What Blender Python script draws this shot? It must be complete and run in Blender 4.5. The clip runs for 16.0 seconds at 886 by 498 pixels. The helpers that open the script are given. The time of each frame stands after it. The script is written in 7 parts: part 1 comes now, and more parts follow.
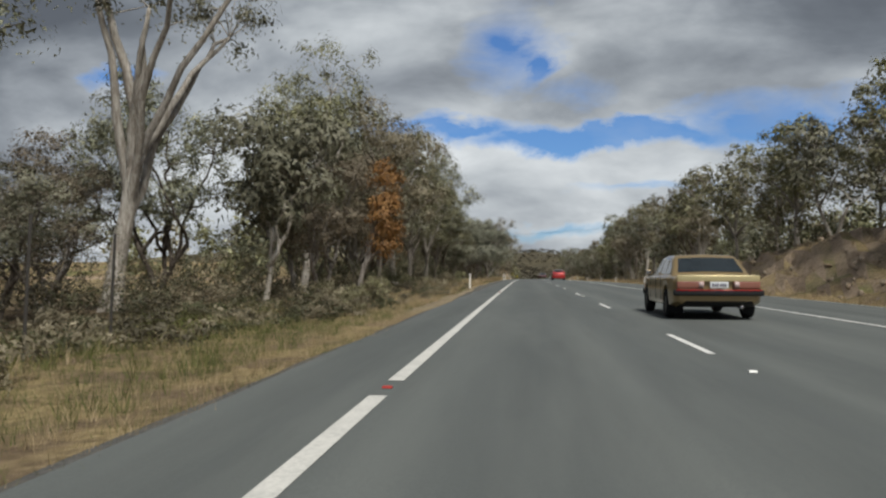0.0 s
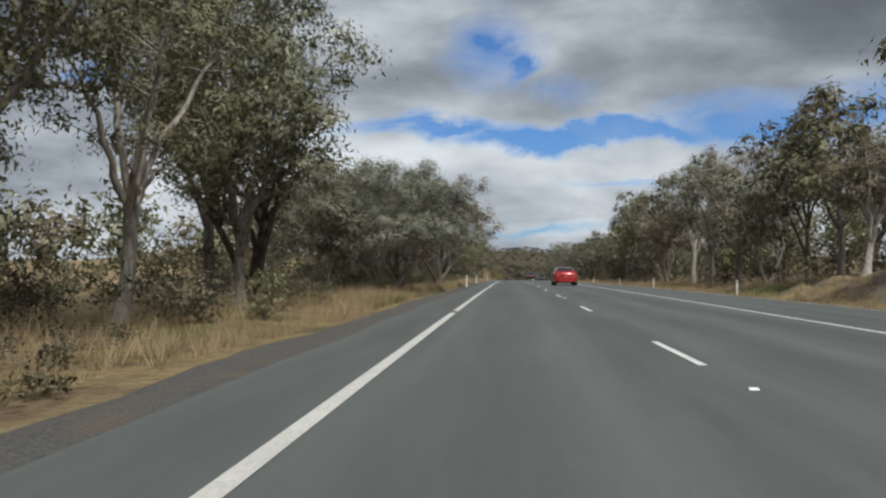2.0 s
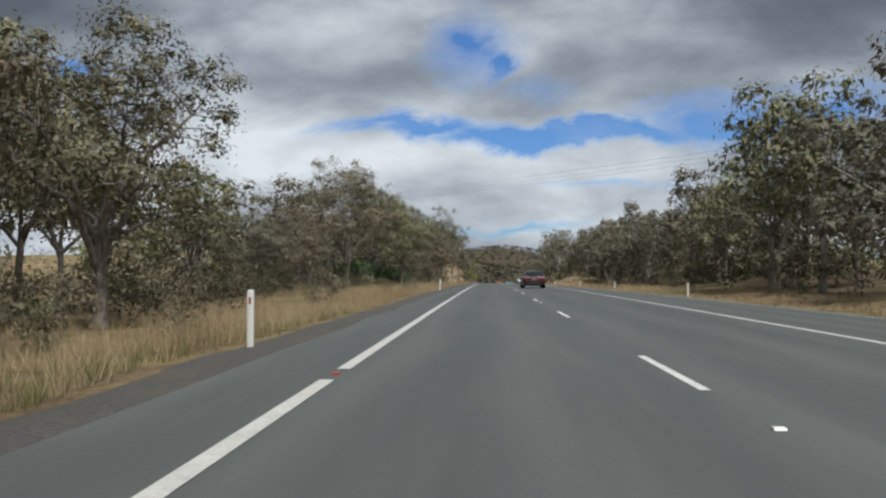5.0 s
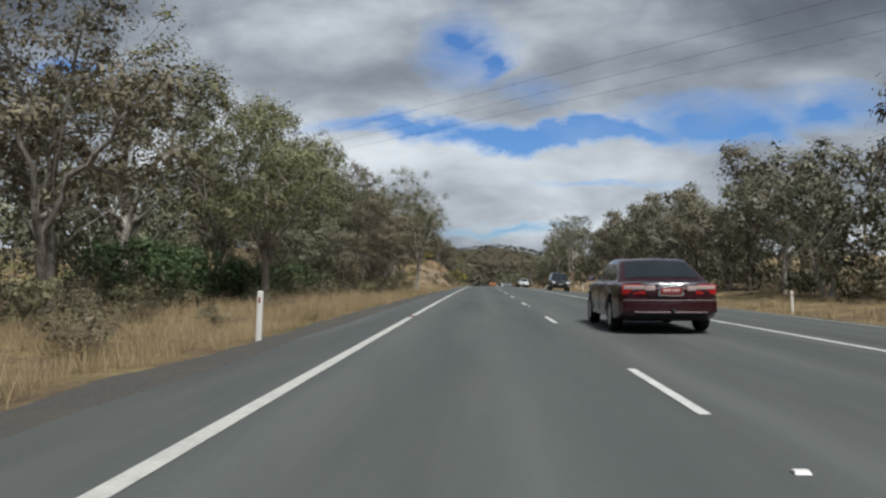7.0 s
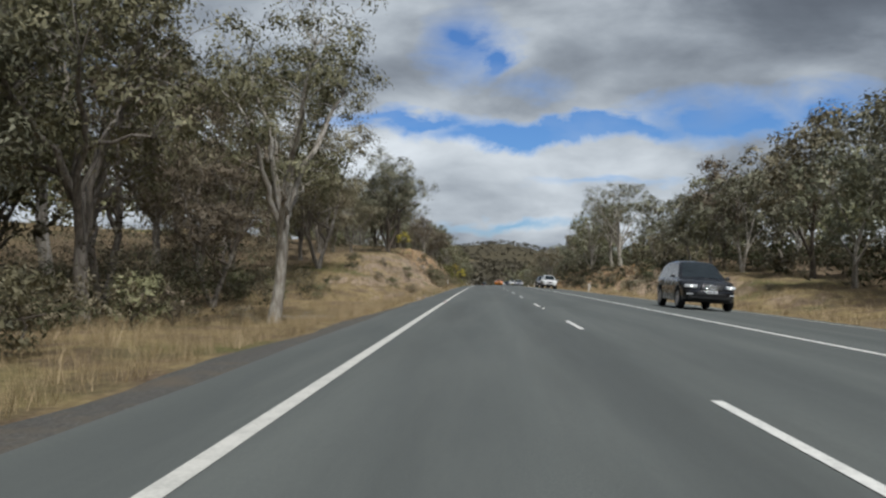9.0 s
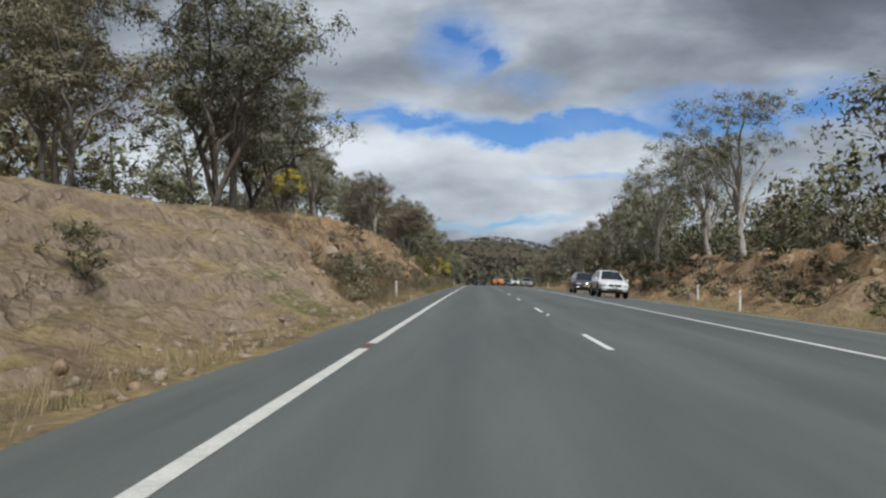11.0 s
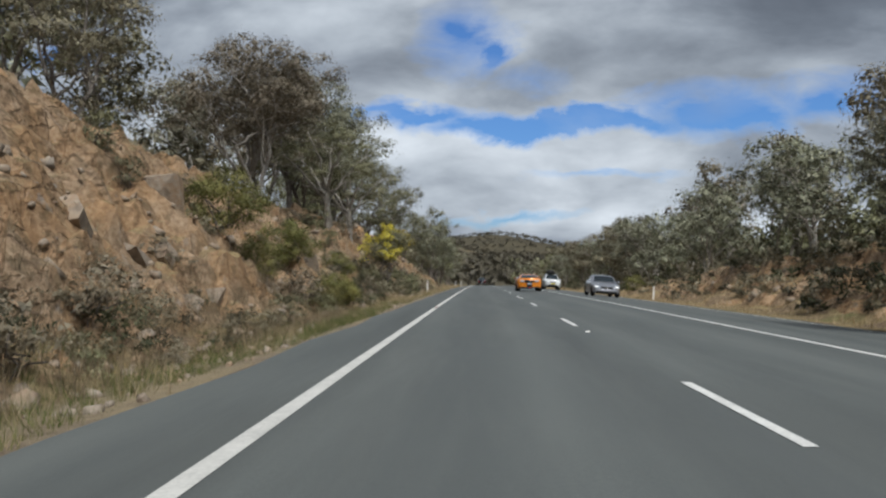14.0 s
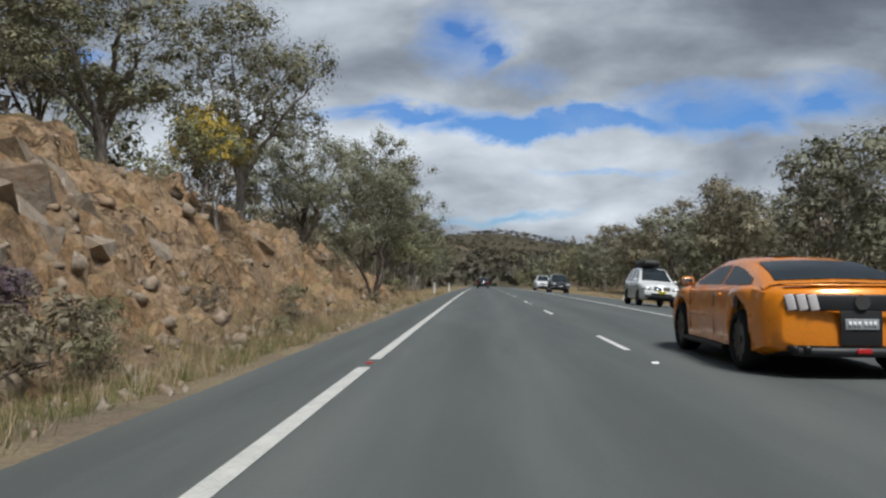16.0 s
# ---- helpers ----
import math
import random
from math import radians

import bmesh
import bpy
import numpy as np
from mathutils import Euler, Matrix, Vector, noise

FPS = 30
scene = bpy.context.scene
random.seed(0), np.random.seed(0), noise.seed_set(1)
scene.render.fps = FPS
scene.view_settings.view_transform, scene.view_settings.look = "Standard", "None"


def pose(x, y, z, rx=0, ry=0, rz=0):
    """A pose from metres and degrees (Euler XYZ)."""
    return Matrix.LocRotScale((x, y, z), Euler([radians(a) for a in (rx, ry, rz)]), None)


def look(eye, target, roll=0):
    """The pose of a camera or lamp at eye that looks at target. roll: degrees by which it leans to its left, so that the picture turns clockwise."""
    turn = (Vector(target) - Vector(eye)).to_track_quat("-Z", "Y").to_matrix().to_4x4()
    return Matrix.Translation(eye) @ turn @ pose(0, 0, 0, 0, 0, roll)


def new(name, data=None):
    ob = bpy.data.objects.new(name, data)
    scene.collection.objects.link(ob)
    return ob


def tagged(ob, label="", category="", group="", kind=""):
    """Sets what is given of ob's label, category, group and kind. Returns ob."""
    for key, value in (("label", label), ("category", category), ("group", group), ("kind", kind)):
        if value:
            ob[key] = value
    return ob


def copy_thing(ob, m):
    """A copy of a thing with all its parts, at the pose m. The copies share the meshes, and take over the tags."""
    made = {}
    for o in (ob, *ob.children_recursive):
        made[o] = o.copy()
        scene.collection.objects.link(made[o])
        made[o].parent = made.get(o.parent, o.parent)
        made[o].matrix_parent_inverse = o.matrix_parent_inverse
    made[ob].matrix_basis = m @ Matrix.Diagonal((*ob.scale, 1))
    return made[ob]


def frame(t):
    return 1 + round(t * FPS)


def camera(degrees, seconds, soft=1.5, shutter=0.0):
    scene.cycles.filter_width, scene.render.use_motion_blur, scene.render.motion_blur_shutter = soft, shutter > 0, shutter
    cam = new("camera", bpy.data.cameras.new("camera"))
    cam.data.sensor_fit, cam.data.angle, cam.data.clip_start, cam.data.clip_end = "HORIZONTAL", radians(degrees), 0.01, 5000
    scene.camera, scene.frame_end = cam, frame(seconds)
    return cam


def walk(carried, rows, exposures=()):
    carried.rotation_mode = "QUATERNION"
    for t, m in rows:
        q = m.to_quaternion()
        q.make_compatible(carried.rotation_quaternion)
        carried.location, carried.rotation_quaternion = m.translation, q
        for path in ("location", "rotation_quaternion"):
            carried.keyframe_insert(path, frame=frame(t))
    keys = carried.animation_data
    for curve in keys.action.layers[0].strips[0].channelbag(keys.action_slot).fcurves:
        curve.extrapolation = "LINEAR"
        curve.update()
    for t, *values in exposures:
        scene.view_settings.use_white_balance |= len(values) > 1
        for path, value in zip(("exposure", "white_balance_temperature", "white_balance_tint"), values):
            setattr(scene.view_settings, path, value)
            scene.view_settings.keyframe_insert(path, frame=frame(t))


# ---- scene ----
# ================= camera and walk =================
# The road runs along +y on a long, gentle crest; x = 0 is the left edge line.
GRADE, CREST = 0.012, 14500.0
EYE_H = 1.04


def rise(s):
    """Height of the road's surface at y = s."""
    if s <= 520:
        return GRADE * s - s * s / (2 * CREST)
    return GRADE * 520 - 520 * 520 / (2 * CREST) + (GRADE - 520 / CREST) * (s - 520)


def slope_deg(s):
    return math.degrees(math.atan(GRADE - s / CREST))


cam = camera(57.8, 16.0, soft=2.35)
# seconds, distance along the road, distance from the edge line, yaw, pitch against the road, roll
PATH = [
    (0.0, 1.72, 1.20, 5.85, 1.44, -0.20), (0.5, 14.14, 1.36, 5.87, 1.44, -0.18), (1.0, 26.46, 1.42, 5.64, 1.47, -0.15),
    (1.5, 38.73, 1.41, 5.22, 1.49, -0.10), (2.0, 50.97, 1.38, 4.69, 1.54, -0.02), (2.5, 63.19, 1.37, 4.30, 1.62, 0.05),
    (3.0, 75.45, 1.40, 4.16, 1.65, 0.08), (3.5, 87.80, 1.42, 3.98, 1.64, 0.08), (4.0, 100.24, 1.42, 3.74, 1.66, 0.06),
    (5.2, 129.6, 1.62, 3.12, 1.77, 0.06), (6.5, 161.45, 1.79, 2.73, 1.88, 0.06), (7.0, 173.85, 1.82, 2.72, 1.96, 0.04),
    (7.5, 186.7, 1.80, 2.75, 1.94, 0.02), (8.0, 199.1, 1.76, 2.80, 1.90, 0.0), (8.5, 211.9, 1.65, 2.86, 1.89, 0.0),
    (9.0, 224.2, 1.57, 2.88, 1.90, 0.0), (10.2, 255.5, 1.62, 2.62, 1.90, 0.02), (11.5, 289.6, 1.62, 2.30, 1.89, 0.03),
    (12.0, 302.4, 1.61, 2.16, 1.89, 0.05), (12.5, 315.3, 1.61, 2.38, 1.95, 0.1), (13.0, 328.3, 1.62, 2.66, 1.95, 0.07),
    (13.5, 341.5, 1.55, 2.68, 1.91, 0.0), (14.0, 355.0, 1.49, 2.66, 1.93, 0.0), (14.5, 368.3, 1.44, 2.63, 1.96, 0.02),
    (15.0, 381.8, 1.42, 2.60, 1.99, 0.02), (15.5, 395.0, 1.37, 2.54, 2.07, 0.0), (16.0, 408.2, 1.34, 2.58, 2.09, -0.05)]
walk(cam, [(t, pose(x, s, rise(s) + EYE_H, 90 + pitch + slope_deg(s), roll, yaw)) for t, s, x, yaw, pitch, roll in PATH],
     exposures=[(0.0, 0.36, 6550, 8.0), (2.5, 0.36, 6330, 8.0), (9.0, 0.34, 6250, 8.0), (12.5, 0.38, 6150, 8.5), (16.0, 0.36, 6150, 8.5)])

# ================= sky, sun =================
world = bpy.data.worlds.new("world")
scene.world = world
world.use_nodes = True
WT = world.node_tree
WT.nodes.clear()


class Graph:
    """Short-hand for building node trees."""

    def __init__(self, tree):
        self.t = tree

    def node(self, kind, **props):
        n = self.t.nodes.new(kind)
        for k, v in props.items():
            if k == "operation":
                n.operation = v
            elif k == "data_type":
                n.data_type = v
            elif k == "blend_type":
                n.blend_type = v
            elif k == "sky_type":
                n.sky_type = v
            elif k == "noise_dimensions":
                n.noise_dimensions = v
            elif k == "feature":
                n.feature = v
            elif k == "distance":
                n.distance = v
        return n

    def put(self, value, socket):
        if isinstance(value, bpy.types.NodeSocket):
            self.t.links.new(value, socket)
        elif value is not None:
            socket.default_value = value

    def math(self, op, a, b=None, c=None, clamp=False):
        n = self.node("ShaderNodeMath", operation=op)
        n.use_clamp = clamp
        for i, v in enumerate((a, b, c)):
            self.put(v, n.inputs[i])
        return n.outputs[0]

    def ramp(self, fac, stops, smooth=False):
        n = self.node("ShaderNodeValToRGB")
        n.color_ramp.interpolation = "EASE" if smooth else "LINEAR"
        els = n.color_ramp.elements
        while len(els) < len(stops):
            els.new(0.5)
        for e, (p, c) in zip(els, stops):
            e.position = p
            e.color = (c, c, c, 1) if isinstance(c, (int, float)) else (*c, 1)
        self.put(fac, n.inputs[0])
        return n.outputs[0]

    def mix(self, fac, a, b, blend="MIX"):
        n = self.node("ShaderNodeMix", data_type="RGBA", blend_type=blend)
        self.put(fac, n.inputs[0])
        for v, s in ((a, n.inputs[6]), (b, n.inputs[7])):
            self.put((*v, 1) if isinstance(v, tuple) and len(v) == 3 else v, s)
        return n.outputs[2]

    def noise(self, vec, scale, detail=4.0, rough=0.55, distort=0.0):
        n = self.node("ShaderNodeTexNoise", noise_dimensions="3D")
        self.put(vec, n.inputs["Vector"])
        n.inputs["Scale"].default_value = scale
        n.inputs["Detail"].default_value = detail
        n.inputs["Roughness"].default_value = rough
        n.inputs["Distortion"].default_value = distort
        return n.outputs[0]

    def xyz(self, vec):
        n = self.node("ShaderNodeSeparateXYZ")
        self.put(vec, n.inputs[0])
        return n.outputs

    def join(self, x, y, z):
        n = self.node("ShaderNodeCombineXYZ")
        for v, s in zip((x, y, z), n.inputs):
            self.put(v, s)
        return n.outputs[0]


def build_sky():
    g = Graph(WT)
    way = g.node("ShaderNodeTexCoord").outputs["Generated"]
    x, y, z = g.xyz(way)
    ahead = g.math("MAXIMUM", y, 0.04)
    az = g.math("DIVIDE", x, ahead)
    el = g.math("DIVIDE", z, ahead)
    # clouds lie in a flat sheet: far ones are squeezed towards the horizon
    zz = g.math("ADD", g.math("MAXIMUM", z, 0.0), 0.28)
    sheet = g.join(g.math("DIVIDE", x, zz), g.math("DIVIDE", y, zz), 0.3)
    puff = g.noise(sheet, 2.9, 8.0, 0.5, 0.1)
    big = g.noise(sheet, 1.15, 4.0, 0.5, 0.2)
    wob = g.noise(g.join(g.math("MULTIPLY", az, 7.0), g.math("MULTIPLY", el, 13.0), 2.0), 1.6, 6.0, 0.6, 0.4)
    wob2 = g.noise(g.join(g.math("MULTIPLY", az, 7.0), g.math("MULTIPLY", el, 13.0), 7.0), 1.3, 6.0, 0.6, 0.4)
    waz = g.math("ADD", az, g.math("MULTIPLY", g.math("SUBTRACT", wob, 0.5), 0.13))
    wel = g.math("ADD", el, g.math("MULTIPLY", g.math("SUBTRACT", wob2, 0.5), 0.075))

    def patch(a, e, ra, re, soft=1.0, tilt=0.0):
        dx = g.math("SUBTRACT", waz, a)
        dy = g.math("SUBTRACT", g.math("SUBTRACT", wel, e), g.math("MULTIPLY", dx, tilt))
        d = g.math("ADD", g.math("POWER", g.math("DIVIDE", dx, ra), 2.0), g.math("POWER", g.math("DIVIDE", dy, re), 2.0))
        d = g.math("SQRT", d)
        return g.math("MULTIPLY", g.math("SUBTRACT", 1.15, d), soft, clamp=True)

    # gaps of blue between the clouds
    gaps = [patch(-0.020, 0.288, 0.064, 0.056, 0.95), patch(0.01, 0.262, 0.035, 0.028, 1.3), patch(0.10, 0.178, 0.20, 0.020, 1.8, 0.02), patch(0.29, 0.192, 0.105, 0.040, 1.5),
            patch(-0.10, 0.188, 0.13, 0.017, 1.3, -0.03), patch(0.42, 0.205, 0.10, 0.032, 1.1), patch(-0.53, 0.26, 0.05, 0.018, 1.2),
            patch(0.035, 0.063, 0.085, 0.009, 0.9), patch(0.07, 0.232, 0.05, 0.018, 0.5), patch(0.16, 0.115, 0.10, 0.008, 0.55)]
    blue = gaps[0]
    for other in gaps[1:]:
        blue = g.math("MAXIMUM", blue, other)
    edge = g.math("MULTIPLY", g.math("SUBTRACT", puff, 0.5), 0.9)
    blue = g.math("ADD", blue, g.math("MULTIPLY", edge, g.math("MULTIPLY", blue, 1.2)), clamp=True)
    # white sunlit fringes, grey thick bodies
    billow = g.noise(g.join(g.math("MULTIPLY", az, 4.2), g.math("MULTIPLY", el, 8.5), 4.0), 1.25, 7.0, 0.52, 0.25)
    lumps = g.math("ADD", g.math("ADD", g.math("MULTIPLY", puff, 0.30), g.math("MULTIPLY", billow, 0.55)), g.math("MULTIPLY", big, 0.38))
    # bright fringes round the gaps
    lumps = g.math("ADD", lumps, g.math("MULTIPLY", blue, 0.10))
    # cloud tone darkened upwards and to both sides, imitating lens vignetting
    high = g.math("MULTIPLY", g.math("SUBTRACT", el, 0.19), 1.0, clamp=True)
    aside = g.math("POWER", g.math("ABSOLUTE", g.math("ADD", az, 0.11)), 2.0)
    lumps = g.math("SUBTRACT", lumps, g.math("MULTIPLY", high, 0.55))
    lumps = g.math("SUBTRACT", lumps, g.math("MULTIPLY", g.math("MULTIPLY", aside, g.math("ADD", g.math("MULTIPLY", el, 3.0), 0.35), clamp=True), 0.52))
    tone = g.ramp(lumps, [(0.24, (0.085, 0.096, 0.116)), (0.36, (0.130, 0.146, 0.171)), (0.48, (0.235, 0.257, 0.288)), (0.58, (0.365, 0.390, 0.42)), (0.72, (0.56, 0.585, 0.61))])
    sky = g.node("ShaderNodeTexSky", sky_type="NISHITA")
    sky.sun_disc = False
    sky.sun_elevation = radians(SUN_EL)
    sky.sun_rotation = radians(SUN_AZ)
    clear = g.node("ShaderNodeBackground")
    g.put(g.mix(1.0, sky.outputs[0], (0.52, 0.80, 1.22), "MULTIPLY"), clear.inputs[0])
    clear.inputs[1].default_value = 0.074
    # the veiled sun brightens the cloud sheet round it
    e, a = radians(SUN_EL), radians(SUN_AZ)
    sx, sy, sz = math.cos(e) * math.sin(a), math.cos(e) * math.cos(a), math.sin(e)
    near = g.math("ADD", g.math("ADD", g.math("MULTIPLY", x, sx), g.math("MULTIPLY", y, sy)), g.math("MULTIPLY", z, sz))
    near = g.math("POWER", g.math("MAXIMUM", near, 0.0), 3.0)
    clouds = g.node("ShaderNodeBackground")
    g.put(tone, clouds.inputs[0])
    g.put(g.math("MULTIPLY_ADD", near, 2.4, 1.05), clouds.inputs[1])
    both = g.node("ShaderNodeMixShader")
    g.put(g.math("SUBTRACT", 1.0, blue, clamp=True), both.inputs[0])
    g.put(clear.outputs[0], both.inputs[1])
    g.put(clouds.outputs[0], both.inputs[2])
    out = g.node("ShaderNodeOutputWorld")
    g.put(both.outputs[0], out.inputs[0])


SUN_EL, SUN_AZ = 58.0, 154.0     # degrees; azimuth clockwise from +y (ahead)
build_sky()
sun = new("sun", bpy.data.lights.new("sun", "SUN"))
sun.data.energy = 3.1
sun.data.angle = radians(14)
sun.data.color = (1.0, 0.97, 0.915)
sun.matrix_basis = look((math.sin(radians(SUN_AZ)) * 50, math.cos(radians(SUN_AZ)) * 50, 50 * math.tan(radians(SUN_EL))), (0, 0, 0))

# ================= materials =================


def material(name, build, rough=0.8, metal=0.0, spec=0.5, coat=0.0):
    """build(g, bsdf, pos) wires the colour and relief of a principled material."""
    m = bpy.data.materials.new(name)
    m.use_nodes = True
    t = m.node_tree
    b = t.nodes["Principled BSDF"]
    b.inputs["Roughness"].default_value = rough
    b.inputs["Metallic"].default_value = metal
    b.inputs["Specular IOR Level"].default_value = spec
    b.inputs["Coat Weight"].default_value = coat
    b.inputs["Coat Roughness"].default_value = 0.04
    g = Graph(t)
    pos = g.node("ShaderNodeNewGeometry").outputs["Position"]
    build(g, b, pos)
    return m


def bump(g, b, height, strength, dist=0.05):
    n = g.node("ShaderNodeBump")
    n.inputs["Strength"].default_value = strength
    n.inputs["Distance"].default_value = dist
    g.put(height, n.inputs["Height"])
    g.put(n.outputs[0], b.inputs["Normal"])


def plain(color, vary=0.12, scale=8.0, relief=0.0):
    def build(g, b, pos):
        obj = g.node("ShaderNodeTexCoord").outputs["Object"]
        n = g.noise(obj, scale, 5.0, 0.6)
        lo = tuple(c * (1 - vary) for c in color)
        hi = tuple(min(1, c * (1 + vary)) for c in color)
        g.put(g.mix(n, lo, hi), b.inputs["Base Color"])
        if relief:
            bump(g, b, n, relief)
    return build


def dark_band(g, x, y, pos):
    """A ragged dark band that runs across the edge of the road."""
    ragged = g.math("MULTIPLY", g.math("SUBTRACT", g.noise(pos, 1.3, 4.0, 0.6), 0.5), 1.1)
    along = g.math("ABSOLUTE", g.math("ADD", g.math("SUBTRACT", y, 406.9), ragged))
    band = g.math("MULTIPLY", g.math("SUBTRACT", 0.55, along), 3.0, clamp=True)
    side = g.math("MULTIPLY", g.math("SUBTRACT", g.math("ADD", 0.75, ragged), x), 2.0, clamp=True)
    return g.math("MULTIPLY", g.math("MULTIPLY", band, side), 0.75)


def asphalt(g, b, pos):
    x, y, z = g.xyz(pos)
    fine = g.noise(pos, 55.0, 3.0, 0.7)
    blotch = g.noise(g.join(g.math("MULTIPLY", x, 1.0), g.math("MULTIPLY", y, 0.12), 0.0), 0.9, 4.0, 0.55)
    # wheel tracks polished darker, a paler oil-free strip between
    track = g.math("ABSOLUTE", g.math("SINE", g.math("MULTIPLY", g.math("SUBTRACT", x, 0.35), math.pi / 1.75)))
    base = g.ramp(fine, [(0.3, (0.072, 0.0790, 0.0755)), (0.7, (0.121, 0.131, 0.1240))])
    base = g.mix(g.math("MULTIPLY", blotch, 0.55), base, (0.138, 0.148, 0.139))
    base = g.mix(g.math("MULTIPLY", track, 0.55), base, (0.064, 0.0705, 0.0695))
    patch = g.noise(g.join(x, g.math("MULTIPLY", y, 0.09), 2.0), 1.7, 5.0, 0.65)
    base = g.mix(g.ramp(patch, [(0.42, 0.0), (0.68, 0.30)]), base, (0.155, 0.163, 0.150))
    worn = g.noise(g.join(x, g.math("MULTIPLY", y, 0.07), 9.0), 0.75, 5.0, 0.6)
    base = g.mix(g.ramp(worn, [(0.50, 0.0), (0.66, 0.38)]), base, (0.058, 0.061, 0.058))
    crack = g.noise(g.join(x, g.math("MULTIPLY", y, 0.03), 4.0), 3.2, 2.0, 0.4)
    base = g.mix(g.ramp(crack, [(0.60, 0.0), (0.70, 0.35)]), base, (0.090, 0.097, 0.095))
    base = g.mix(dark_band(g, x, y, pos), base, (0.028, 0.029, 0.027))
    g.put(base, b.inputs["Base Color"])
    bump(g, b, fine, 0.35, 0.01)


def worn_paint(color):
    def build(g, b, pos):
        fine = g.noise(pos, 30.0, 4.0, 0.7)
        wear = g.noise(pos, 3.0, 4.0, 0.6)
        c = g.mix(g.ramp(g.math("ADD", g.math("MULTIPLY", fine, 0.6), g.math("MULTIPLY", wear, 0.4)), [(0.42, 0.0), (0.62, 0.42)]), color, (0.22, 0.22, 0.21))
        x, y, z = g.xyz(pos)
        c = g.mix(dark_band(g, x, y, pos), c, (0.05, 0.05, 0.046))
        g.put(c, b.inputs["Base Color"])
        bump(g, b, fine, 0.2, 0.01)
    return build


def earth(g, b, pos):
    """Dry grass, soil, gravel and cut rock by place and slope."""
    x, y, z = g.xyz(pos)
    normal = g.node("ShaderNodeNewGeometry").outputs["Normal"]
    nz = g.xyz(normal)[2]
    fine = g.noise(pos, 7.0, 6.0, 0.65)
    grit = g.noise(pos, 28.0, 4.0, 0.7)
    mid = g.noise(pos, 0.8, 5.0, 0.6)
    wide = g.noise(pos, 0.14, 4.0, 0.55)
    soil = g.ramp(fine, [(0.25, (0.075, 0.052, 0.034)), (0.5, (0.18, 0.128, 0.082)), (0.78, (0.30, 0.225, 0.145))])
    straw = g.ramp(fine, [(0.25, (0.16, 0.12, 0.06)), (0.55, (0.32, 0.245, 0.125)), (0.8, (0.46, 0.37, 0.21))])
    green = g.ramp(fine, [(0.3, (0.05, 0.065, 0.02)), (0.7, (0.135, 0.155, 0.05))])
    c = g.mix(g.ramp(mid, [(0.40, 0.0), (0.58, 1.0)]), soil, straw)
    c = g.mix(g.ramp(wide, [(0.55, 0.0), (0.66, 0.75)]), c, green)
    # brown leaf litter under the trees on both sides
    litter = g.ramp(fine, [(0.3, (0.055, 0.040, 0.027)), (0.7, (0.155, 0.115, 0.075))])
    shift = g.math("MULTIPLY", g.math("SUBTRACT", mid, 0.5), 6.0)
    under = g.math("MAXIMUM", g.math("MULTIPLY", g.math("SUBTRACT", g.math("SUBTRACT", shift, x), 8.0), 0.5, clamp=True), g.math("MULTIPLY", g.math("SUBTRACT", g.math("ADD", x, shift), 21.5), 0.5, clamp=True))
    belt = g.math("MULTIPLY", g.math("MULTIPLY", g.math("ADD", x, 36.0), 0.12, clamp=True), g.math("MULTIPLY", g.math("SUBTRACT", 46.0, x), 0.12, clamp=True))
    under = g.math("MULTIPLY", under, belt)
    c = g.mix(g.math("MULTIPLY", under, 0.8), c, litter)
    # cut faces: tan and orange weathered granite with grey lichen
    rock = g.ramp(fine, [(0.22, (0.10, 0.076, 0.056)), (0.42, (0.300, 0.208, 0.132)), (0.6, (0.445, 0.325, 0.215)), (0.8, (0.54, 0.44, 0.325))])
    rust = g.ramp(fine, [(0.2, (0.17, 0.092, 0.048)), (0.7, (0.47, 0.300, 0.158))])
    rock = g.mix(g.ramp(mid, [(0.42, 0.0), (0.60, 0.8)]), rock, rust)
    lichen = g.noise(pos, 1.7, 5.0, 0.7)
    rock = g.mix(g.ramp(lichen, [(0.60, 0.0), (0.70, 0.6)]), rock, (0.36, 0.345, 0.32))
    # open joints between the blocks, in sheets that dip along the cut
    bent = g.node("ShaderNodeVectorMath", operation="ADD")
    g.put(g.join(g.math("MULTIPLY", x, 1.1), g.math("MULTIPLY_ADD", z, 0.5, g.math("MULTIPLY", y, 0.75)), g.math("MULTIPLY_ADD", y, -0.25, g.math("MULTIPLY", z, 1.7))), bent.inputs[0])
    g.put(g.math("MULTIPLY", mid, 2.6), bent.inputs[1])
    cells = g.node("ShaderNodeTexVoronoi", feature="DISTANCE_TO_EDGE")
    g.put(bent.outputs[0], cells.inputs["Vector"])
    cells.inputs["Scale"].default_value = 1.25
    joint = g.ramp(g.math("MULTIPLY_ADD", g.math("SUBTRACT", fine, 0.5), 0.30, cells.outputs["Distance"]), [(0.0, 1.0), (0.075, 0.0)])
    tone = g.node("ShaderNodeTexVoronoi", feature="F1")
    g.put(bent.outputs[0], tone.inputs["Vector"])
    tone.inputs["Scale"].default_value = 1.25
    rock = g.mix(0.4, rock, g.mix(g.xyz(tone.outputs["Color"])[0], (0.62, 0.60, 0.58), (1.30, 1.24, 1.16)), "MULTIPLY")
    broken = g.ramp(g.noise(pos, 0.33, 3.0, 0.6), [(0.44, 0.0), (0.60, 1.0)])
    joint = g.math("MULTIPLY", joint, broken)
    rock = g.mix(g.math("MULTIPLY", joint, 0.38), rock, (0.085, 0.062, 0.044))
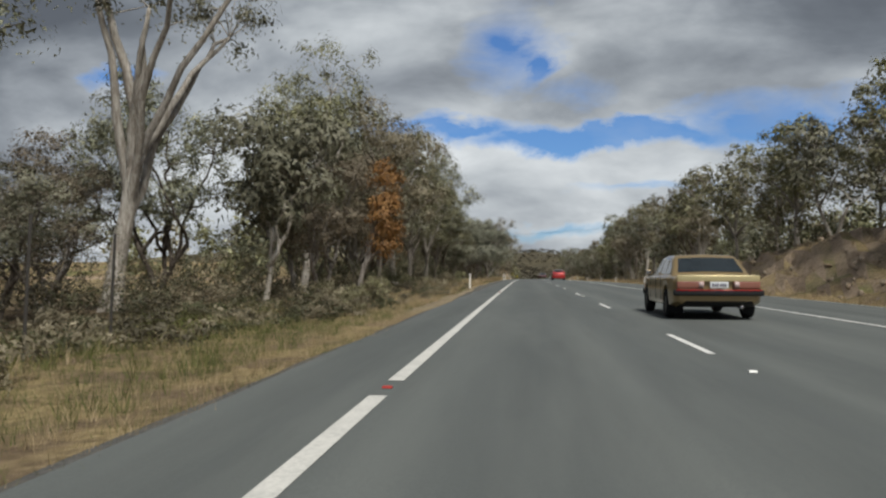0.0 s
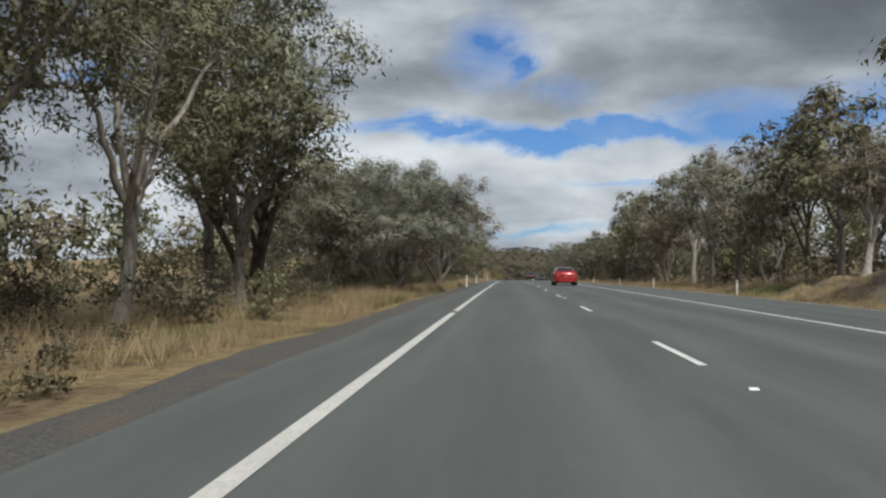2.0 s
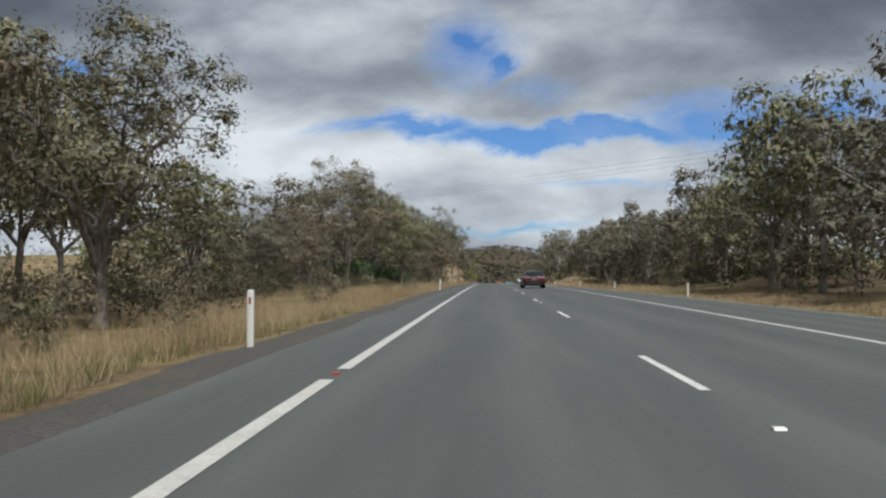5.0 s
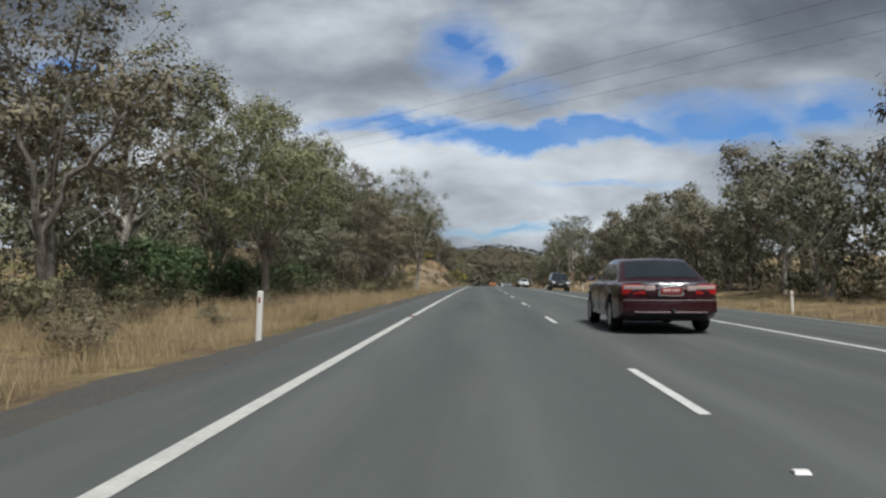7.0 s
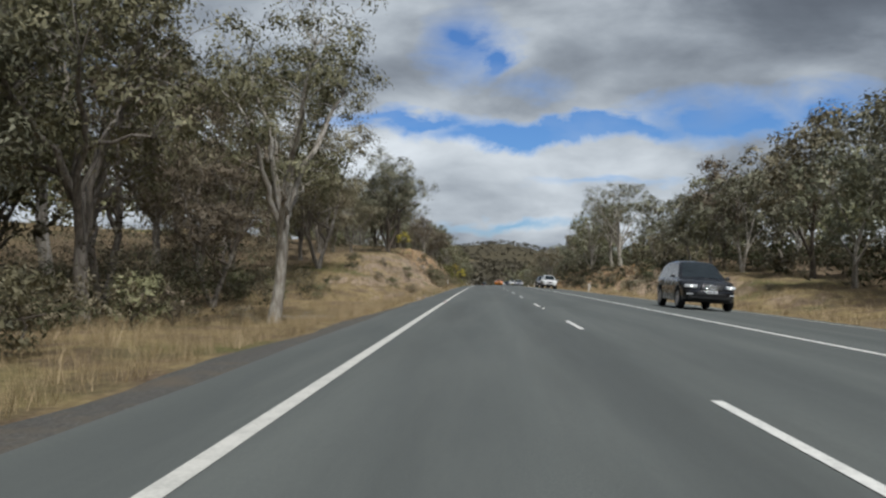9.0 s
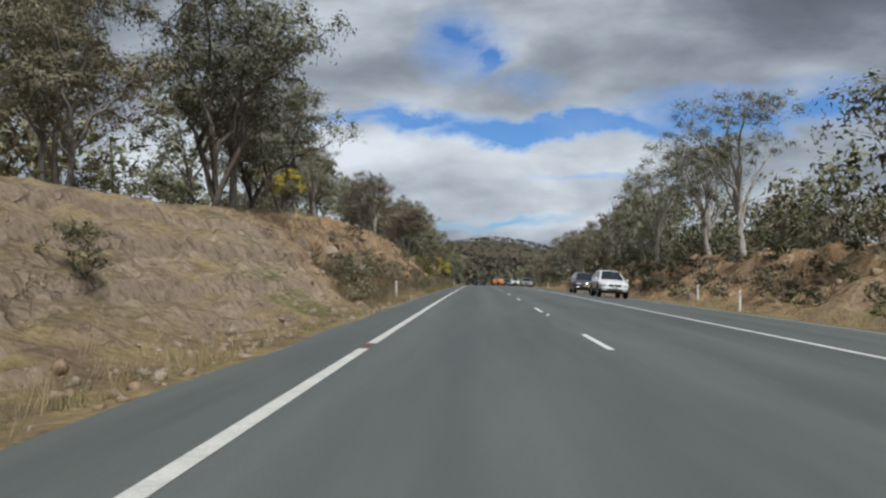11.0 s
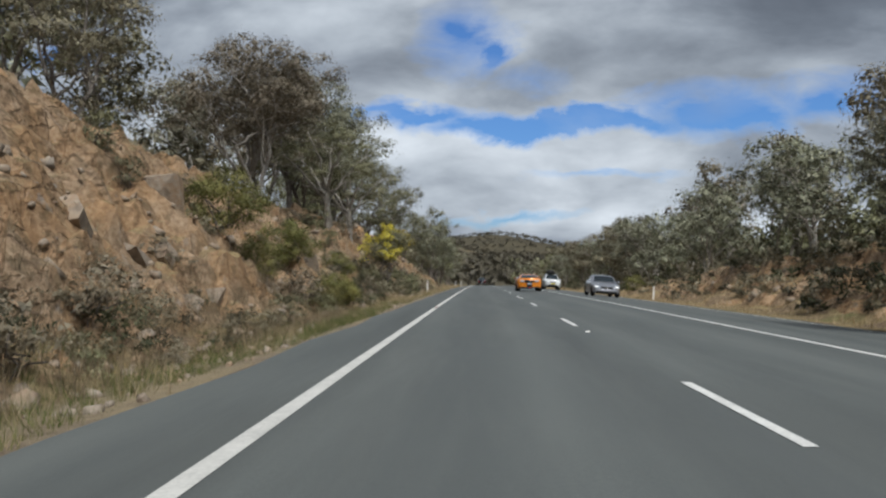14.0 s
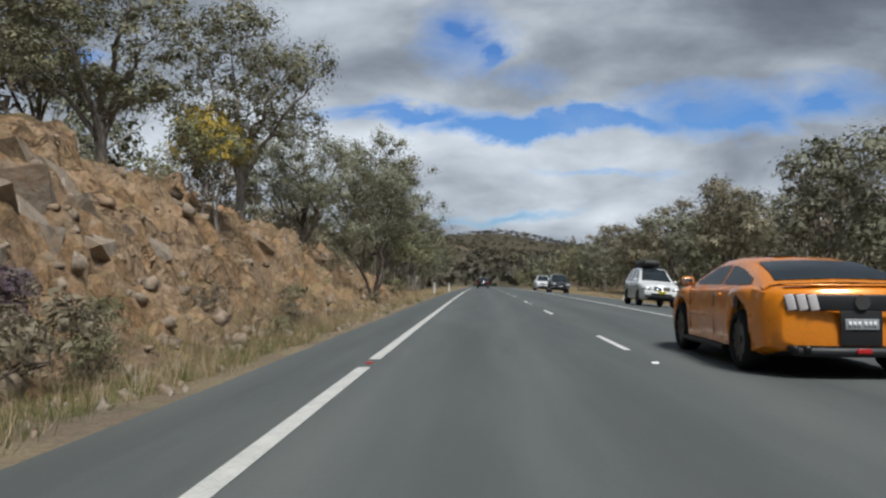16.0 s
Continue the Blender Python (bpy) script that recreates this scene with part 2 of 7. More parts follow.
    # the first part of the cut is soft pale sandy clay
    sand = g.ramp(fine, [(0.25, (0.235, 0.175, 0.125)), (0.5, (0.385, 0.300, 0.225)), (0.8, (0.50, 0.41, 0.32))])
    rock = g.mix(g.math("MULTIPLY", g.math("MULTIPLY", g.math("SUBTRACT", g.math("ADD", 308.0, shift), y), 0.3, clamp=True), 0.85), rock, sand)
    tuft = g.noise(pos, 2.3, 5.0, 0.65)
    rock = g.mix(g.ramp(tuft, [(0.54, 0.0), (0.62, 0.5)]), rock, (0.13, 0.10, 0.055))
    steep = g.ramp(nz, [(0.70, 1.0), (0.93, 0.0)])
    c = g.mix(steep, c, rock)
    # washed-out pale sand along the sealed edge below the cut
    sand = g.math("MULTIPLY", g.math("SUBTRACT", g.math("MULTIPLY_ADD", mid, 0.9, x), -2.0), 5.0, clamp=True)
    sand = g.math("MULTIPLY", sand, g.math("MAXIMUM", g.math("MULTIPLY", g.math("SUBTRACT", y, 292.0), 0.1, clamp=True), g.math("MULTIPLY", g.math("MULTIPLY", g.math("SUBTRACT", 60.0, y), 0.1, clamp=True), g.math("MULTIPLY", g.math("SUBTRACT", y, 20.0), 0.2, clamp=True))))
    sand = g.math("MULTIPLY", sand, g.math("LESS_THAN", x, 4.0))
    c = g.mix(g.math("MULTIPLY", sand, 0.5), c, g.ramp(grit, [(0.3, (0.20, 0.16, 0.115)), (0.7, (0.40, 0.335, 0.25))]))
    far = g.math("MULTIPLY", g.math("SUBTRACT", y, 560.0), 0.005, clamp=True)
    field = g.ramp(g.noise(pos, 0.012, 5.0, 0.6), [(0.40, (0.070, 0.061, 0.040)), (0.60, (0.095, 0.080, 0.050)), (0.74, (0.26, 0.195, 0.115))])
    c = g.mix(far, c, field)
    g.put(c, b.inputs["Base Color"])
    relief = g.math("ADD", g.math("MULTIPLY", fine, 0.7), g.math("MULTIPLY", grit, 0.3))
    bump(g, b, g.math("SUBTRACT", relief, g.math("MULTIPLY", g.math("MULTIPLY", joint, steep), 0.9)), 0.9, 0.12)


def gravel(g, b, pos):
    fine = g.noise(pos, 26.0, 4.0, 0.75)
    mid = g.noise(pos, 1.6, 4.0, 0.6)
    c = g.ramp(fine, [(0.28, (0.045, 0.043, 0.040)), (0.55, (0.115, 0.110, 0.102)), (0.78, (0.22, 0.208, 0.190))])
    c = g.mix(g.ramp(mid, [(0.5, 0.0), (0.72, 0.6)]), c, (0.16, 0.125, 0.085))
    g.put(c, b.inputs["Base Color"])
    bump(g, b, fine, 0.8, 0.04)


def leafage(lo, mid, hi):
    """Leaves: colour by leaf and by tree, with light coming through."""
    def make(name):
        m = bpy.data.materials.new(name)
        m.use_nodes = True
        t = m.node_tree
        t.nodes.clear()
        g = Graph(t)
        geo = g.node("ShaderNodeNewGeometry")
        info = g.node("ShaderNodeObjectInfo")
        r = geo.outputs["Random Per Island"]
        wide = g.noise(geo.outputs["Position"], 0.55, 3.0, 0.6)
        clump = g.noise(geo.outputs["Position"], 1.5, 2.0, 0.5)
        mixv = g.math("MULTIPLY_ADD", r, 0.17, g.math("MULTIPLY_ADD", clump, 0.52, g.math("MULTIPLY", wide, 0.36)))
        c = g.ramp(mixv, [(0.30, lo), (0.54, mid), (0.80, hi)])
        hue = g.node("ShaderNodeHueSaturation")
        g.put(g.math("MULTIPLY_ADD", info.outputs["Random"], 0.035, 0.4825), hue.inputs["Hue"])
        hue.inputs["Saturation"].default_value = 1.0
        g.put(g.math("MULTIPLY_ADD", info.outputs["Random"], 0.45, 0.78), hue.inputs["Value"])
        g.put(c, hue.inputs["Color"])
        d = g.node("ShaderNodeBsdfPrincipled")
        d.inputs["Roughness"].default_value = 0.6
        d.inputs["Specular IOR Level"].default_value = 0.3
        g.put(hue.outputs[0], d.inputs["Base Color"])
        tr = g.node("ShaderNodeBsdfTranslucent")
        g.put(hue.outputs[0], tr.inputs["Color"])
        mx = g.node("ShaderNodeMixShader")
        mx.inputs[0].default_value = 0.15
        g.put(d.outputs[0], mx.inputs[1])
        g.put(tr.outputs[0], mx.inputs[2])
        o = g.node("ShaderNodeOutputMaterial")
        g.put(mx.outputs[0], o.inputs[0])
        return m
    return make


def bark(lo, hi, dark):
    def build(g, b, pos):
        obj = g.node("ShaderNodeTexCoord").outputs["Object"]
        x, y, z = g.xyz(obj)
        streak = g.noise(g.join(g.math("MULTIPLY", x, 5.0), g.math("MULTIPLY", y, 5.0), g.math("MULTIPLY", z, 0.9)), 2.2, 5.0, 0.65)
        patchy = g.noise(obj, 1.3, 4.0, 0.6)
        c = g.ramp(streak, [(0.25, dark), (0.48, lo), (0.72, hi)])
        c = g.mix(g.ramp(patchy, [(0.52, 0.0), (0.66, 0.6)]), c, dark)
        g.put(c, b.inputs["Base Color"])
        bump(g, b, streak, 0.6, 0.03)
    return build


def straw_blades(stops):
    def make(name):
        m = bpy.data.materials.new(name)
        m.use_nodes = True
        t = m.node_tree
        b = t.nodes["Principled BSDF"]
        g = Graph(t)
        geo = g.node("ShaderNodeNewGeometry")
        wide = g.noise(geo.outputs["Position"], 0.22, 3.0, 0.6)
        v = g.math("ADD", g.math("MULTIPLY", geo.outputs["Random Per Island"], 0.45), g.math("MULTIPLY", wide, 0.6))
        g.put(g.ramp(v, stops), b.inputs["Base Color"])
        b.inputs["Roughness"].default_value = 0.7
        b.inputs["Specular IOR Level"].default_value = 0.2
        return m
    return make


def stone(g, b, pos):
    obj = g.node("ShaderNodeTexCoord").outputs["Object"]
    info = g.node("ShaderNodeObjectInfo").outputs["Random"]
    fine = g.noise(pos, 6.0, 6.0, 0.65)
    mid = g.noise(pos, 1.4, 4.0, 0.6)
    c = g.ramp(fine, [(0.25, (0.085, 0.068, 0.054)), (0.45, (0.23, 0.18, 0.135)), (0.62, (0.33, 0.268, 0.200)), (0.82, (0.43, 0.37, 0.30))])
    c = g.mix(g.ramp(mid, [(0.48, 0.0), (0.62, 0.7)]), c, (0.33, 0.222, 0.135))
    lichen = g.noise(pos, 3.1, 5.0, 0.7)
    c = g.mix(g.ramp(lichen, [(0.50, 0.0), (0.62, 0.75)]), c, (0.36, 0.312, 0.255))
    c = g.mix(g.math("MULTIPLY", info, 0.5), c, (0.315, 0.262, 0.205))
    g.put(c, b.inputs["Base Color"])
    bump(g, b, fine, 0.8, 0.06)


M_ROCK = material("rock", stone, 0.92, spec=0.2)
M_PURPLE = leafage((0.045, 0.04, 0.03), (0.10, 0.075, 0.085), (0.17, 0.10, 0.18))("purple_flower")
M_STEEL = material("dark_steel", plain((0.05, 0.045, 0.04), 0.3, 9.0), 0.7, metal=0.3)
M_ASPHALT = material("asphalt", asphalt, 0.78, spec=0.35)
M_PAINT = material("road_paint", worn_paint((0.72, 0.71, 0.67)), 0.6)
M_PAINT_OLD = material("old_road_paint", worn_paint((0.60, 0.585, 0.54)), 0.65)
M_EARTH = material("earth", earth, 0.95, spec=0.15)
M_GRAVEL = material("gravel", gravel, 0.95, spec=0.2)
M_LEAF_GREY = leafage((0.050, 0.053, 0.031), (0.190, 0.187, 0.124), (0.480, 0.465, 0.340))("leaf_grey_green")
M_LEAF_SILVER = leafage((0.050, 0.051, 0.036), (0.200, 0.197, 0.150), (0.470, 0.455, 0.370))("leaf_silver_grey")
M_LEAF_OLIVE = leafage((0.046, 0.047, 0.023), (0.175, 0.166, 0.092), (0.440, 0.410, 0.250))("leaf_olive")
M_LEAF_BROWN = leafage((0.054, 0.045, 0.029), (0.192, 0.162, 0.108), (0.430, 0.370, 0.262))("leaf_brown")
M_LEAF_DARK = leafage((0.022, 0.040, 0.018), (0.066, 0.099, 0.040), (0.165, 0.198, 0.088))("leaf_dark_green")
M_LEAF_RUST = leafage((0.09, 0.048, 0.016), (0.28, 0.145, 0.044), (0.46, 0.28, 0.105))("leaf_rust")
# undergrowth: brown and olive leaf darkened, shade beneath the trees put into the colour
M_LEAF_LOW_SHADED = leafage((0.022, 0.019, 0.012), (0.075, 0.064, 0.040), (0.190, 0.165, 0.108))("leaf_undergrowth")
M_LEAF_LOW_OLIVE_SHADED = leafage((0.018, 0.020, 0.010), (0.064, 0.066, 0.032), (0.165, 0.160, 0.085))("leaf_undergrowth_olive")
M_LEAF_FAR = leafage((0.06, 0.056, 0.038), (0.115, 0.104, 0.070), (0.19, 0.17, 0.12))("leaf_far")
M_LEAF_GOLD = leafage((0.040, 0.040, 0.012), (0.135, 0.125, 0.040), (0.330, 0.270, 0.095))("leaf_golden_olive")
M_WATTLE = leafage((0.26, 0.20, 0.03), (0.50, 0.385, 0.05), (0.70, 0.57, 0.12))("wattle_flower")
M_BARK_PALE = material("bark_pale", bark((0.36, 0.325, 0.28), (0.62, 0.585, 0.53), (0.16, 0.135, 0.11)), 0.85, spec=0.2)
M_BARK_DARK = material("bark_dark", bark((0.10, 0.082, 0.066), (0.21, 0.18, 0.15), (0.035, 0.029, 0.024)), 0.9, spec=0.15)
M_BARK_GREY = material("bark_grey", bark((0.22, 0.195, 0.17), (0.40, 0.365, 0.325), (0.08, 0.066, 0.055)), 0.9, spec=0.15)
M_GRASS = straw_blades([(0.2, (0.13, 0.105, 0.055)), (0.42, (0.28, 0.215, 0.115)), (0.62, (0.41, 0.315, 0.190)), (0.85, (0.54, 0.42, 0.29))])("dry_grass_blades")
M_GREEN = straw_blades([(0.25, (0.040, 0.050, 0.016)), (0.5, (0.095, 0.115, 0.034)), (0.8, (0.22, 0.20, 0.08))])("green_grass_blades")
M_WEED = straw_blades([(0.2, (0.055, 0.042, 0.026)), (0.45, (0.14, 0.107, 0.066)), (0.65, (0.25, 0.195, 0.122)), (0.85, (0.38, 0.31, 0.205))])("dry_weed_stems")
M_WHITE = material("white_plastic", plain((0.74, 0.73, 0.69), 0.08, 6.0), 0.5)
M_RED_REFLECTOR = material("red_reflector", plain((0.30, 0.03, 0.022), 0.3, 30.0), 0.3)
M_BLACK_TRIM = material("black_trim", plain((0.012, 0.012, 0.013), 0.2), 0.55)

# ================= shared building helpers =================


def mesh_of(name, verts, faces, mats, index=None, smooth=False):
    me = bpy.data.meshes.new(name)
    me.from_pydata([tuple(v) for v in verts], [], [tuple(f) for f in faces])
    for m in (mats if isinstance(mats, (list, tuple)) else [mats]):
        me.materials.append(m)
    if index is not None:
        me.polygons.foreach_set("material_index", np.asarray(index, dtype=np.int32))
    if smooth:
        me.polygons.foreach_set("use_smooth", np.ones(len(me.polygons), dtype=bool))
    me.update()
    return me


def mesh_fast(name, verts, corners, mats, index=None, normals=None):
    """A mesh of equal polygons from arrays."""
    verts, corners = np.asarray(verts, np.float32), np.asarray(corners, np.int32)
    n, k = corners.shape
    me = bpy.data.meshes.new(name)
    me.vertices.add(len(verts))
    me.vertices.foreach_set("co", verts.ravel())
    me.loops.add(n * k)
    me.loops.foreach_set("vertex_index", corners.ravel())
    me.polygons.add(n)
    me.polygons.foreach_set("loop_start", np.arange(0, n * k, k, dtype=np.int32))
    for m in (mats if isinstance(mats, (list, tuple)) else [mats]):
        me.materials.append(m)
    if index is not None:
        me.polygons.foreach_set("material_index", np.asarray(index, dtype=np.int32))
    me.update()
    me.validate()
    if normals is not None:
        me.attributes.new("custom_normal", "FLOAT_VECTOR", "POINT").data.foreach_set("vector", np.asarray(normals, np.float32).ravel())
    return me


def part(name, me, parent=None, label="", kind=""):
    """Links a mesh, or a bmesh with its material slots already in it, as one object."""
    ob = new(name, me)
    if parent is not None:
        ob.parent = parent
    if label or kind:
        tagged(ob, label=label, kind=kind)
    return ob


def bm_mesh(name, bm, mat, smooth=False):
    me = bpy.data.meshes.new(name)
    bm.normal_update()
    bm.to_mesh(me)
    bm.free()
    for m in (mat if isinstance(mat, (list, tuple)) else [mat]):
        me.materials.append(m)
    if smooth:
        me.polygons.foreach_set("use_smooth", np.ones(len(me.polygons), dtype=bool))
    return me


def lattice(ix, iy, seed):
    h = (ix * 374761393 + iy * 668265263 + seed * 982451653) & 0x7FFFFFFF
    h = ((h ^ (h >> 13)) * 1274126177) & 0x7FFFFFFF
    return ((h ^ (h >> 16)) & 0xFFFF) / 65535.0


def vnoise(x, y, seed=0):
    """Smooth value noise on arrays, 0 to 1."""
    x, y = np.asarray(x, float), np.asarray(y, float)
    ix, iy = np.floor(x).astype(np.int64), np.floor(y).astype(np.int64)
    fx, fy = x - ix, y - iy
    fx, fy = fx * fx * (3 - 2 * fx), fy * fy * (3 - 2 * fy)
    a, b = lattice(ix, iy, seed), lattice(ix + 1, iy, seed)
    c, d = lattice(ix, iy + 1, seed), lattice(ix + 1, iy + 1, seed)
    return (a * (1 - fx) + b * fx) * (1 - fy) + (c * (1 - fx) + d * fx) * fy


def fbm(x, y, octaves=4, seed=0):
    total, amp, norm = 0.0, 1.0, 0.0
    for k in range(octaves):
        total = total + amp * vnoise(np.asarray(x) * 2 ** k, np.asarray(y) * 2 ** k, seed + 17 * k)
        norm += amp
        amp *= 0.5
    return total / norm


def blocks(x, y, seed=0):
    """Broken-block noise: each jittered cell has its own height and tilt, 0 to 1."""
    x, y = np.asarray(x, float), np.asarray(y, float)
    ix, iy = np.floor(x).astype(np.int64), np.floor(y).astype(np.int64)
    best, val = np.full(x.shape, 9.0), np.zeros(x.shape)
    for dx in (-1, 0, 1):
        for dy in (-1, 0, 1):
            cx, cy = ix + dx, iy + dy
            px, py = cx + lattice(cx, cy, seed), cy + lattice(cx, cy, seed + 5)
            d = (x - px) ** 2 + (y - py) ** 2
            h = lattice(cx, cy, seed + 9) + 0.7 * (lattice(cx, cy, seed + 13) - 0.5) * (x - px) + 0.7 * (lattice(cx, cy, seed + 19) - 0.5) * (y - py)
            near = d < best
            best, val = np.where(near, d, best), np.where(near, h, val)
    return val


def steps(s, table):
    return np.interp(s, [a for a, _ in table], [b for _, b in table])


# ================= the lie of the land =================
LEFT_BANK = [(250, 0.0), (260, 0.3), (268, 1.5), (280, 2.7), (305, 3.6), (325, 4.7), (345, 5.0), (371, 5.2), (387, 4.4),
             (412, 4.3), (428, 4.0), (440, 3.2), (455, 2.0), (468, 0.7), (480, 0.0)]
RIGHT_BANK = [(-40, 3.5), (25, 4.8), (48, 4.8), (77, 2.6), (100, 1.0), (120, 0.4), (250, 0.3), (270, 1.0), (300, 2.2), (330, 3.0),
              (380, 3.2), (400, 2.6), (420, 1.5), (440, 0.4), (460, 0.1)]
RIGHT_LINE = [(0, 7.9), (60, 7.65), (120, 7.45), (185, 7.45), (215, 7.0), (245, 6.75), (600, 6.7)]
RIGHT_EDGE = [(25, 14.2), (60, 14.0), (120, 13.7), (170, 12.9), (217, 11.8), (245, 11.2), (300, 11.4), (350, 11.6), (400, 11.2), (600, 11.0)]
CROSSFALL = [(0, 0.045), (150, 0.05), (250, 0.062), (290, 0.075), (600, 0.075)]
SEAL_LEFT = -1.22


def rise_arr(s):
    s = np.asarray(s, float)
    near = GRADE * s - s * s / (2 * CREST)
    k = GRADE - 520 / CREST
    far = GRADE * 520 - 520 * 520 / (2 * CREST) + k * (np.minimum(s, 820) - 520)
    return np.where(s <= 520, near, far)


def road_z(s, x):
    """Road surface: flat over our lanes, falling away across the oncoming lane."""
    return rise_arr(s) - steps(s, CROSSFALL) * np.maximum(np.asarray(x, float) - steps(s, RIGHT_LINE), 0.0)


def land(s, x):
    """Height of the ground sheet at distance s along the road and x across it."""
    s, x = np.broadcast_arrays(np.asarray(s, float), np.asarray(x, float))
    z = rise_arr(s)
    seal_r = steps(s, RIGHT_EDGE) + 0.6
    e = SEAL_LEFT - x
    f = x - seal_r
    rough = (fbm(s * 0.35, x * 0.35, 4, 3) - 0.5)
    lumps = (fbm(s * 0.06, x * 0.06, 3, 9) - 0.5)
    # left verge and bank
    slack = np.interp(s, [350, 362, 384, 398], [0, 2.5, 2.3, 0])
    hb = steps(s, LEFT_BANK) * (1 + 0.05 * slack)
    u = np.clip((e - 1.3 - 0.8 * (fbm(s * 0.12, s * 0, 2, 21) - 0.5)) / (4.6 + 0.25 * hb + slack), 0, 1)
    prof = np.interp(u, [0, 0.16, 0.35, 0.6, 0.8, 1.0], [0, 0.08, 0.33, 0.72, 0.92, 1.0])
    left = -0.06 - 0.10 * np.clip(e / 2.0, 0, 1) - 0.022 * np.clip(e - 3, 0, 40) * (hb < 0.2)
    crag = np.abs(fbm(s * 0.75 + 0.5 * x, x * 0.75 + prof * hb * 0.5, 4, 31) - 0.5) * 2
    ledge = np.floor((prof * hb + 0.35 * rough * 3) * 1.1) / 1.1 - prof * hb
    face = np.clip(u * 5, 0, 1) * np.clip((1.06 - u) * 5, 0, 1) * np.clip(hb / 2.0, 0, 1)
    left = left + hb * prof + face * (0.5 * (0.40 - crag) + 0.30 * ledge + np.clip((s - 306) / 24, 0.15, 1) * (0.75 * (blocks(s * 0.55, x * 0.85, 3) - 0.5) + 0.42 * (blocks(s * 1.5, x * 1.7, 4) - 0.5) + 0.24 * (blocks(s * 2.6 + x, x * 2.9, 14) - 0.5)))
    top = np.clip(e - 6.5, 0, 60) * np.clip(hb / 3, 0, 1)
    left = left + 0.09 * np.minimum(top, 30) + rough * np.clip(e * 0.12, 0, 0.35) + lumps * np.clip(e * 0.08, 0, 1.0)
    # right verge and bank
    hr = steps(s, RIGHT_BANK)
    v = np.clip((f - 2.0 - 1.2 * (fbm(s * 0.1, s * 0, 2, 41) - 0.5)) / (3.8 + 0.8 * hr), 0, 1)
    profr = np.interp(v, [0, 0.2, 0.45, 0.7, 1.0], [0, 0.1, 0.42, 0.8, 1.0])
    cragr = np.abs(fbm(s * 0.6 + 0.5 * x, x * 0.6, 4, 51) - 0.5) * 2
    facer = np.clip(v * 5, 0, 1) * np.clip((1.06 - v) * 5, 0, 1) * np.clip(hr / 2.0, 0, 1)
    right = -0.04 - steps(s, CROSSFALL) * (seal_r - steps(s, RIGHT_LINE)) - 0.04 * np.clip(f, 0, 3) + hr * profr + facer * (0.45 * (0.42 - cragr) + 0.85 * (blocks(s * 0.45, x * 0.6, 6) - 0.5) + 0.4 * (blocks(s * 1.1, x * 1.3, 7) - 0.5))
    right = right + 0.07 * np.clip(f - 7, 0, 45) + rough * np.clip(f * 0.12, 0, 0.4) + lumps * np.clip(f * 0.08, 0, 1.2)
    z = z + np.where(e > 0, left, np.where(f > 0, right, -0.65))
    # far country
    for cx, cs, h, wx, ws in ((-95, 1380, 35, 150, 260), (70, 2660, 68, 210, 420), (330, 1150, 33, 190, 330), (-520, 1500, 62, 330, 500),
                              (-330, 2900, 90, 400, 500), (620, 2300, 70, 380, 600), (0, 4400, 40, 2600, 700)):
        z = z + h * np.exp(-((x - cx) / wx) ** 2 - ((s - cs) / ws) ** 2) * np.clip((s - 560) / 240, 0, 1)
    z = z + 5 * (fbm(s * 0.006, x * 0.006, 3, 77) - 0.5) * np.clip((s - 600) / 300, 0, 1)
    return z


def sheet(name, ss, xs, zfun, mat, smooth=False):
    S, X = np.meshgrid(ss, xs, indexing="ij")
    Z = zfun(S, X)
    verts = np.stack([X, S, Z], -1).reshape(-1, 3)
    n, m = len(ss), len(xs)
    i = np.arange(n - 1)[:, None] * m + np.arange(m - 1)[None, :]
    faces = np.stack([i, i + 1, i + m + 1, i + m], -1).reshape(-1, 4)
    return mesh_of(name, verts.tolist(), faces.tolist(), mat, smooth=smooth)


def geometric(a, b, n):
    return a * (b / a) ** (np.arange(1, n + 1) / n)


ground_s = np.concatenate([[-2500, -1000, -400, -200, -100, -60], np.arange(-40, 250, 2.0), np.arange(250, 296, 0.5), np.arange(296, 432, 0.3), np.arange(432, 470, 0.5), np.arange(470, 560, 2.0), 560 + geometric(4, 4000, 46)])
ground_x = np.concatenate([-60 - geometric(4, 2900, 26)[::-1], np.arange(-60, -16, 2.5), np.arange(-16, -11.2, 1.0), np.arange(-11.1, -8.6, 0.3), np.arange(-8.5, -1.2, 0.17), [-1.0, 0, 3, 6, 9, 11.0],
                           np.arange(11.4, 15, 0.4), np.arange(15, 25, 0.6), np.arange(25.2, 62, 2.5), 62 + geometric(4, 2900, 26)])
ground = tagged(part("ground", sheet("ground", ground_s, ground_x, land, M_EARTH, False)), "dry roadside ground with soil, straw grass and cut rock banks", "ground", kind="structure")


def ribbon(s0, s1, xl, xr, lift, step=2.0):
    """Faces of a strip on the road between two side functions."""
    n = max(2, int(math.ceil((s1 - s0) / step)) + 1)
    ss = np.linspace(s0, s1, n)
    a = np.array([xl(v) for v in ss])
    b = np.array([xr(v) for v in ss])
    va = np.stack([a, ss, road_z(ss, a) + lift], -1)
    vb = np.stack([b, ss, road_z(ss, b) + lift], -1)
    verts = np.concatenate([va, vb])
    faces = [(i, n + i, n + i + 1, i + 1) for i in range(n - 1)]
    return verts.tolist(), faces


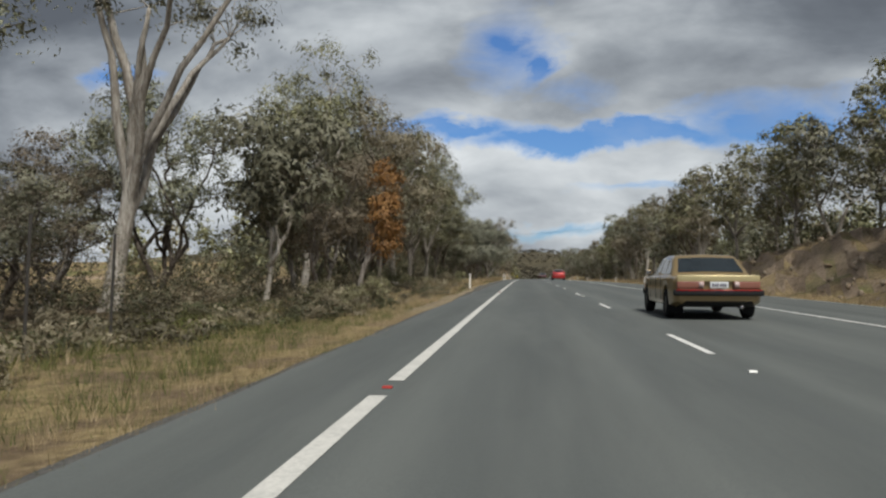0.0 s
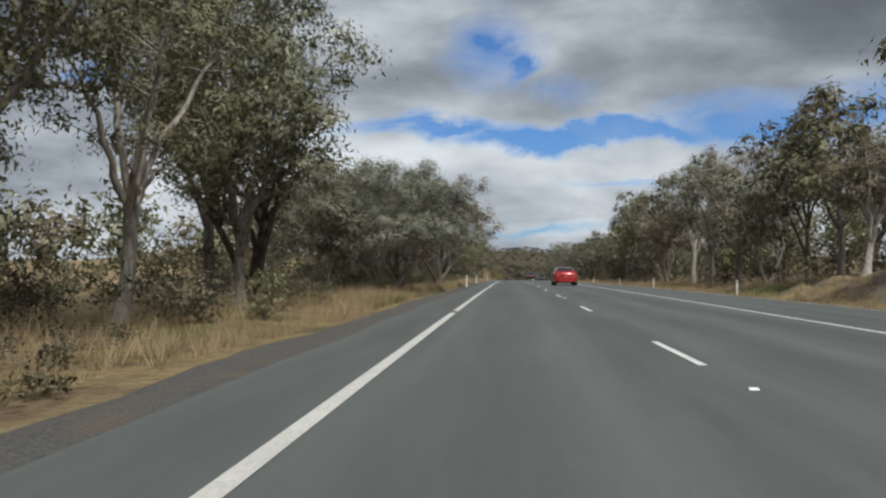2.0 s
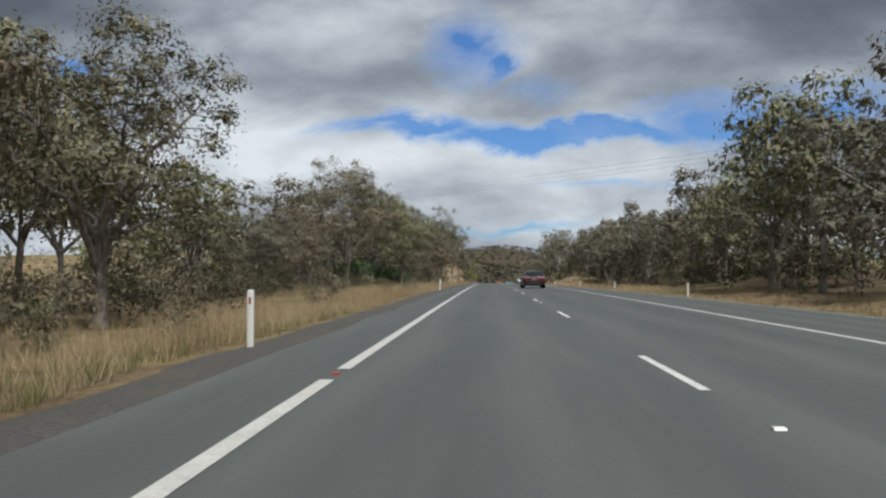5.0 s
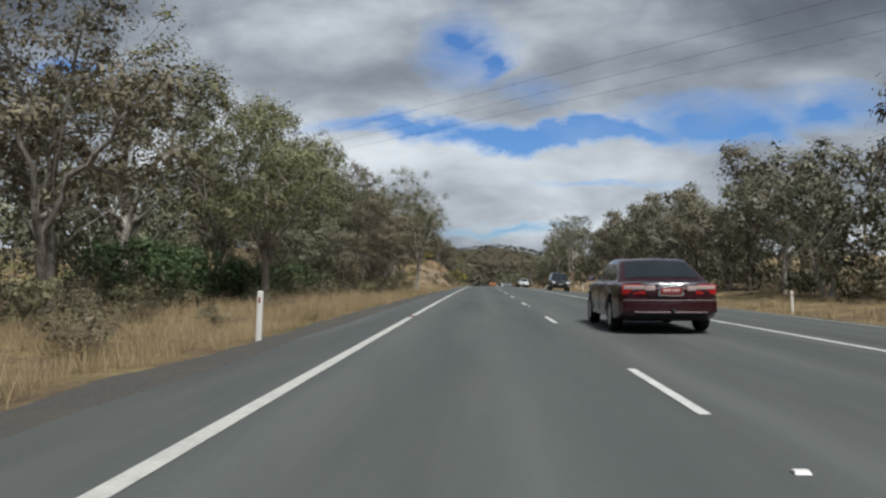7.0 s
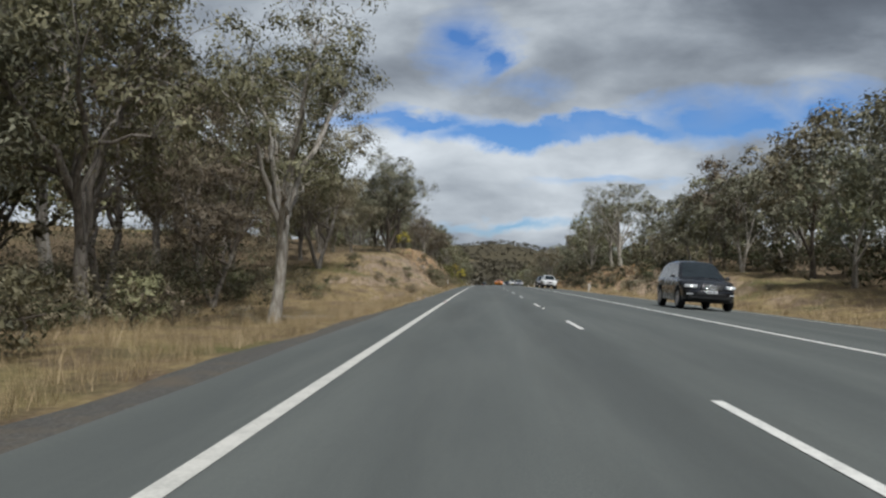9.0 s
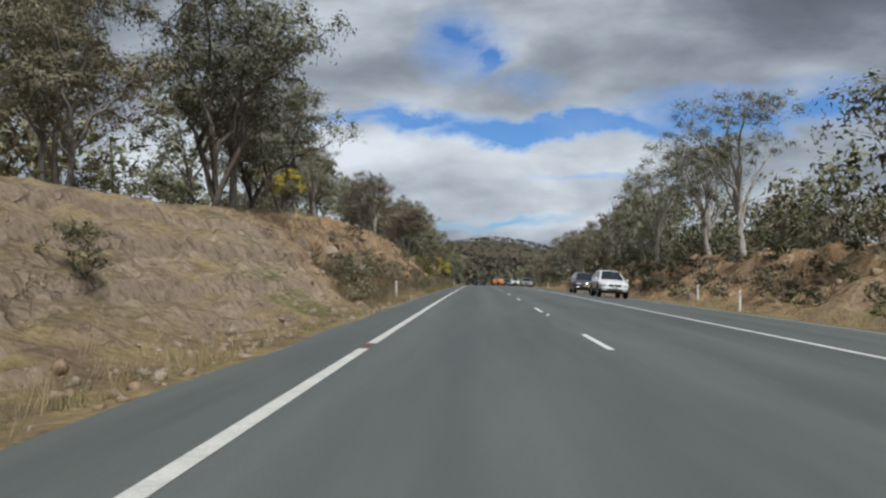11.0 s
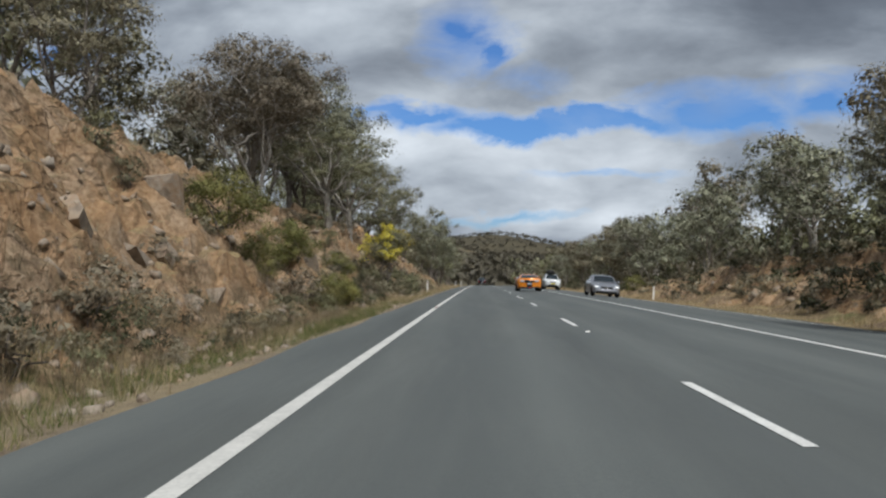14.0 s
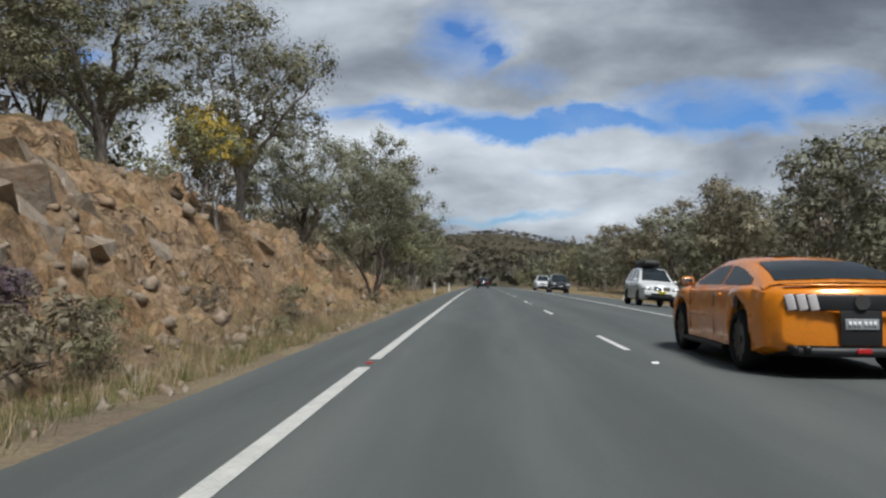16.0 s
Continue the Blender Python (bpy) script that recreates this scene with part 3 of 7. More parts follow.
def road_sheet():
    ss = np.concatenate([[-300, -100], np.arange(-40, 760, 4.0)])
    cols = [lambda s: SEAL_LEFT - 0.25, lambda s: SEAL_LEFT + 0.05 * math.sin(s * 0.9) + 0.04 * math.sin(s * 2.3), lambda s: -0.3, lambda s: 1.75, lambda s: 3.5, lambda s: float(steps(s, RIGHT_LINE)),
            lambda s: float(steps(s, RIGHT_EDGE)), lambda s: float(steps(s, RIGHT_EDGE)) + 0.6 + 0.05 * math.sin(s * 0.7), lambda s: float(steps(s, RIGHT_EDGE)) + 0.9]
    verts, faces = [], []
    m = len(cols)
    for i, s in enumerate(ss):
        for j, c in enumerate(cols):
            x = c(s)
            drop = -0.22 if j in (0, m - 1) else 0.0
            verts.append((x, s, float(road_z(s, x)) + drop))
    for i in range(len(ss) - 1):
        for j in range(m - 1):
            faces.append((i * m + j, i * m + j + 1, (i + 1) * m + j + 1, (i + 1) * m + j))
    return mesh_of("road", verts, faces, M_ASPHALT)


road = tagged(part("road", road_sheet()), "grey asphalt three-lane highway with worn wheel tracks", "road", kind="structure")


def marking(name, s0, s1, x, width, label, mat, lift=0.006):
    fn = x if callable(x) else (lambda s: x)
    v, f = ribbon(s0, s1, lambda s: fn(s) - width / 2, lambda s: fn(s) + width / 2, lift)
    return tagged(part(name, mesh_of(name, v, f, mat)), label, "road marking", kind="structure")


GAPS = [-23.0, 8.7, 39.6, 71.4, 102.0, 133, 164, 195, 226, 257, 288.5, 319.8, 351, 382.3, 418, 449, 480, 511, 545]
for a, b in zip(GAPS[:-1], GAPS[1:]):
    marking("edge_line", a + 0.45, b - 0.45, 0.0, 0.15, "solid white edge line painted on the asphalt", M_PAINT_OLD)
for k in range(-2, 48):
    marking("lane_dash", 12 * k, 12 * k + 3.0, 3.5, 0.10, "white dashed lane line on the asphalt", M_PAINT)
marking("centre_line", -60, 560, lambda s: float(steps(s, RIGHT_LINE)), 0.13, "solid white centre line on the asphalt", M_PAINT)
marking("far_edge_line", -60, 560, lambda s: float(steps(s, RIGHT_EDGE)), 0.12, "solid white edge line beside the oncoming lane", M_PAINT_OLD)


def shoulder():
    ss = np.arange(-40, 262, 1.0)
    xs = np.linspace(0, 1, 6)
    wide = steps(ss, [(-40, 0.2), (30, 0.25), (44, 0.55), (58, 1.2), (100, 1.35), (200, 1.3), (235, 0.95), (262, 0.2)])
    verts, faces = [], []
    for s, w in zip(ss, wide):
        w = w + 0.35 * (float(fbm(s * 0.5, 0.0, 3, 5)) - 0.5)
        for q in xs:
            x = SEAL_LEFT + 0.12 - q * (w + 0.12)
            z = float(land(s, min(x, SEAL_LEFT - 0.001))) + 0.035 * math.sin(math.pi * min(q + 0.15, 1.0)) + 0.012 - 0.05 * (q == 1.0)
            verts.append((x, s, min(z, float(road_z(s, x)) - 0.01) if x > SEAL_LEFT else z))
    m = len(xs)
    for i in range(len(ss) - 1):
        for j in range(m - 1):
            a = i * m + j
            faces.append((a, a + m, a + m + 1, a + 1))
    return mesh_of("shoulder", verts, faces, M_GRAVEL, smooth=True)


tagged(part("gravel_shoulder", shoulder()), "dark loose gravel shoulder beside the sealed road", "gravel shoulder", kind="structure")

# ================= trees =================


def tube(verts, faces, pts, radii, n=6):
    """Adds a tapered tube along pts."""
    base = len(verts)
    pts = [Vector(p) for p in pts]
    side = Vector((1, 0, 0))
    for i, p in enumerate(pts):
        d = (pts[min(i + 1, len(pts) - 1)] - pts[max(i - 1, 0)]).normalized()
        a = side - d * side.dot(d)
        if a.length < 0.05:
            a = Vector((0, 1, 0)) - d * d.y
        a.normalize()
        side = a
        b = d.cross(a)
        for k in range(n):
            t = 2 * math.pi * k / n
            verts.append(tuple(p + (a * math.cos(t) + b * math.sin(t)) * radii[i]))
    for i in range(len(pts) - 1):
        for k in range(n):
            k2 = (k + 1) % n
            faces.append((base + i * n + k, base + i * n + k2, base + (i + 1) * n + k2, base + (i + 1) * n + k))
    faces.append(tuple(base + (len(pts) - 1) * n + k for k in range(n)))


def bezier(p0, p1, p2, n, rng, wob):
    out = []
    for i in range(n):
        t = i / (n - 1)
        p = p0 * (1 - t) ** 2 + p1 * (2 * t * (1 - t)) + p2 * t * t
        if 0 < i < n - 1:
            p = p + Vector([rng.uniform(-wob, wob) for _ in range(3)])
        out.append(p)
    return out


def unit(v):
    return v / (np.linalg.norm(v, axis=1)[:, None] + 1e-9)


def leaves(rng, centres, per, spread, length, width, droop, mids):
    """Leaf clumps as ragged domes: drooping leaves lie over the outside of each clump like shingles, broad sprays fill its heart; corners and their normals."""
    cl = np.asarray(centres, float)
    size = rng.uniform(0.72, 1.35, len(cl))
    near = per > 60
    lobe = np.broadcast_to(np.asarray(mids, float), cl.shape)
    sets = []
    for count, r0, r1, ln0, wd0 in ((per, 0.62, 1.12, length, width), (24 if near else 7, 0.12, 0.62, min(spread * 0.5, length * 1.8) if near else spread * 0.95, min(spread * 0.17, width * 2.4) if near else spread * 0.34)):
        c = np.repeat(cl, count, axis=0)
        n = len(c)
        k = np.repeat(size, count)[:, None]
        v = rng.normal(0, 1, (n, 3))
        v[:, 2] += 0.45
        v = unit(v)
        ragged = 1.0 + 0.35 * np.sin(v[:, :1] * 5 + c[:, :1] * 7) * np.sin(v[:, 1:2] * 5 + c[:, 1:2] * 9)
        p = c + v * np.array([1.0, 1.0, 0.68]) * rng.uniform(r0, r1, (n, 1)) * (spread * 1.85) * k * ragged
        p[:, 2] -= 0.22 * ((p - c)[:, 0] ** 2 + (p - c)[:, 1] ** 2) / spread
        far = unit(p - np.repeat(lobe, count, axis=0))
        out = unit(0.62 * v * np.array([1.0, 1.0, 1.3]) + 0.62 * far + rng.normal(0, 0.13, (n, 3)))
        d = rng.normal(0, 1, (n, 3)) * 0.85
        d[:, 2] -= droop
        d = unit(d - 0.82 * out * (d * out).sum(1)[:, None])
        w = unit(np.cross(d, out + rng.normal(0, 0.16, (n, 3))))
        ln = ln0 * rng.uniform(0.6, 1.35, (n, 1))
        wd = wd0 * rng.uniform(0.7, 1.3, (n, 1))
        sets.append((p, w * wd, d * ln, out))
    p, w, d, nor = (np.concatenate(a) for a in zip(*sets))
    # both edges of a leaf run so that its face looks out of the clump
    flip = np.where((np.cross(-2 * w, d - w) * nor).sum(1) < 0, -1.0, 1.0)[:, None]
    w = w * flip
    return np.stack([p + w, p - w, p + d], 1).reshape(-1, 3), np.repeat(nor, 3, axis=0)


def gum(name, seed, height, radius, crown_low, fork, fine=True, lean=(0, 0), stems=1, limbs=6, clumps=65, per=131, spread=0.55, leaf=(0.30, 0.05), droop=0.45,
        trunk_r=0.16, leaf_mat=None, bark_mat=None, flat=1.0, taper=0.0, sway=0.55, label="", category="tree"):
    """A eucalypt as an Empty with a trunk mesh (stem, limbs, twigs) and a crown of drooping leaf clumps."""
    rng = np.random.RandomState(seed)
    rnd = random.Random(seed)
    mid = Vector((lean[0], lean[1], (height + crown_low) / 2))
    half = (height - crown_low) / 2
    # the crown is a set of billows, each a dome of leaf clumps on the end of a limb
    count = max(5, round(clumps / 11))
    reach = (0.86 * radius * radius * flat * half / count) ** (1 / 3)
    billows, tries = [], 0
    while len(billows) < count and tries < 4000:
        tries += 1
        v = Vector((rnd.gauss(0, 1), rnd.gauss(0, 1), rnd.gauss(0, 1))).normalized()
        r = rnd.uniform(0.30, 1.0) ** 0.5
        k = 1.0 - taper * (0.5 - 0.5 * v.z * r)
        out, up = max(0.15, 1 - 0.55 * reach / radius), max(0.15, 1 - 0.5 * reach / half)
        c = mid + Vector((v.x * radius * r * k * out, v.y * radius * r * flat * k * out, v.z * half * r * up))
        if all((c - o).length > reach * (1.15 if tries < 2500 else 0.8) for o, _ in billows):
            billows.append((c, reach * rnd.uniform(0.78, 1.22)))
    centres, hearts = [], []
    each = clumps / len(billows)
    for i, (c, size) in enumerate(billows):
        mine, tries = [], 0
        want = round(each * (i + 1)) - round(each * i)
        while len(mine) < want and tries < 400:
            tries += 1
            v = Vector((rnd.gauss(0, 1), rnd.gauss(0, 1), rnd.gauss(0.45, 0.8))).normalized()
            p = c + Vector((v.x, v.y, v.z * 0.72)) * size * rnd.uniform(0.55, 1.0)
            if tries > 200 or all((p - o).length > size * 0.42 for o in mine):
                mine.append(p)
        centres += mine
        hearts += [c - Vector((0, 0, 0.35 * size))] * len(mine)
    tv, tf, nodes = [], [], []
    for st in range(stems):
        foot = Vector((rnd.uniform(-0.25, 0.25) * (stems > 1), rnd.uniform(-0.25, 0.25) * (stems > 1), -0.25))
        a = 2 * math.pi * st / stems + rnd.random()
        out = 0.0 if stems == 1 else radius * 0.28
        head = Vector((lean[0] * sway + out * math.cos(a), lean[1] * sway + out * math.sin(a), fork))
        bend = Vector((foot.x * 0.6 + head.x * 0.3 + rnd.uniform(-0.25, 0.25), foot.y * 0.6 + head.y * 0.3 + rnd.uniform(-0.25, 0.25), fork * 0.5))
        r0 = trunk_r * (1.0 if stems == 1 else 0.72)
        path = bezier(foot, bend, head, 8, rnd, 0.035 * trunk_r / 0.16)
        rad = [r0 * (1.45 if i == 0 else 1.12 if i == 1 else 1 - 0.045 * i) for i in range(8)]
        if fine:
            tube(tv, tf, path, rad, 8)
        else:
            tube(tv, tf, [path[i] for i in (0, 1, 4, 7)], [rad[i] for i in (0, 1, 4, 7)], 6)
        for m in range(max(2, limbs // stems)):
            t0 = rnd.uniform(0.55, 1.0) if m else 1.0
            start = path[min(7, int(t0 * 7))]
            crown, size = billows[(st * max(2, limbs // stems) + m) % len(billows)]
            end = crown - Vector((0, 0, 0.4 * size))
            ctrl = start * 0.45 + end * 0.55 + Vector((-(end.x - start.x) * 0.12, -(end.y - start.y) * 0.12, (end.z - start.z) * 0.14 - 0.10))
            lp = bezier(start, ctrl, end, 9, rnd, 0.13)
            r1 = r0 * rnd.uniform(0.42, 0.62)
            if fine:
                tube(tv, tf, lp, [r1 * (1 - 0.092 * i) + 0.012 for i in range(9)], 5)
            else:
                tube(tv, tf, lp[::4], [r1 * (1 - 0.368 * i) + 0.012 for i in range(3)], 4)
            nodes += [(q, r1 * (1 - 0.092 * i) + 0.012) for i, q in enumerate(lp) if i > 2]
    for c, size in billows[stems * max(2, limbs // stems):]:
        end = c - Vector((0, 0, 0.4 * size))
        q, r = min(nodes, key=lambda it: (it[0] - end).length + 0.6 * max(0, it[0].z - end.z))
        lp = bezier(q, q * 0.5 + end * 0.5 + Vector((rnd.uniform(-.3, .3), rnd.uniform(-.3, .3), 0.1)), end, 5, rnd, 0.08)
        r1 = min(r * 0.7, 0.07)
        tube(tv, tf, lp if fine else lp[::2], [r1 * (1 - 0.17 * i) + 0.008 for i in range(5)][::1 if fine else 2], 4)
        nodes += [(p, r1 * 0.6) for p in lp[2:]]
    places = np.array([tuple(q) for q, _ in nodes])
    for c in centres:
        dist = np.linalg.norm(places - np.array(tuple(c)), axis=1) + 0.6 * np.maximum(0, places[:, 2] - c.z)
        q, r = nodes[int(np.argmin(dist))]
        if (c - q).length > (0.35 if fine else 1.1):
            ctrl = q * 0.5 + c * 0.5 + Vector((rnd.uniform(-.2, .2), rnd.uniform(-.2, .2), rnd.uniform(0.0, 0.3)))
            r2 = min(r * 0.55, 0.035)
            if fine:
                tube(tv, tf, bezier(q, ctrl, c, 3, rnd, 0.04), [r2, r2 * 0.6, 0.006], 3)
            else:
                tube(tv, tf, [q, c], [r2, 0.006], 3)
    quads, normals = leaves(rng, [tuple(c) for c in centres], per, spread, leaf[0], leaf[1], droop, [tuple(c) for c in hearts])
    tree = tagged(new(name), label, category)
    part("trunk", mesh_of("trunk", tv, tf, bark_mat, smooth=True), tree)
    part("crown", mesh_fast("crown", quads, np.arange(len(quads)).reshape(-1, 3), leaf_mat, normals=normals), tree)
    return tree


def place(thing, s, x, turn=0.0, size=1.0, sink=0.0, tall=1.0, label="", group=""):
    """Copies a pattern thing to the ground at s, x."""
    z = float(land(s, x)) - sink
    c = copy_thing(thing, pose(x, s, z, 0, 0, turn) @ Matrix.Diagonal((size, size, size * tall, 1)))
    if label or group:
        tagged(c, label=label, group=group)
    return c


def discard(thing):
    for o in (*thing.children_recursive, thing):
        bpy.data.objects.remove(o)


LEAF = (0.140, 0.034)
GUMS = {
    "fan": gum("gum_tree", 47, 8.7, 4.5, 2.7, 2.6, stems=4, lean=(0.7, 0.3), sway=1.0, limbs=12, clumps=190, per=84, spread=0.33, leaf=LEAF, leaf_mat=M_LEAF_BROWN, bark_mat=M_BARK_PALE,
               trunk_r=0.135, label="spreading gum tree with several slender pale stems"),
    "round": gum("gum_tree", 3, 6.9, 4.7, 1.2, 1.5, stems=3, limbs=9, clumps=300, per=270, spread=0.31, leaf=(0.078, 0.022), leaf_mat=M_LEAF_SILVER, bark_mat=M_BARK_GREY,
                 trunk_r=0.17, label="wide grey-green gum tree with foliage almost to the ground"),
    "tall": gum("gum_tree", 11, 14.0, 4.6, 5.6, 5.2, lean=(0.8, 0), limbs=7, clumps=95, per=84, spread=0.36, leaf=LEAF, leaf_mat=M_LEAF_GREY, bark_mat=M_BARK_PALE,
                trunk_r=0.27, label="tall pale-barked gum tree with an open crown"),
    "giant": gum("gum_tree", 17, 14.5, 5.4, 7.0, 4.7, lean=(2.6, 0), sway=0.35, limbs=8, clumps=56, per=84, spread=0.40, leaf=LEAF, leaf_mat=M_LEAF_GREY, bark_mat=M_BARK_PALE,
                 trunk_r=0.34, label="big pale gum tree with thick forked limbs and a thin crown"),
    "leaning": gum("gum_tree", 23, 8.8, 3.4, 3.4, 3.4, lean=(1.6, 0.2), sway=1.05, limbs=10, clumps=105, per=84, spread=0.32, leaf=LEAF, leaf_mat=M_LEAF_BROWN, bark_mat=M_BARK_PALE,
                   trunk_r=0.24, label="leaning smooth-barked gum tree with brownish leaves"),
    "shaggy": gum("gum_tree", 31, 8.4, 3.8, 1.9, 2.2, stems=3, limbs=9, clumps=125, per=84, spread=0.33, leaf=LEAF, leaf_mat=M_LEAF_GREY, bark_mat=M_BARK_DARK,
                  trunk_r=0.17, label="dark many-stemmed gum tree with shaggy bark"),
    "dense": gum("gum_tree", 43, 10.0, 3.7, 2.2, 3.0, limbs=8, clumps=130, per=84, spread=0.34, leaf=LEAF, leaf_mat=M_LEAF_OLIVE, bark_mat=M_BARK_GREY,
                 trunk_r=0.2, label="dense olive-green gum tree in the roadside belt"),
    "brown": gum("gum_tree", 57, 9.2, 3.6, 2.2, 2.8, stems=2, limbs=8, clumps=115, per=84, spread=0.34, leaf=LEAF, leaf_mat=M_LEAF_BROWN, bark_mat=M_BARK_GREY,
                 trunk_r=0.18, label="olive-brown gum tree in the roadside belt"),
    "young": gum("gum_tree", 61, 5.2, 1.9, 1.7, 1.9, lean=(0.4, 0), limbs=5, clumps=42, per=122, spread=0.29, leaf=(0.2, 0.036), leaf_mat=M_LEAF_GREY, bark_mat=M_BARK_PALE,
                 trunk_r=0.09, label="young pale-stemmed gum tree with thin foliage"),
    "open": gum("gum_tree", 71, 11.5, 4.1, 3.6, 3.8, lean=(-0.7, 0.3), limbs=8, clumps=85, per=84, spread=0.36, leaf=LEAF, leaf_mat=M_LEAF_OLIVE, bark_mat=M_BARK_PALE,
                trunk_r=0.22, label="open-crowned gum tree with pale limbs showing"),
    "rust": gum("gum_tree", 79, 5.0, 0.70, 1.5, 2.2, taper=0.75, lean=(1.2, 0), limbs=6, clumps=36, per=105, spread=0.24, leaf=LEAF, leaf_mat=M_LEAF_RUST, bark_mat=M_BARK_GREY,
                trunk_r=0.12, label="young gum tree with dead rust-orange leaves"),
}
FAR = {
    "far_a": gum("gum_tree", 101, 10.0, 3.9, 1.9, 3.0, fine=False, limbs=5, clumps=64, per=44, spread=0.43, leaf=(0.28, 0.075), leaf_mat=M_LEAF_OLIVE, bark_mat=M_BARK_GREY, trunk_r=0.18,
                 label="olive gum tree in the belt behind the verge"),
    "far_b": gum("gum_tree", 107, 9.0, 4.0, 1.4, 2.6, fine=False, stems=2, limbs=6, clumps=64, per=44, spread=0.43, leaf=(0.28, 0.075), leaf_mat=M_LEAF_GREY, bark_mat=M_BARK_PALE, trunk_r=0.18,
                 label="grey-green gum tree in the belt behind the verge"),
    "far_c": gum("gum_tree", 113, 10.8, 3.5, 2.3, 3.4, fine=False, limbs=5, clumps=70, per=44, spread=0.43, leaf=(0.28, 0.075), leaf_mat=M_LEAF_BROWN, bark_mat=M_BARK_DARK, trunk_r=0.17,
                 label="brownish gum tree in the belt behind the verge"),
}
SHRUB = {
    "dark": gum("shrub", 131, 2.6, 1.6, 0.1, 0.5, stems=3, limbs=9, clumps=64, per=60, spread=0.26, leaf=(0.12, 0.03), droop=0.0, leaf_mat=M_LEAF_DARK, bark_mat=M_BARK_DARK, trunk_r=0.05,
                label="dark green bushy shrub among the trees", category="shrub"),
    "dry": gum("shrub", 137, 1.2, 0.85, 0.02, 0.25, stems=3, limbs=6, fine=False, clumps=30, per=44, spread=0.135, leaf=(0.070, 0.012), droop=-0.2, leaf_mat=M_LEAF_BROWN, bark_mat=M_BARK_DARK, trunk_r=0.02,
               label="dry brown low shrub beside the road", category="shrub"),
    "green": gum("shrub", 139, 1.4, 1.0, 0.02, 0.25, stems=3, limbs=6, fine=False, clumps=34, per=46, spread=0.150, leaf=(0.065, 0.016), droop=-0.2, leaf_mat=M_LEAF_OLIVE, bark_mat=M_BARK_DARK, trunk_r=0.022,
                 label="olive green low shrub beside the road", category="shrub"),
    "bank": gum("shrub", 163, 1.7, 1.25, 0.02, 0.25, stems=3, limbs=9, fine=False, clumps=80, per=90, spread=0.17, leaf=(0.060, 0.017), droop=-0.1, leaf_mat=M_LEAF_GOLD, bark_mat=M_BARK_DARK, trunk_r=0.022,
                label="dense golden-olive shrub growing on the rocky bank", category="shrub"),
    "wattle": gum("wattle_bush", 149, 3.5, 1.2, 1.5, 1.2, stems=4, limbs=12, clumps=34, per=122, spread=0.24, leaf=(0.13, 0.02), droop=-0.2, leaf_mat=M_LEAF_OLIVE, bark_mat=M_BARK_GREY, trunk_r=0.04,
                  label="wattle bush with bright yellow flower heads", category="bush"),
    "purple": gum("shrub", 151, 0.9, 0.8, 0.02, 0.2, stems=3, limbs=6, clumps=60, per=44, spread=0.11, leaf=(0.055, 0.014), droop=-0.4, leaf_mat=M_PURPLE, bark_mat=M_BARK_DARK, trunk_r=0.015,
                  label="low shrub with purple flowers on the bank", category="shrub"),
}
# yellow flower heads on the upper half of the wattle
bloom_rng = np.random.RandomState(5)
bloom = []
while len(bloom) < 64:
    v = bloom_rng.normal(0, 1, 3)
    v /= np.linalg.norm(v)
    k = 0.75 + 0.5 * bloom_rng.rand()
    if v[2] > -0.1 and math.sin(v[0] * 5 + 1) + math.sin(v[1] * 4) + v[2] > -0.1:
        bloom.append((v[0] * 1.1 * k, v[1] * 1.1 * k, 2.1 + v[2] * 1.25 * k))
flowers, flower_normals = leaves(bloom_rng, bloom, 34, 0.15, 0.07, 0.022, -0.3, (0, 0, 1.6))
part("bloom", mesh_fast("bloom", flowers, np.arange(len(flowers)).reshape(-1, 3), M_WATTLE, normals=flower_normals), SHRUB["wattle"], "bright yellow flower heads")

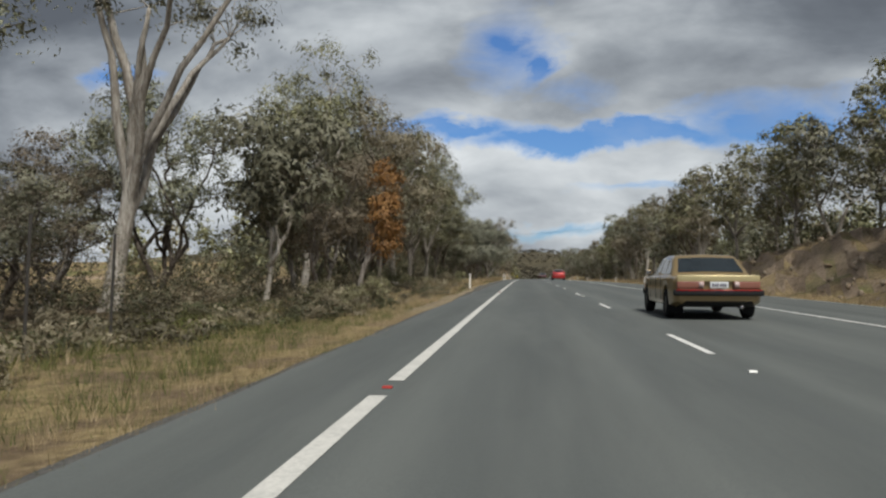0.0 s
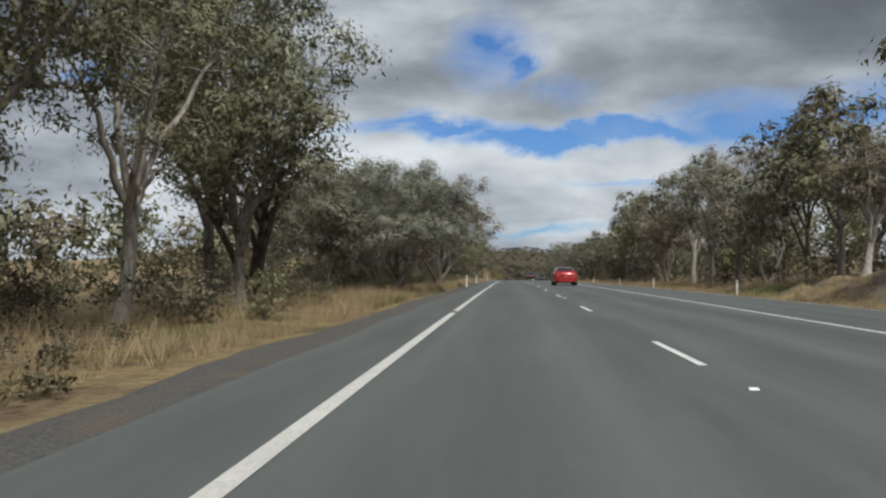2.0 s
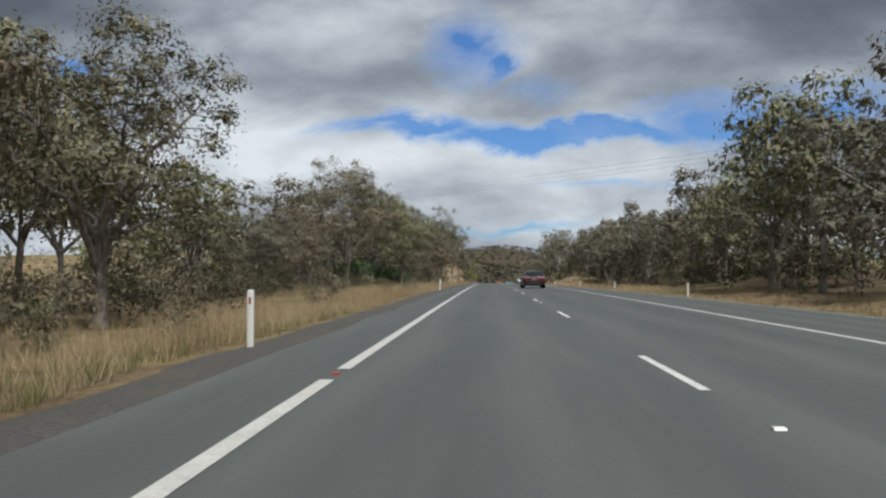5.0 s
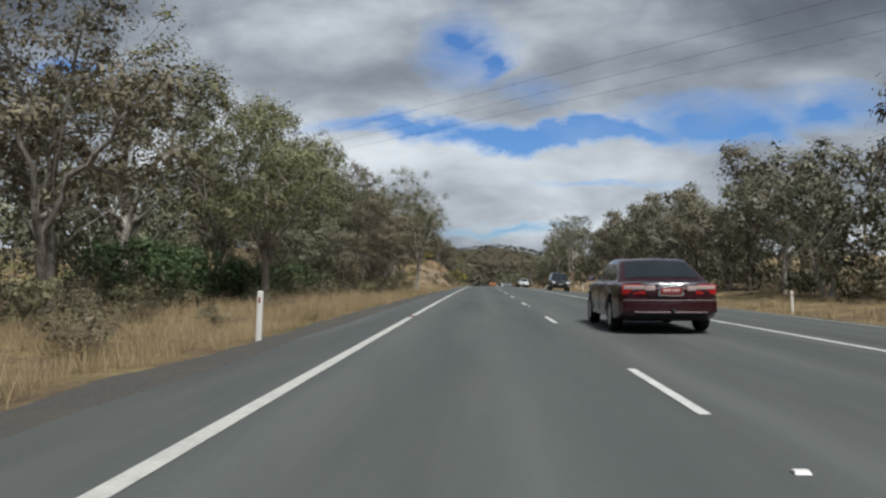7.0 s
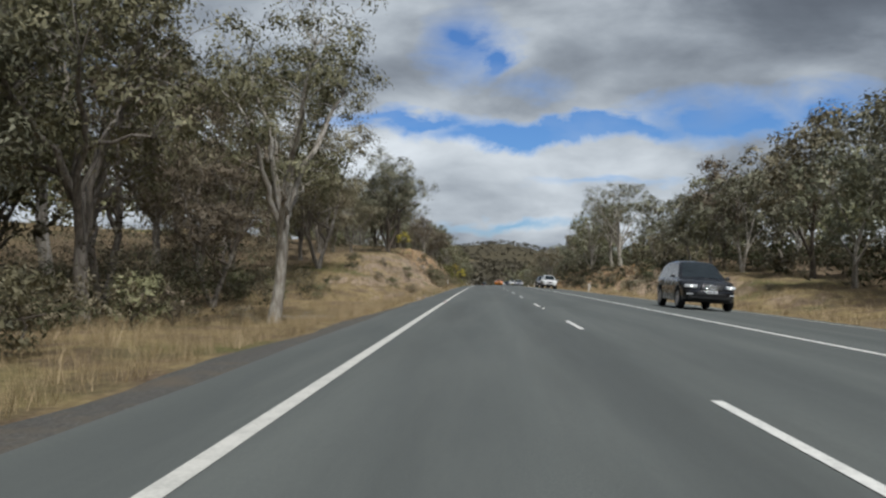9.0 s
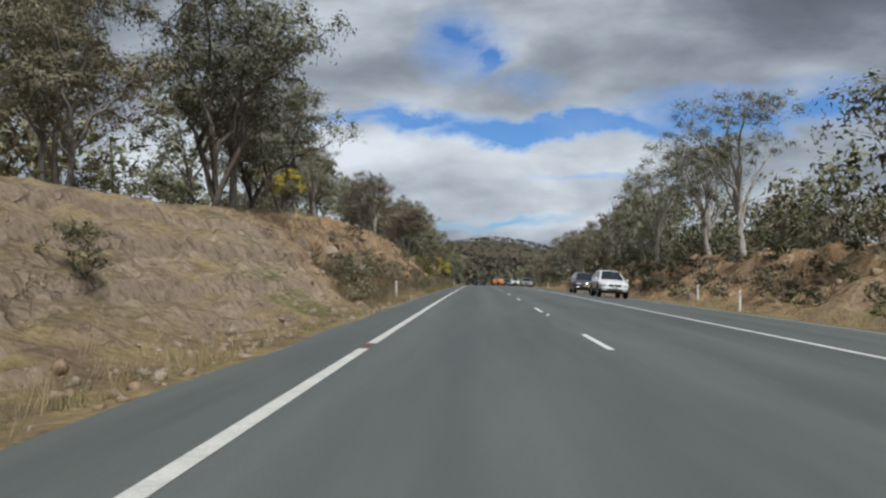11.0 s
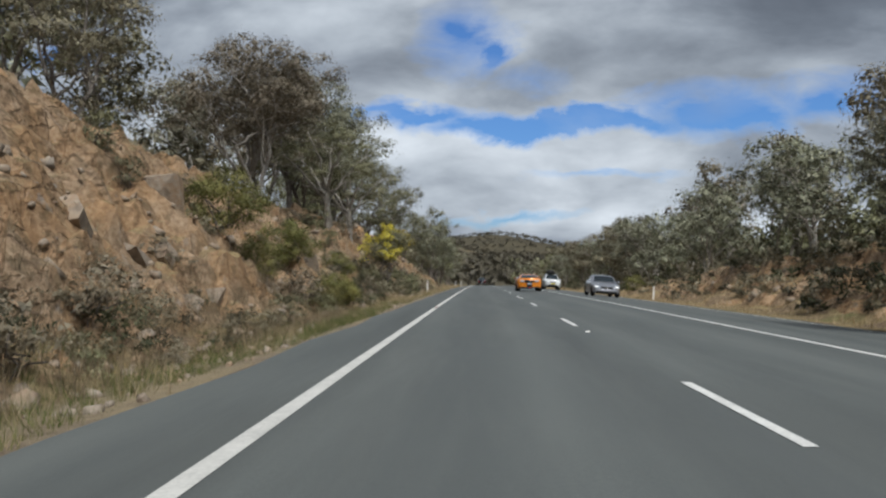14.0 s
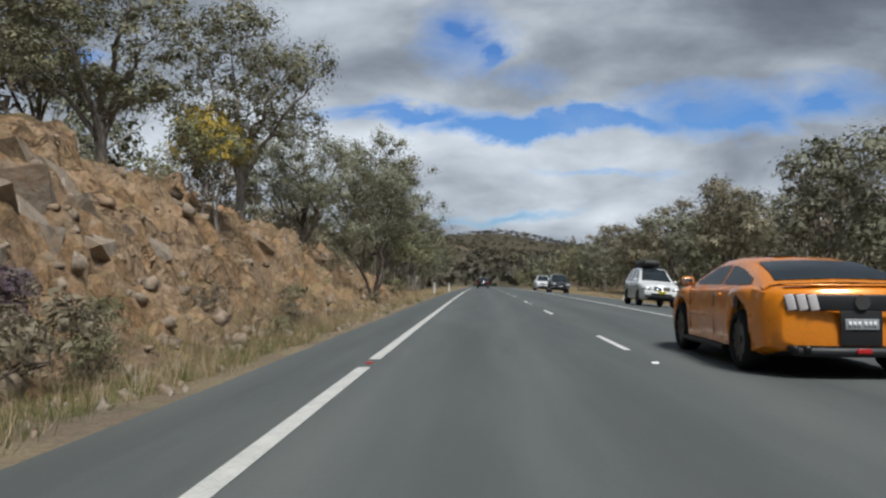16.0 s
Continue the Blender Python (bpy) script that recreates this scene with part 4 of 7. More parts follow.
# kind, s, x, turn, size, height factor: the trees that stand out
LANDMARKS = [
    ("giant", 28, -13.0, 0, 1.04, 1.13), ("tall", 15.5, -9.6, 190, 0.83, 0.93), ("brown", 29.5, -16.5, 0, 0.78, 0.81), ("shaggy", 23.5, -14.0, 70, 0.75, 0.85), ("brown", 35, -19.5, 140, 0.94, 0.9), ("young", 31, -8.6, 40, 1.4, 1.19), ("young", 37, -9.0, 200, 1.14, 1.02), ("shaggy", 36, -15, 90, 1.14, 1.13),
    ("rust", 28.4, -4.5, 0, 0.82, 1.15), ("brown", 33, -6.9, 20, 0.75, 0.96), ("open", 43, -10.5, 200, 1.04, 1.13), ("shaggy", 49.5, -11.6, 20, 1.25, 1.3), ("young", 55, -10, 80, 1.66, 1.36),
    ("brown", 45, -6.8, 70, 0.99, 1.19), ("open", 56, -7.6, 10, 0.99, 1.11), ("dense", 63, -7.6, 130, 0.92, 1.24), ("open", 68, -7.2, 210, 0.83, 0.96),
    ("shaggy", 77, -7.2, 170, 1.25, 1.12), ("brown", 66, -12.8, 40, 1.15, 1.15), ("shaggy", 71, -14.6, 140, 1.1, 1.1), ("dense", 61.5, -15.5, 240, 1.1, 1.1), ("young", 83, -5.9, 300, 0.88, 1.02),
    ("round", 94.5, -5.2, 0, 1.14, 0.96), ("shaggy", 104, -5.8, 250, 0.95, 1.0), ("shaggy", 101.5, -9.5, 40, 1.05, 1.0), ("fan", 113.6, -4.1, -10, 1.0, 1.0),
    ("shaggy", 123.6, -5.1, 60, 1.28, 0.9), ("brown", 133, -7.0, 150, 0.95, 0.95), ("dense", 143, -7.5, 10, 0.9, 0.9),
    ("open", 213.5, -16.3, 160, 1.5, 0.86), ("dense", 208, -7.4, 90, 0.98, 0.98), ("brown", 227, -5.0, 120, 0.85, 0.85), ("open", 257, -16.5, 45, 1.4, 1.15),
    ("open", 245.2, -4.0, 200, 0.76, 1.05), ("open", 261, -8.0, 200, 1.1, 1.02), ("brown", 264.5, -13.5, 20, 1.15, 1.1), ("dense", 270, -17.5, 20, 1.2, 1.1), ("dense", 238, -13.0, 75, 1.1, 1.15), ("shaggy", 233.5, -8.8, 75, 0.85, 0.8), ("shaggy", 226, -11.0, 175, 0.9, 0.8), ("dense", 244, -8.6, 40, 1.05, 1.1), ("shaggy", 240.5, -10.5, 140, 1.1, 1.05), ("brown", 251, -11.3, 220, 1.15, 1.2), ("dense", 247.5, -13.5, 300, 1.15, 1.2),
    ("brown", 252.5, -8.2, 10, 0.8, 0.85), ("brown", 197.5, -11.2, 250, 1.3, 0.95), ("brown", 181, -11.5, 10, 0.74, 0.85), ("shaggy", 186, -12.8, 100, 0.75, 0.9), ("brown", 176.5, -12, 200, 0.72, 0.9), ("brown", 191, -15, 300, 0.85, 0.85), ("shaggy", 171.5, -12.5, 30, 0.72, 0.85), ("dense", 212.5, -11.0, 190, 1.1, 1.1), ("brown", 110.5, -7.2, 30, 0.9, 0.95), ("dense", 112.5, -10.0, 100, 1.0, 1.05), ("dense", 121, -10.0, 200, 1.0, 1.0),
    ("dense", 80.5, -10.0, 330, 1.2, 1.36), ("dense", 75.5, -7.0, 60, 0.99, 0.93), ("shaggy", 53.5, -8.8, 10, 0.94, 0.96), ("dense", 58.5, -9.8, 120, 0.99, 1.07), ("brown", 49.5, -9.0, 250, 0.94, 0.96), ("tall", 143, 22.0, 40, 1.0, 1.05), ("dense", 134.5, 22.0, 200, 1.2, 1.2), ("brown", 126.5, 22.5, 200, 1.2, 1.15), ("dense", 406, -10.8, 20, 1.0, 1.0), ("dense", 423, -11.0, 60, 1.0, 0.95), ("shaggy", 419, -11.8, 10, 1.1, 1.05), ("open", 402.5, -6.3, 120, 0.8, 0.62), ("brown", 399, -10.5, 120, 0.9, 1.0), ("tall", 333, 20.0, 100, 0.95, 0.97), ("brown", 262, -10.5, 80, 1.0, 1.05), ("brown", 268, -7.6, 0, 0.95, 1.0),
    ("shaggy", 306.5, -8.2, 0, 1.1, 1.2), ("dense", 310.5, -8.8, 60, 0.9, 1.05), ("shaggy", 320.5, -9.2, 40, 0.95, 1.1), ("open", 331, -9.4, 30, 0.62, 0.85), ("leaning", 348.6, -7.6, 100, 0.66, 1.15), ("brown", 358, -10, 210, 0.75, 0.8), ("fan", 389.4, -8.3, 120, 0.92, 0.9), ("open", 396.5, -6.4, 110, 0.85, 0.6), ("shaggy", 403.5, -9.2, 0, 1.1, 1.1),
    ("shaggy", 414, -9.4, 200, 1.06, 1.1), ("dense", 430, -9.2, 300, 0.9, 0.75), ("dense", 442, -8.8, 100, 1.1, 0.98), ("shaggy", 440.5, -2.9, 30, 0.66, 1.2), ("dense", 457, -4.8, 30, 1.0, 1.0), ("shaggy", 452, -8.5, 80, 1.0, 1.0),
    ("open", 343, 20.5, 10, 0.95, 1.0), ("tall", 350, 22.5, 60, 0.9, 0.9), ("open", 356, 19.0, 150, 1.05, 1.05), ("leaning", 374.3, 14.9, 185, 0.9, 1.0), ("shaggy", 383, 17.5, 20, 0.85, 0.9), ("leaning", 97, 21, 40, 0.95, 1.0), ("leaning", 150, 20.5, 220, 1.0, 1.0),
]
for kind, s, x, turn, size, tall in LANDMARKS:
    place(GUMS[kind], s, x, turn, size, 0.05, tall, group="roadside gum trees")


def belt(seed, rows, s0, s1, gap, kinds, lo, hi, group, keep=lambda s, x: True):
    """Rows of trees along the road, unevenly spaced."""
    rnd = random.Random(seed)
    for x0, spread in rows:
        s = s0 + rnd.uniform(0, gap)
        while s < s1:
            x = x0(s) if callable(x0) else x0
            x += rnd.uniform(-spread, spread)
            if keep(s, x):
                k = rnd.choice(kinds)
                pattern = GUMS[k] if k in GUMS else FAR[k]
                place(pattern, s, x, rnd.uniform(0, 360), rnd.uniform(lo, hi), 0.08, rnd.uniform(0.88, 1.12), group=group)
            s += gap * rnd.uniform(0.6, 1.4)


def clear_of(s, x):
    if s < 84 and x < -11 and vnoise(s * 0.37, x * 0.2, 3) < 0.62:
        return False
    if 84 <= s < 108 and x < -11:
        return False
    if x > 12 and 314 < s < 366 and vnoise(s * 0.4, x * 0.4, 7) < 0.72:
        return False
    return all((s - b) ** 2 + (x - c) ** 2 > 16 for _, b, c, *_ in LANDMARKS)


FAR_KINDS = ["far_a", "far_b", "far_c"]
belt(5, [(-13.5, 1.5)], 4, 150, 9.0, FAR_KINDS, 0.85, 1.05, "roadside gum trees", clear_of)
belt(6, [(-20, 2.5)], -10, 262, 13.0, FAR_KINDS, 0.9, 1.25, "trees behind the verge", clear_of)
belt(7, [(-14.5, 1.5)], 150, 262, 10.0, ["far_a", "far_b", "far_c"], 0.7, 0.92, "roadside gum trees", clear_of)
belt(8, [(-11.0, 1.2)], 272, 470, 9.0, ["shaggy", "dense", "open", "brown", "leaning"], 0.66, 0.98, "gum trees on the cut bank", clear_of)
belt(9, [(-17, 2)], 268, 540, 9.0, FAR_KINDS, 0.75, 1.0, "trees on the cut bank", clear_of)
belt(10, [(-7.0, 1.2)], 470, 560, 6.5, FAR_KINDS, 0.8, 1.0, "trees on the cut bank", clear_of)
belt(11, [(lambda s: float(steps(s, RIGHT_EDGE)) + 9.5, 1.2)], 22, 96, 7.5, ["far_a", "far_b", "far_c", "far_b"], 1.05, 1.25, "trees across the road", clear_of)
belt(15, [(lambda s: float(steps(s, RIGHT_EDGE)) + 9.5, 1.2)], 96, 185, 7.5, ["far_a", "far_b", "far_c", "far_b"], 1.18, 1.42, "trees across the road", clear_of)
belt(13, [(lambda s: float(steps(s, RIGHT_EDGE)) + 10.5, 1.2)], 185, 300, 7.5, ["far_a", "far_b", "far_c", "far_b"], 0.86, 1.12, "trees across the road", clear_of)
belt(14, [(lambda s: float(steps(s, RIGHT_EDGE)) + 9.5, 1.2)], 300, 560, 8.5, ["far_a", "far_b", "far_c", "far_b"], 0.74, 1.02, "trees across the road", clear_of)
belt(12, [(lambda s: float(steps(s, RIGHT_EDGE)) + 15.5, 2)], 15, 560, 14.0, FAR_KINDS, 0.85, 1.1, "trees across the road", clear_of)

# shrubs that can be told apart
SHRUBS = [("green", 402, -2.9, 40, 0.9), ("green", 404.5, -3.2, 10, 1.0), ("dry", 407, -3.1, 100, 1.0), ("green", 399.5, -2.8, 200, 0.7), ("dry", 409.5, -2.9, 70, 0.8), ("green", 412.5, -3.2, 150, 0.8), ("dry", 415.5, -3.0, 20, 0.9),
          ("wattle", 391.5, -2.9, 20, 0.95), ("wattle", 428.5, -5.6, 140, 0.85), ("wattle", 315.5, -7.6, 60, 0.7), ("purple", 417, -4.0, 0, 0.75), 
          ("green", 352.6, -2.7, 0, 0.5), ("dry", 351.4, -3.0, 0, 0.7), ("green", 350.3, -3.1, 50, 0.6), ("purple", 402.5, -3.4, 20, 0.7), ("purple", 410.5, -4.1, 200, 0.7), ("dry", 357, -2.7, 80, 0.7), ("dark", 214, -10.5, 0, 1.1), ("dark", 217.5, -9.2, 70, 1.0), ("dark", 206, -12.5, 70, 1.35), ("dark", 211, -12.0, 10, 1.3),
          ("dark", 222, -9.0, 170, 0.95), ("bank", 376.0, -5.4, 0, 1.0), ("bank", 377.3, -4.7, 130, 0.72), ("dry", 366.0, -3.9, 60, 0.85), ("bank", 356.6, -3.6, 80, 0.5), ("bank", 358.0, -3.3, 160, 0.42), ("bank", 381.2, -4.7, 70, 0.85), ("bank", 379.0, -3.2, 200, 0.55), ("bank", 380.3, -3.1, 20, 0.6), ("bank", 381.6, -3.0, 90, 0.5), ("bank", 386.5, -4.2, 30, 0.6), ("bank", 429, 15.6, 0, 0.9), ("green", 308.6, -3.3, 20, 1.1), ("green", 311.2, -3.7, 220, 1.2), ("dry", 306.0, -2.9, 0, 0.8)]
for kind, s, x, turn, size in SHRUBS:
    place(SHRUB[kind], s, x, turn, size, 0.03)
rnd = random.Random(78)
for k in range(28):
    place(SHRUB[rnd.choice(["dry", "dry", "green"])], rnd.uniform(20, 62), rnd.uniform(-7.5, -3.0), rnd.uniform(0, 360), rnd.uniform(0.35, 0.75), 0.03, group="low shrubs")


def near_post(s, x):
    return x > -3.7 and any(p - 2 < s < p + 2.5 for p in (317.8, 411.8))


rnd = random.Random(79)
for k in range(64):
    s = rnd.choice([rnd.uniform(309, 342), rnd.uniform(342, 390), rnd.uniform(392, 432)])
    x = -2.45 - 1.5 * rnd.random() ** 1.4
    if near_post(s, x):
        continue
    place(SHRUB[rnd.choice(["dry", "green", "green", "dry"])], s, x, rnd.uniform(0, 360), rnd.uniform(0.3, 0.62) * (0.6 if x > -2.8 else 1.0), 0.03, group="low shrubs")
rnd = random.Random(81)
for k in range(20):
    s, x = rnd.uniform(346, 404), rnd.uniform(-8.2, -3.6)
    if near_post(s, x):
        continue
    place(SHRUB[rnd.choice(["dry", "green", "green"])], s, x, rnd.uniform(0, 360), rnd.uniform(0.3, 0.7), 0.03, group="low shrubs")
rnd = random.Random(85)
for k in range(30):
    s, x = rnd.uniform(318, 348), -2.6 - 2.0 * rnd.random()
    if near_post(s, x):
        continue
    place(SHRUB[rnd.choice(["dry", "dry", "green"])], s, x, rnd.uniform(0, 360), rnd.uniform(0.45, 0.9) * (0.65 if x > -3.0 else 1.0), 0.03, group="low shrubs")
rnd = random.Random(83)
for k in range(20):
    s, x = rnd.uniform(372, 402), rnd.uniform(-7.6, -2.6)
    if near_post(s, x):
        continue
    place(SHRUB[rnd.choice(["dry", "green", "green"])], s, x, rnd.uniform(0, 360), rnd.uniform(0.45, 1.05) * (0.6 if x > -3.0 else 1.0), 0.03, group="low shrubs")
rnd = random.Random(77)
for k in range(130):
    if k < 50:
        s, x = rnd.uniform(60, 262), rnd.uniform(-9.5, -4.2)
    elif k < 105:
        s, x = rnd.uniform(266, 475), rnd.uniform(-7.2, -2.4)
    else:
        s = rnd.uniform(20, 470)
        x = float(steps(s, RIGHT_EDGE)) + rnd.uniform(3.5, 9)
    if near_post(s, x) or (290 < s < 308 and x < -2.4):
        continue
    place(SHRUB[rnd.choice(["dry", "dry", "green"])], s, x, rnd.uniform(0, 360), rnd.uniform(0.5, 1.0) if k < 50 else rnd.uniform(0.35, 0.75), 0.03, group="low shrubs")
for pattern in (*GUMS.values(), *FAR.values(), *SHRUB.values()):
    discard(pattern)


# ================= uncountable growth =================


def thicket(name, spots, per, leaf, mats, label, category, seed, droop=0.2):
    """One object of many leafy bushes; spots: s, x, radius, height."""
    rng = np.random.RandomState(seed)
    spots = np.asarray(spots, float)
    base = land(spots[:, 0], spots[:, 1])
    n = len(spots) * per
    rep = np.repeat(np.arange(len(spots)), per)
    v = rng.normal(0, 1, (n, 3))
    v /= np.linalg.norm(v, axis=1)[:, None]
    # lumpy: several sub-clumps a bush
    sub = rng.normal(0, 1, (len(spots), 7, 3)) * 0.42
    pick = rng.randint(0, 7, n)
    q = sub[rep, pick] + v * rng.uniform(0.1, 0.5, (n, 1))
    p = np.empty((n, 3))
    p[:, 0] = spots[rep, 1] + q[:, 0] * spots[rep, 2]
    p[:, 1] = spots[rep, 0] + q[:, 1] * spots[rep, 2]
    p[:, 2] = base[rep] + np.clip(0.52 + q[:, 2] * 0.5, 0.02, 1.25) * spots[rep, 3]
    out = unit(v * 0.9 + q * np.array([0.6, 0.6, 0.9]) + rng.normal(0, 0.2, (n, 3)))
    d = rng.normal(0, 1, (n, 3))
    d[:, 2] -= droop
    d = unit(d - 0.8 * out * (d * out).sum(1)[:, None])
    w = unit(np.cross(d, out + rng.normal(0, 0.25, (n, 3))))
    k = rng.uniform(0.6, 1.4, (n, 1)) * (spots[rep, 2] ** 0.5)[:, None]
    w = w * np.where((np.cross(-w, d) * out).sum(1) < 0, -1.0, 1.0)[:, None]
    tri = np.stack([p + w * leaf[1] * k, p - w * leaf[1] * k, p + d * leaf[0] * k], 1).reshape(-1, 3)
    index = rng.randint(0, len(mats), len(spots))[rep]
    return tagged(part(name, mesh_fast(name, tri, np.arange(len(tri)).reshape(-1, 3), mats, index, np.repeat(out, 3, axis=0))), label, category, kind="stuff")


rng = np.random.RandomState(12)
spots = []
for _ in range(620):
    s = rng.uniform(-8, 262)
    near = -12.5 if s < 22 else -5.6 if s < 150 else -9.5
    spots.append((s, rng.uniform(-19, near), rng.uniform(0.8, 1.6), rng.uniform(0.8, 2.6)))
for _ in range(70):
    spots.append((rng.uniform(230, 262), rng.uniform(-10, -5.4), rng.uniform(0.5, 1.1), rng.uniform(0.6, 1.7)))
for _ in range(80):
    spots.append((rng.uniform(236, 300), rng.uniform(-25, -12), rng.uniform(1.0, 1.8), rng.uniform(1.2, 2.8)))
for _ in range(90):
    spots.append((rng.uniform(150, 214), rng.uniform(-25, -12), rng.uniform(1.0, 1.8), rng.uniform(1.4, 3.0)))
for _ in range(100):
    spots.append((rng.uniform(160, 206), rng.uniform(-15, -8.6), rng.uniform(0.6, 1.2), rng.uniform(0.8, 2.0)))
for _ in range(60):
    spots.append((rng.uniform(14, 75), rng.uniform(-27, -15), rng.uniform(1.2, 2.0), rng.uniform(1.8, 3.6)))
for _ in range(46):
    spots.append((rng.uniform(44, 66), rng.uniform(-11, -6.2), rng.uniform(0.6, 1.2), rng.uniform(0.9, 2.4)))
for _ in range(40):
    spots.append((rng.uniform(20, 40), rng.uniform(-13, -7.0), rng.uniform(0.5, 1.0), rng.uniform(0.5, 1.3)))
for _ in range(90):
    spots.append((rng.uniform(214, 262), rng.uniform(-15, -6.6), rng.uniform(0.8, 1.5), rng.uniform(1.2, 3.0)))
for a, b, n, x0, x1, lo, hi in ((309, 316, 34, -4.8, -2.8, 0.4, 1.0), (319.5, 346, 30, -4.6, -2.8, 0.3, 0.8), (346, 372, 45, -4.4, -2.7, 0.25, 0.7), (382, 398, 80, -4.6, -2.6, 0.4, 1.2), (399, 411, 55, -4.4, -2.7, 0.35, 1.0)):
    for _ in range(n):
        spots.append((rng.uniform(a, b), rng.uniform(x0, x1), rng.uniform(0.3, 0.6), rng.uniform(lo, hi)))
for _ in range(110):
    spots.append((rng.uniform(90, 128), rng.uniform(-17, -6.8), rng.uniform(0.9, 1.7), rng.uniform(1.3, 3.4)))
for _ in range(130):
    spots.append((rng.uniform(3, 25), rng.uniform(-9.5, -3.4), rng.uniform(0.4, 0.8), rng.uniform(0.2, 0.65)))
for _ in range(150):
    spots.append((rng.uniform(21, 62), rng.uniform(-7.5, -2.5), rng.uniform(0.25, 0.6), rng.uniform(0.15, 0.5)))
for _ in range(140):
    spots.append((rng.uniform(262, 540), rng.uniform(-16, -8.5), rng.uniform(0.6, 1.4), rng.uniform(0.7, 2.0)))
thicket("undergrowth", spots, 230, (0.115, 0.021), [M_LEAF_LOW_SHADED, M_LEAF_LOW_OLIVE_SHADED, M_LEAF_BROWN], "dense dry undergrowth beneath the roadside trees", "undergrowth", 3)
spots = []
for _ in range(840):
    s = rng.uniform(15, 560)
    spots.append((s, steps(s, RIGHT_EDGE) + rng.uniform(8.0, 24), rng.uniform(1.0, 2.2), rng.uniform(1.2, 4.0)))
for _ in range(130):
    s = rng.uniform(288, 420)
    spots.append((s, steps(s, RIGHT_EDGE) + rng.uniform(3.2, 8.0), rng.uniform(0.5, 1.0), rng.uniform(0.5, 1.6)))
for _ in range(150):
    s = rng.uniform(190, 295)
    spots.append((s, steps(s, RIGHT_EDGE) + rng.uniform(11, 20), rng.uniform(1.0, 2.0), rng.uniform(1.2, 2.8)))
for _ in range(240):
    s = rng.uniform(286, 480)
    spots.append((s, steps(s, RIGHT_EDGE) + rng.uniform(3.0, 9.0), rng.uniform(0.4, 1.0), rng.uniform(0.35, 1.3)))
thicket("undergrowth", spots, 90, (0.27, 0.06), [M_LEAF_LOW_SHADED, M_LEAF_LOW_OLIVE_SHADED, M_LEAF_BROWN], "dense undergrowth beneath the trees across the road", "undergrowth", 4)
spots = []
for _ in range(130):
    s = rng.uniform(70, 560)
    spots.append((s, rng.uniform(-42, -25), rng.uniform(3.0, 4.5), rng.uniform(7, 11)))
for _ in range(190):
    s = rng.uniform(0, 600)
    spots.append((s, steps(s, RIGHT_EDGE) + rng.uniform(22, 40), rng.uniform(3.0, 4.5), rng.uniform(7, 11)))
for _ in range(120):
    s = rng.uniform(556, 720)
    spots.append((s, rng.choice([-1, 1]) * rng.uniform(14, 70), rng.uniform(3, 4.5), rng.uniform(7, 10)))
thicket("woodland", spots, 340, (0.36, 0.105), [M_LEAF_OLIVE, M_LEAF_GREY, M_LEAF_BROWN], "grey-green gum woodland behind the roadside trees", "woodland", 5, 0.6)
spots = []
while len(spots) < 4600:
    s, x = 640 + 2600 * rng.rand() ** 1.3, rng.uniform(-560, 640)
    if abs(x - 60) < 420 + 0.05 * s and fbm(s * 0.011, x * 0.011, 3, 8) > 0.30:
        spots.append((s, x, rng.uniform(4.5, 8), rng.uniform(6, 10)))
thicket("hill_woodland", spots, 32, (0.9, 0.48), [M_LEAF_FAR], "olive-brown woodland on the distant hills", "woodland", 6, 0.3)


def grass(name, tufts, blades, mat, label, seed, width=0.008):
    """One object of grass tufts; tufts: s, x, height, spread."""
    rng = np.random.RandomState(seed)
    t = np.asarray(tufts, float)
    rep = np.repeat(np.arange(len(t)), blades)
    n = len(rep)
    r = np.abs(rng.normal(0, 1, n)) * t[rep, 3]
    a = rng.uniform(0, 2 * math.pi, n)
    x, s = t[rep, 1] + r * np.cos(a), t[rep, 0] + r * np.sin(a)
    z = land(t[:, 0], t[:, 1])[rep] - 0.03
    h = t[rep, 2] * rng.uniform(0.45, 1.15, n)
    lean = rng.normal(0, 0.30, (n, 2)) + np.stack([np.cos(a), np.sin(a)], 1) * 0.22
    b = rng.uniform(0, math.pi, n)
    wv = np.stack([np.cos(b), np.sin(b), np.zeros(n)], 1) * (width * rng.uniform(0.7, 1.6, n) * (0.6 + h))[:, None]
    p = np.stack([x, s, z], 1)
    tip = p + np.stack([lean[:, 0] * h, lean[:, 1] * h, h], 1)
    tri = np.stack([p + wv, p - wv, tip], 1).reshape(-1, 3)
    return tagged(part(name, mesh_fast(name, tri, np.arange(len(tri)).reshape(-1, 3), mat)), label, "grass", kind="stuff")


rng = np.random.RandomState(21)


def verge(n, s0, s1, edge, depth, lo, hi, power=1.6):
    out = []
    for _ in range(n):
        s = rng.uniform(s0, s1)
        x = edge(s) - depth * rng.rand() ** power
        k = 0.55 + 0.9 * float(vnoise(s * 0.09, x * 0.3, 4))
        out.append((s, x, rng.uniform(lo, hi) * k, rng.uniform(0.06, 0.16)))
    return out


def grass_edge(s):
    wide = float(steps(s, [(-40, 0.2), (30, 0.25), (44, 0.55), (58, 1.2), (100, 1.35), (200, 1.3), (235, 0.95), (262, 0.3), (296, 0.3), (420, 0.35), (600, 0.3)]))
    return SEAL_LEFT - wide - 0.12 + 0.3 * (float(vnoise(s * 0.5, 1.0, 2)) - 0.5)


def right_edge(s):
    return float(steps(s, RIGHT_EDGE)) + 1.3


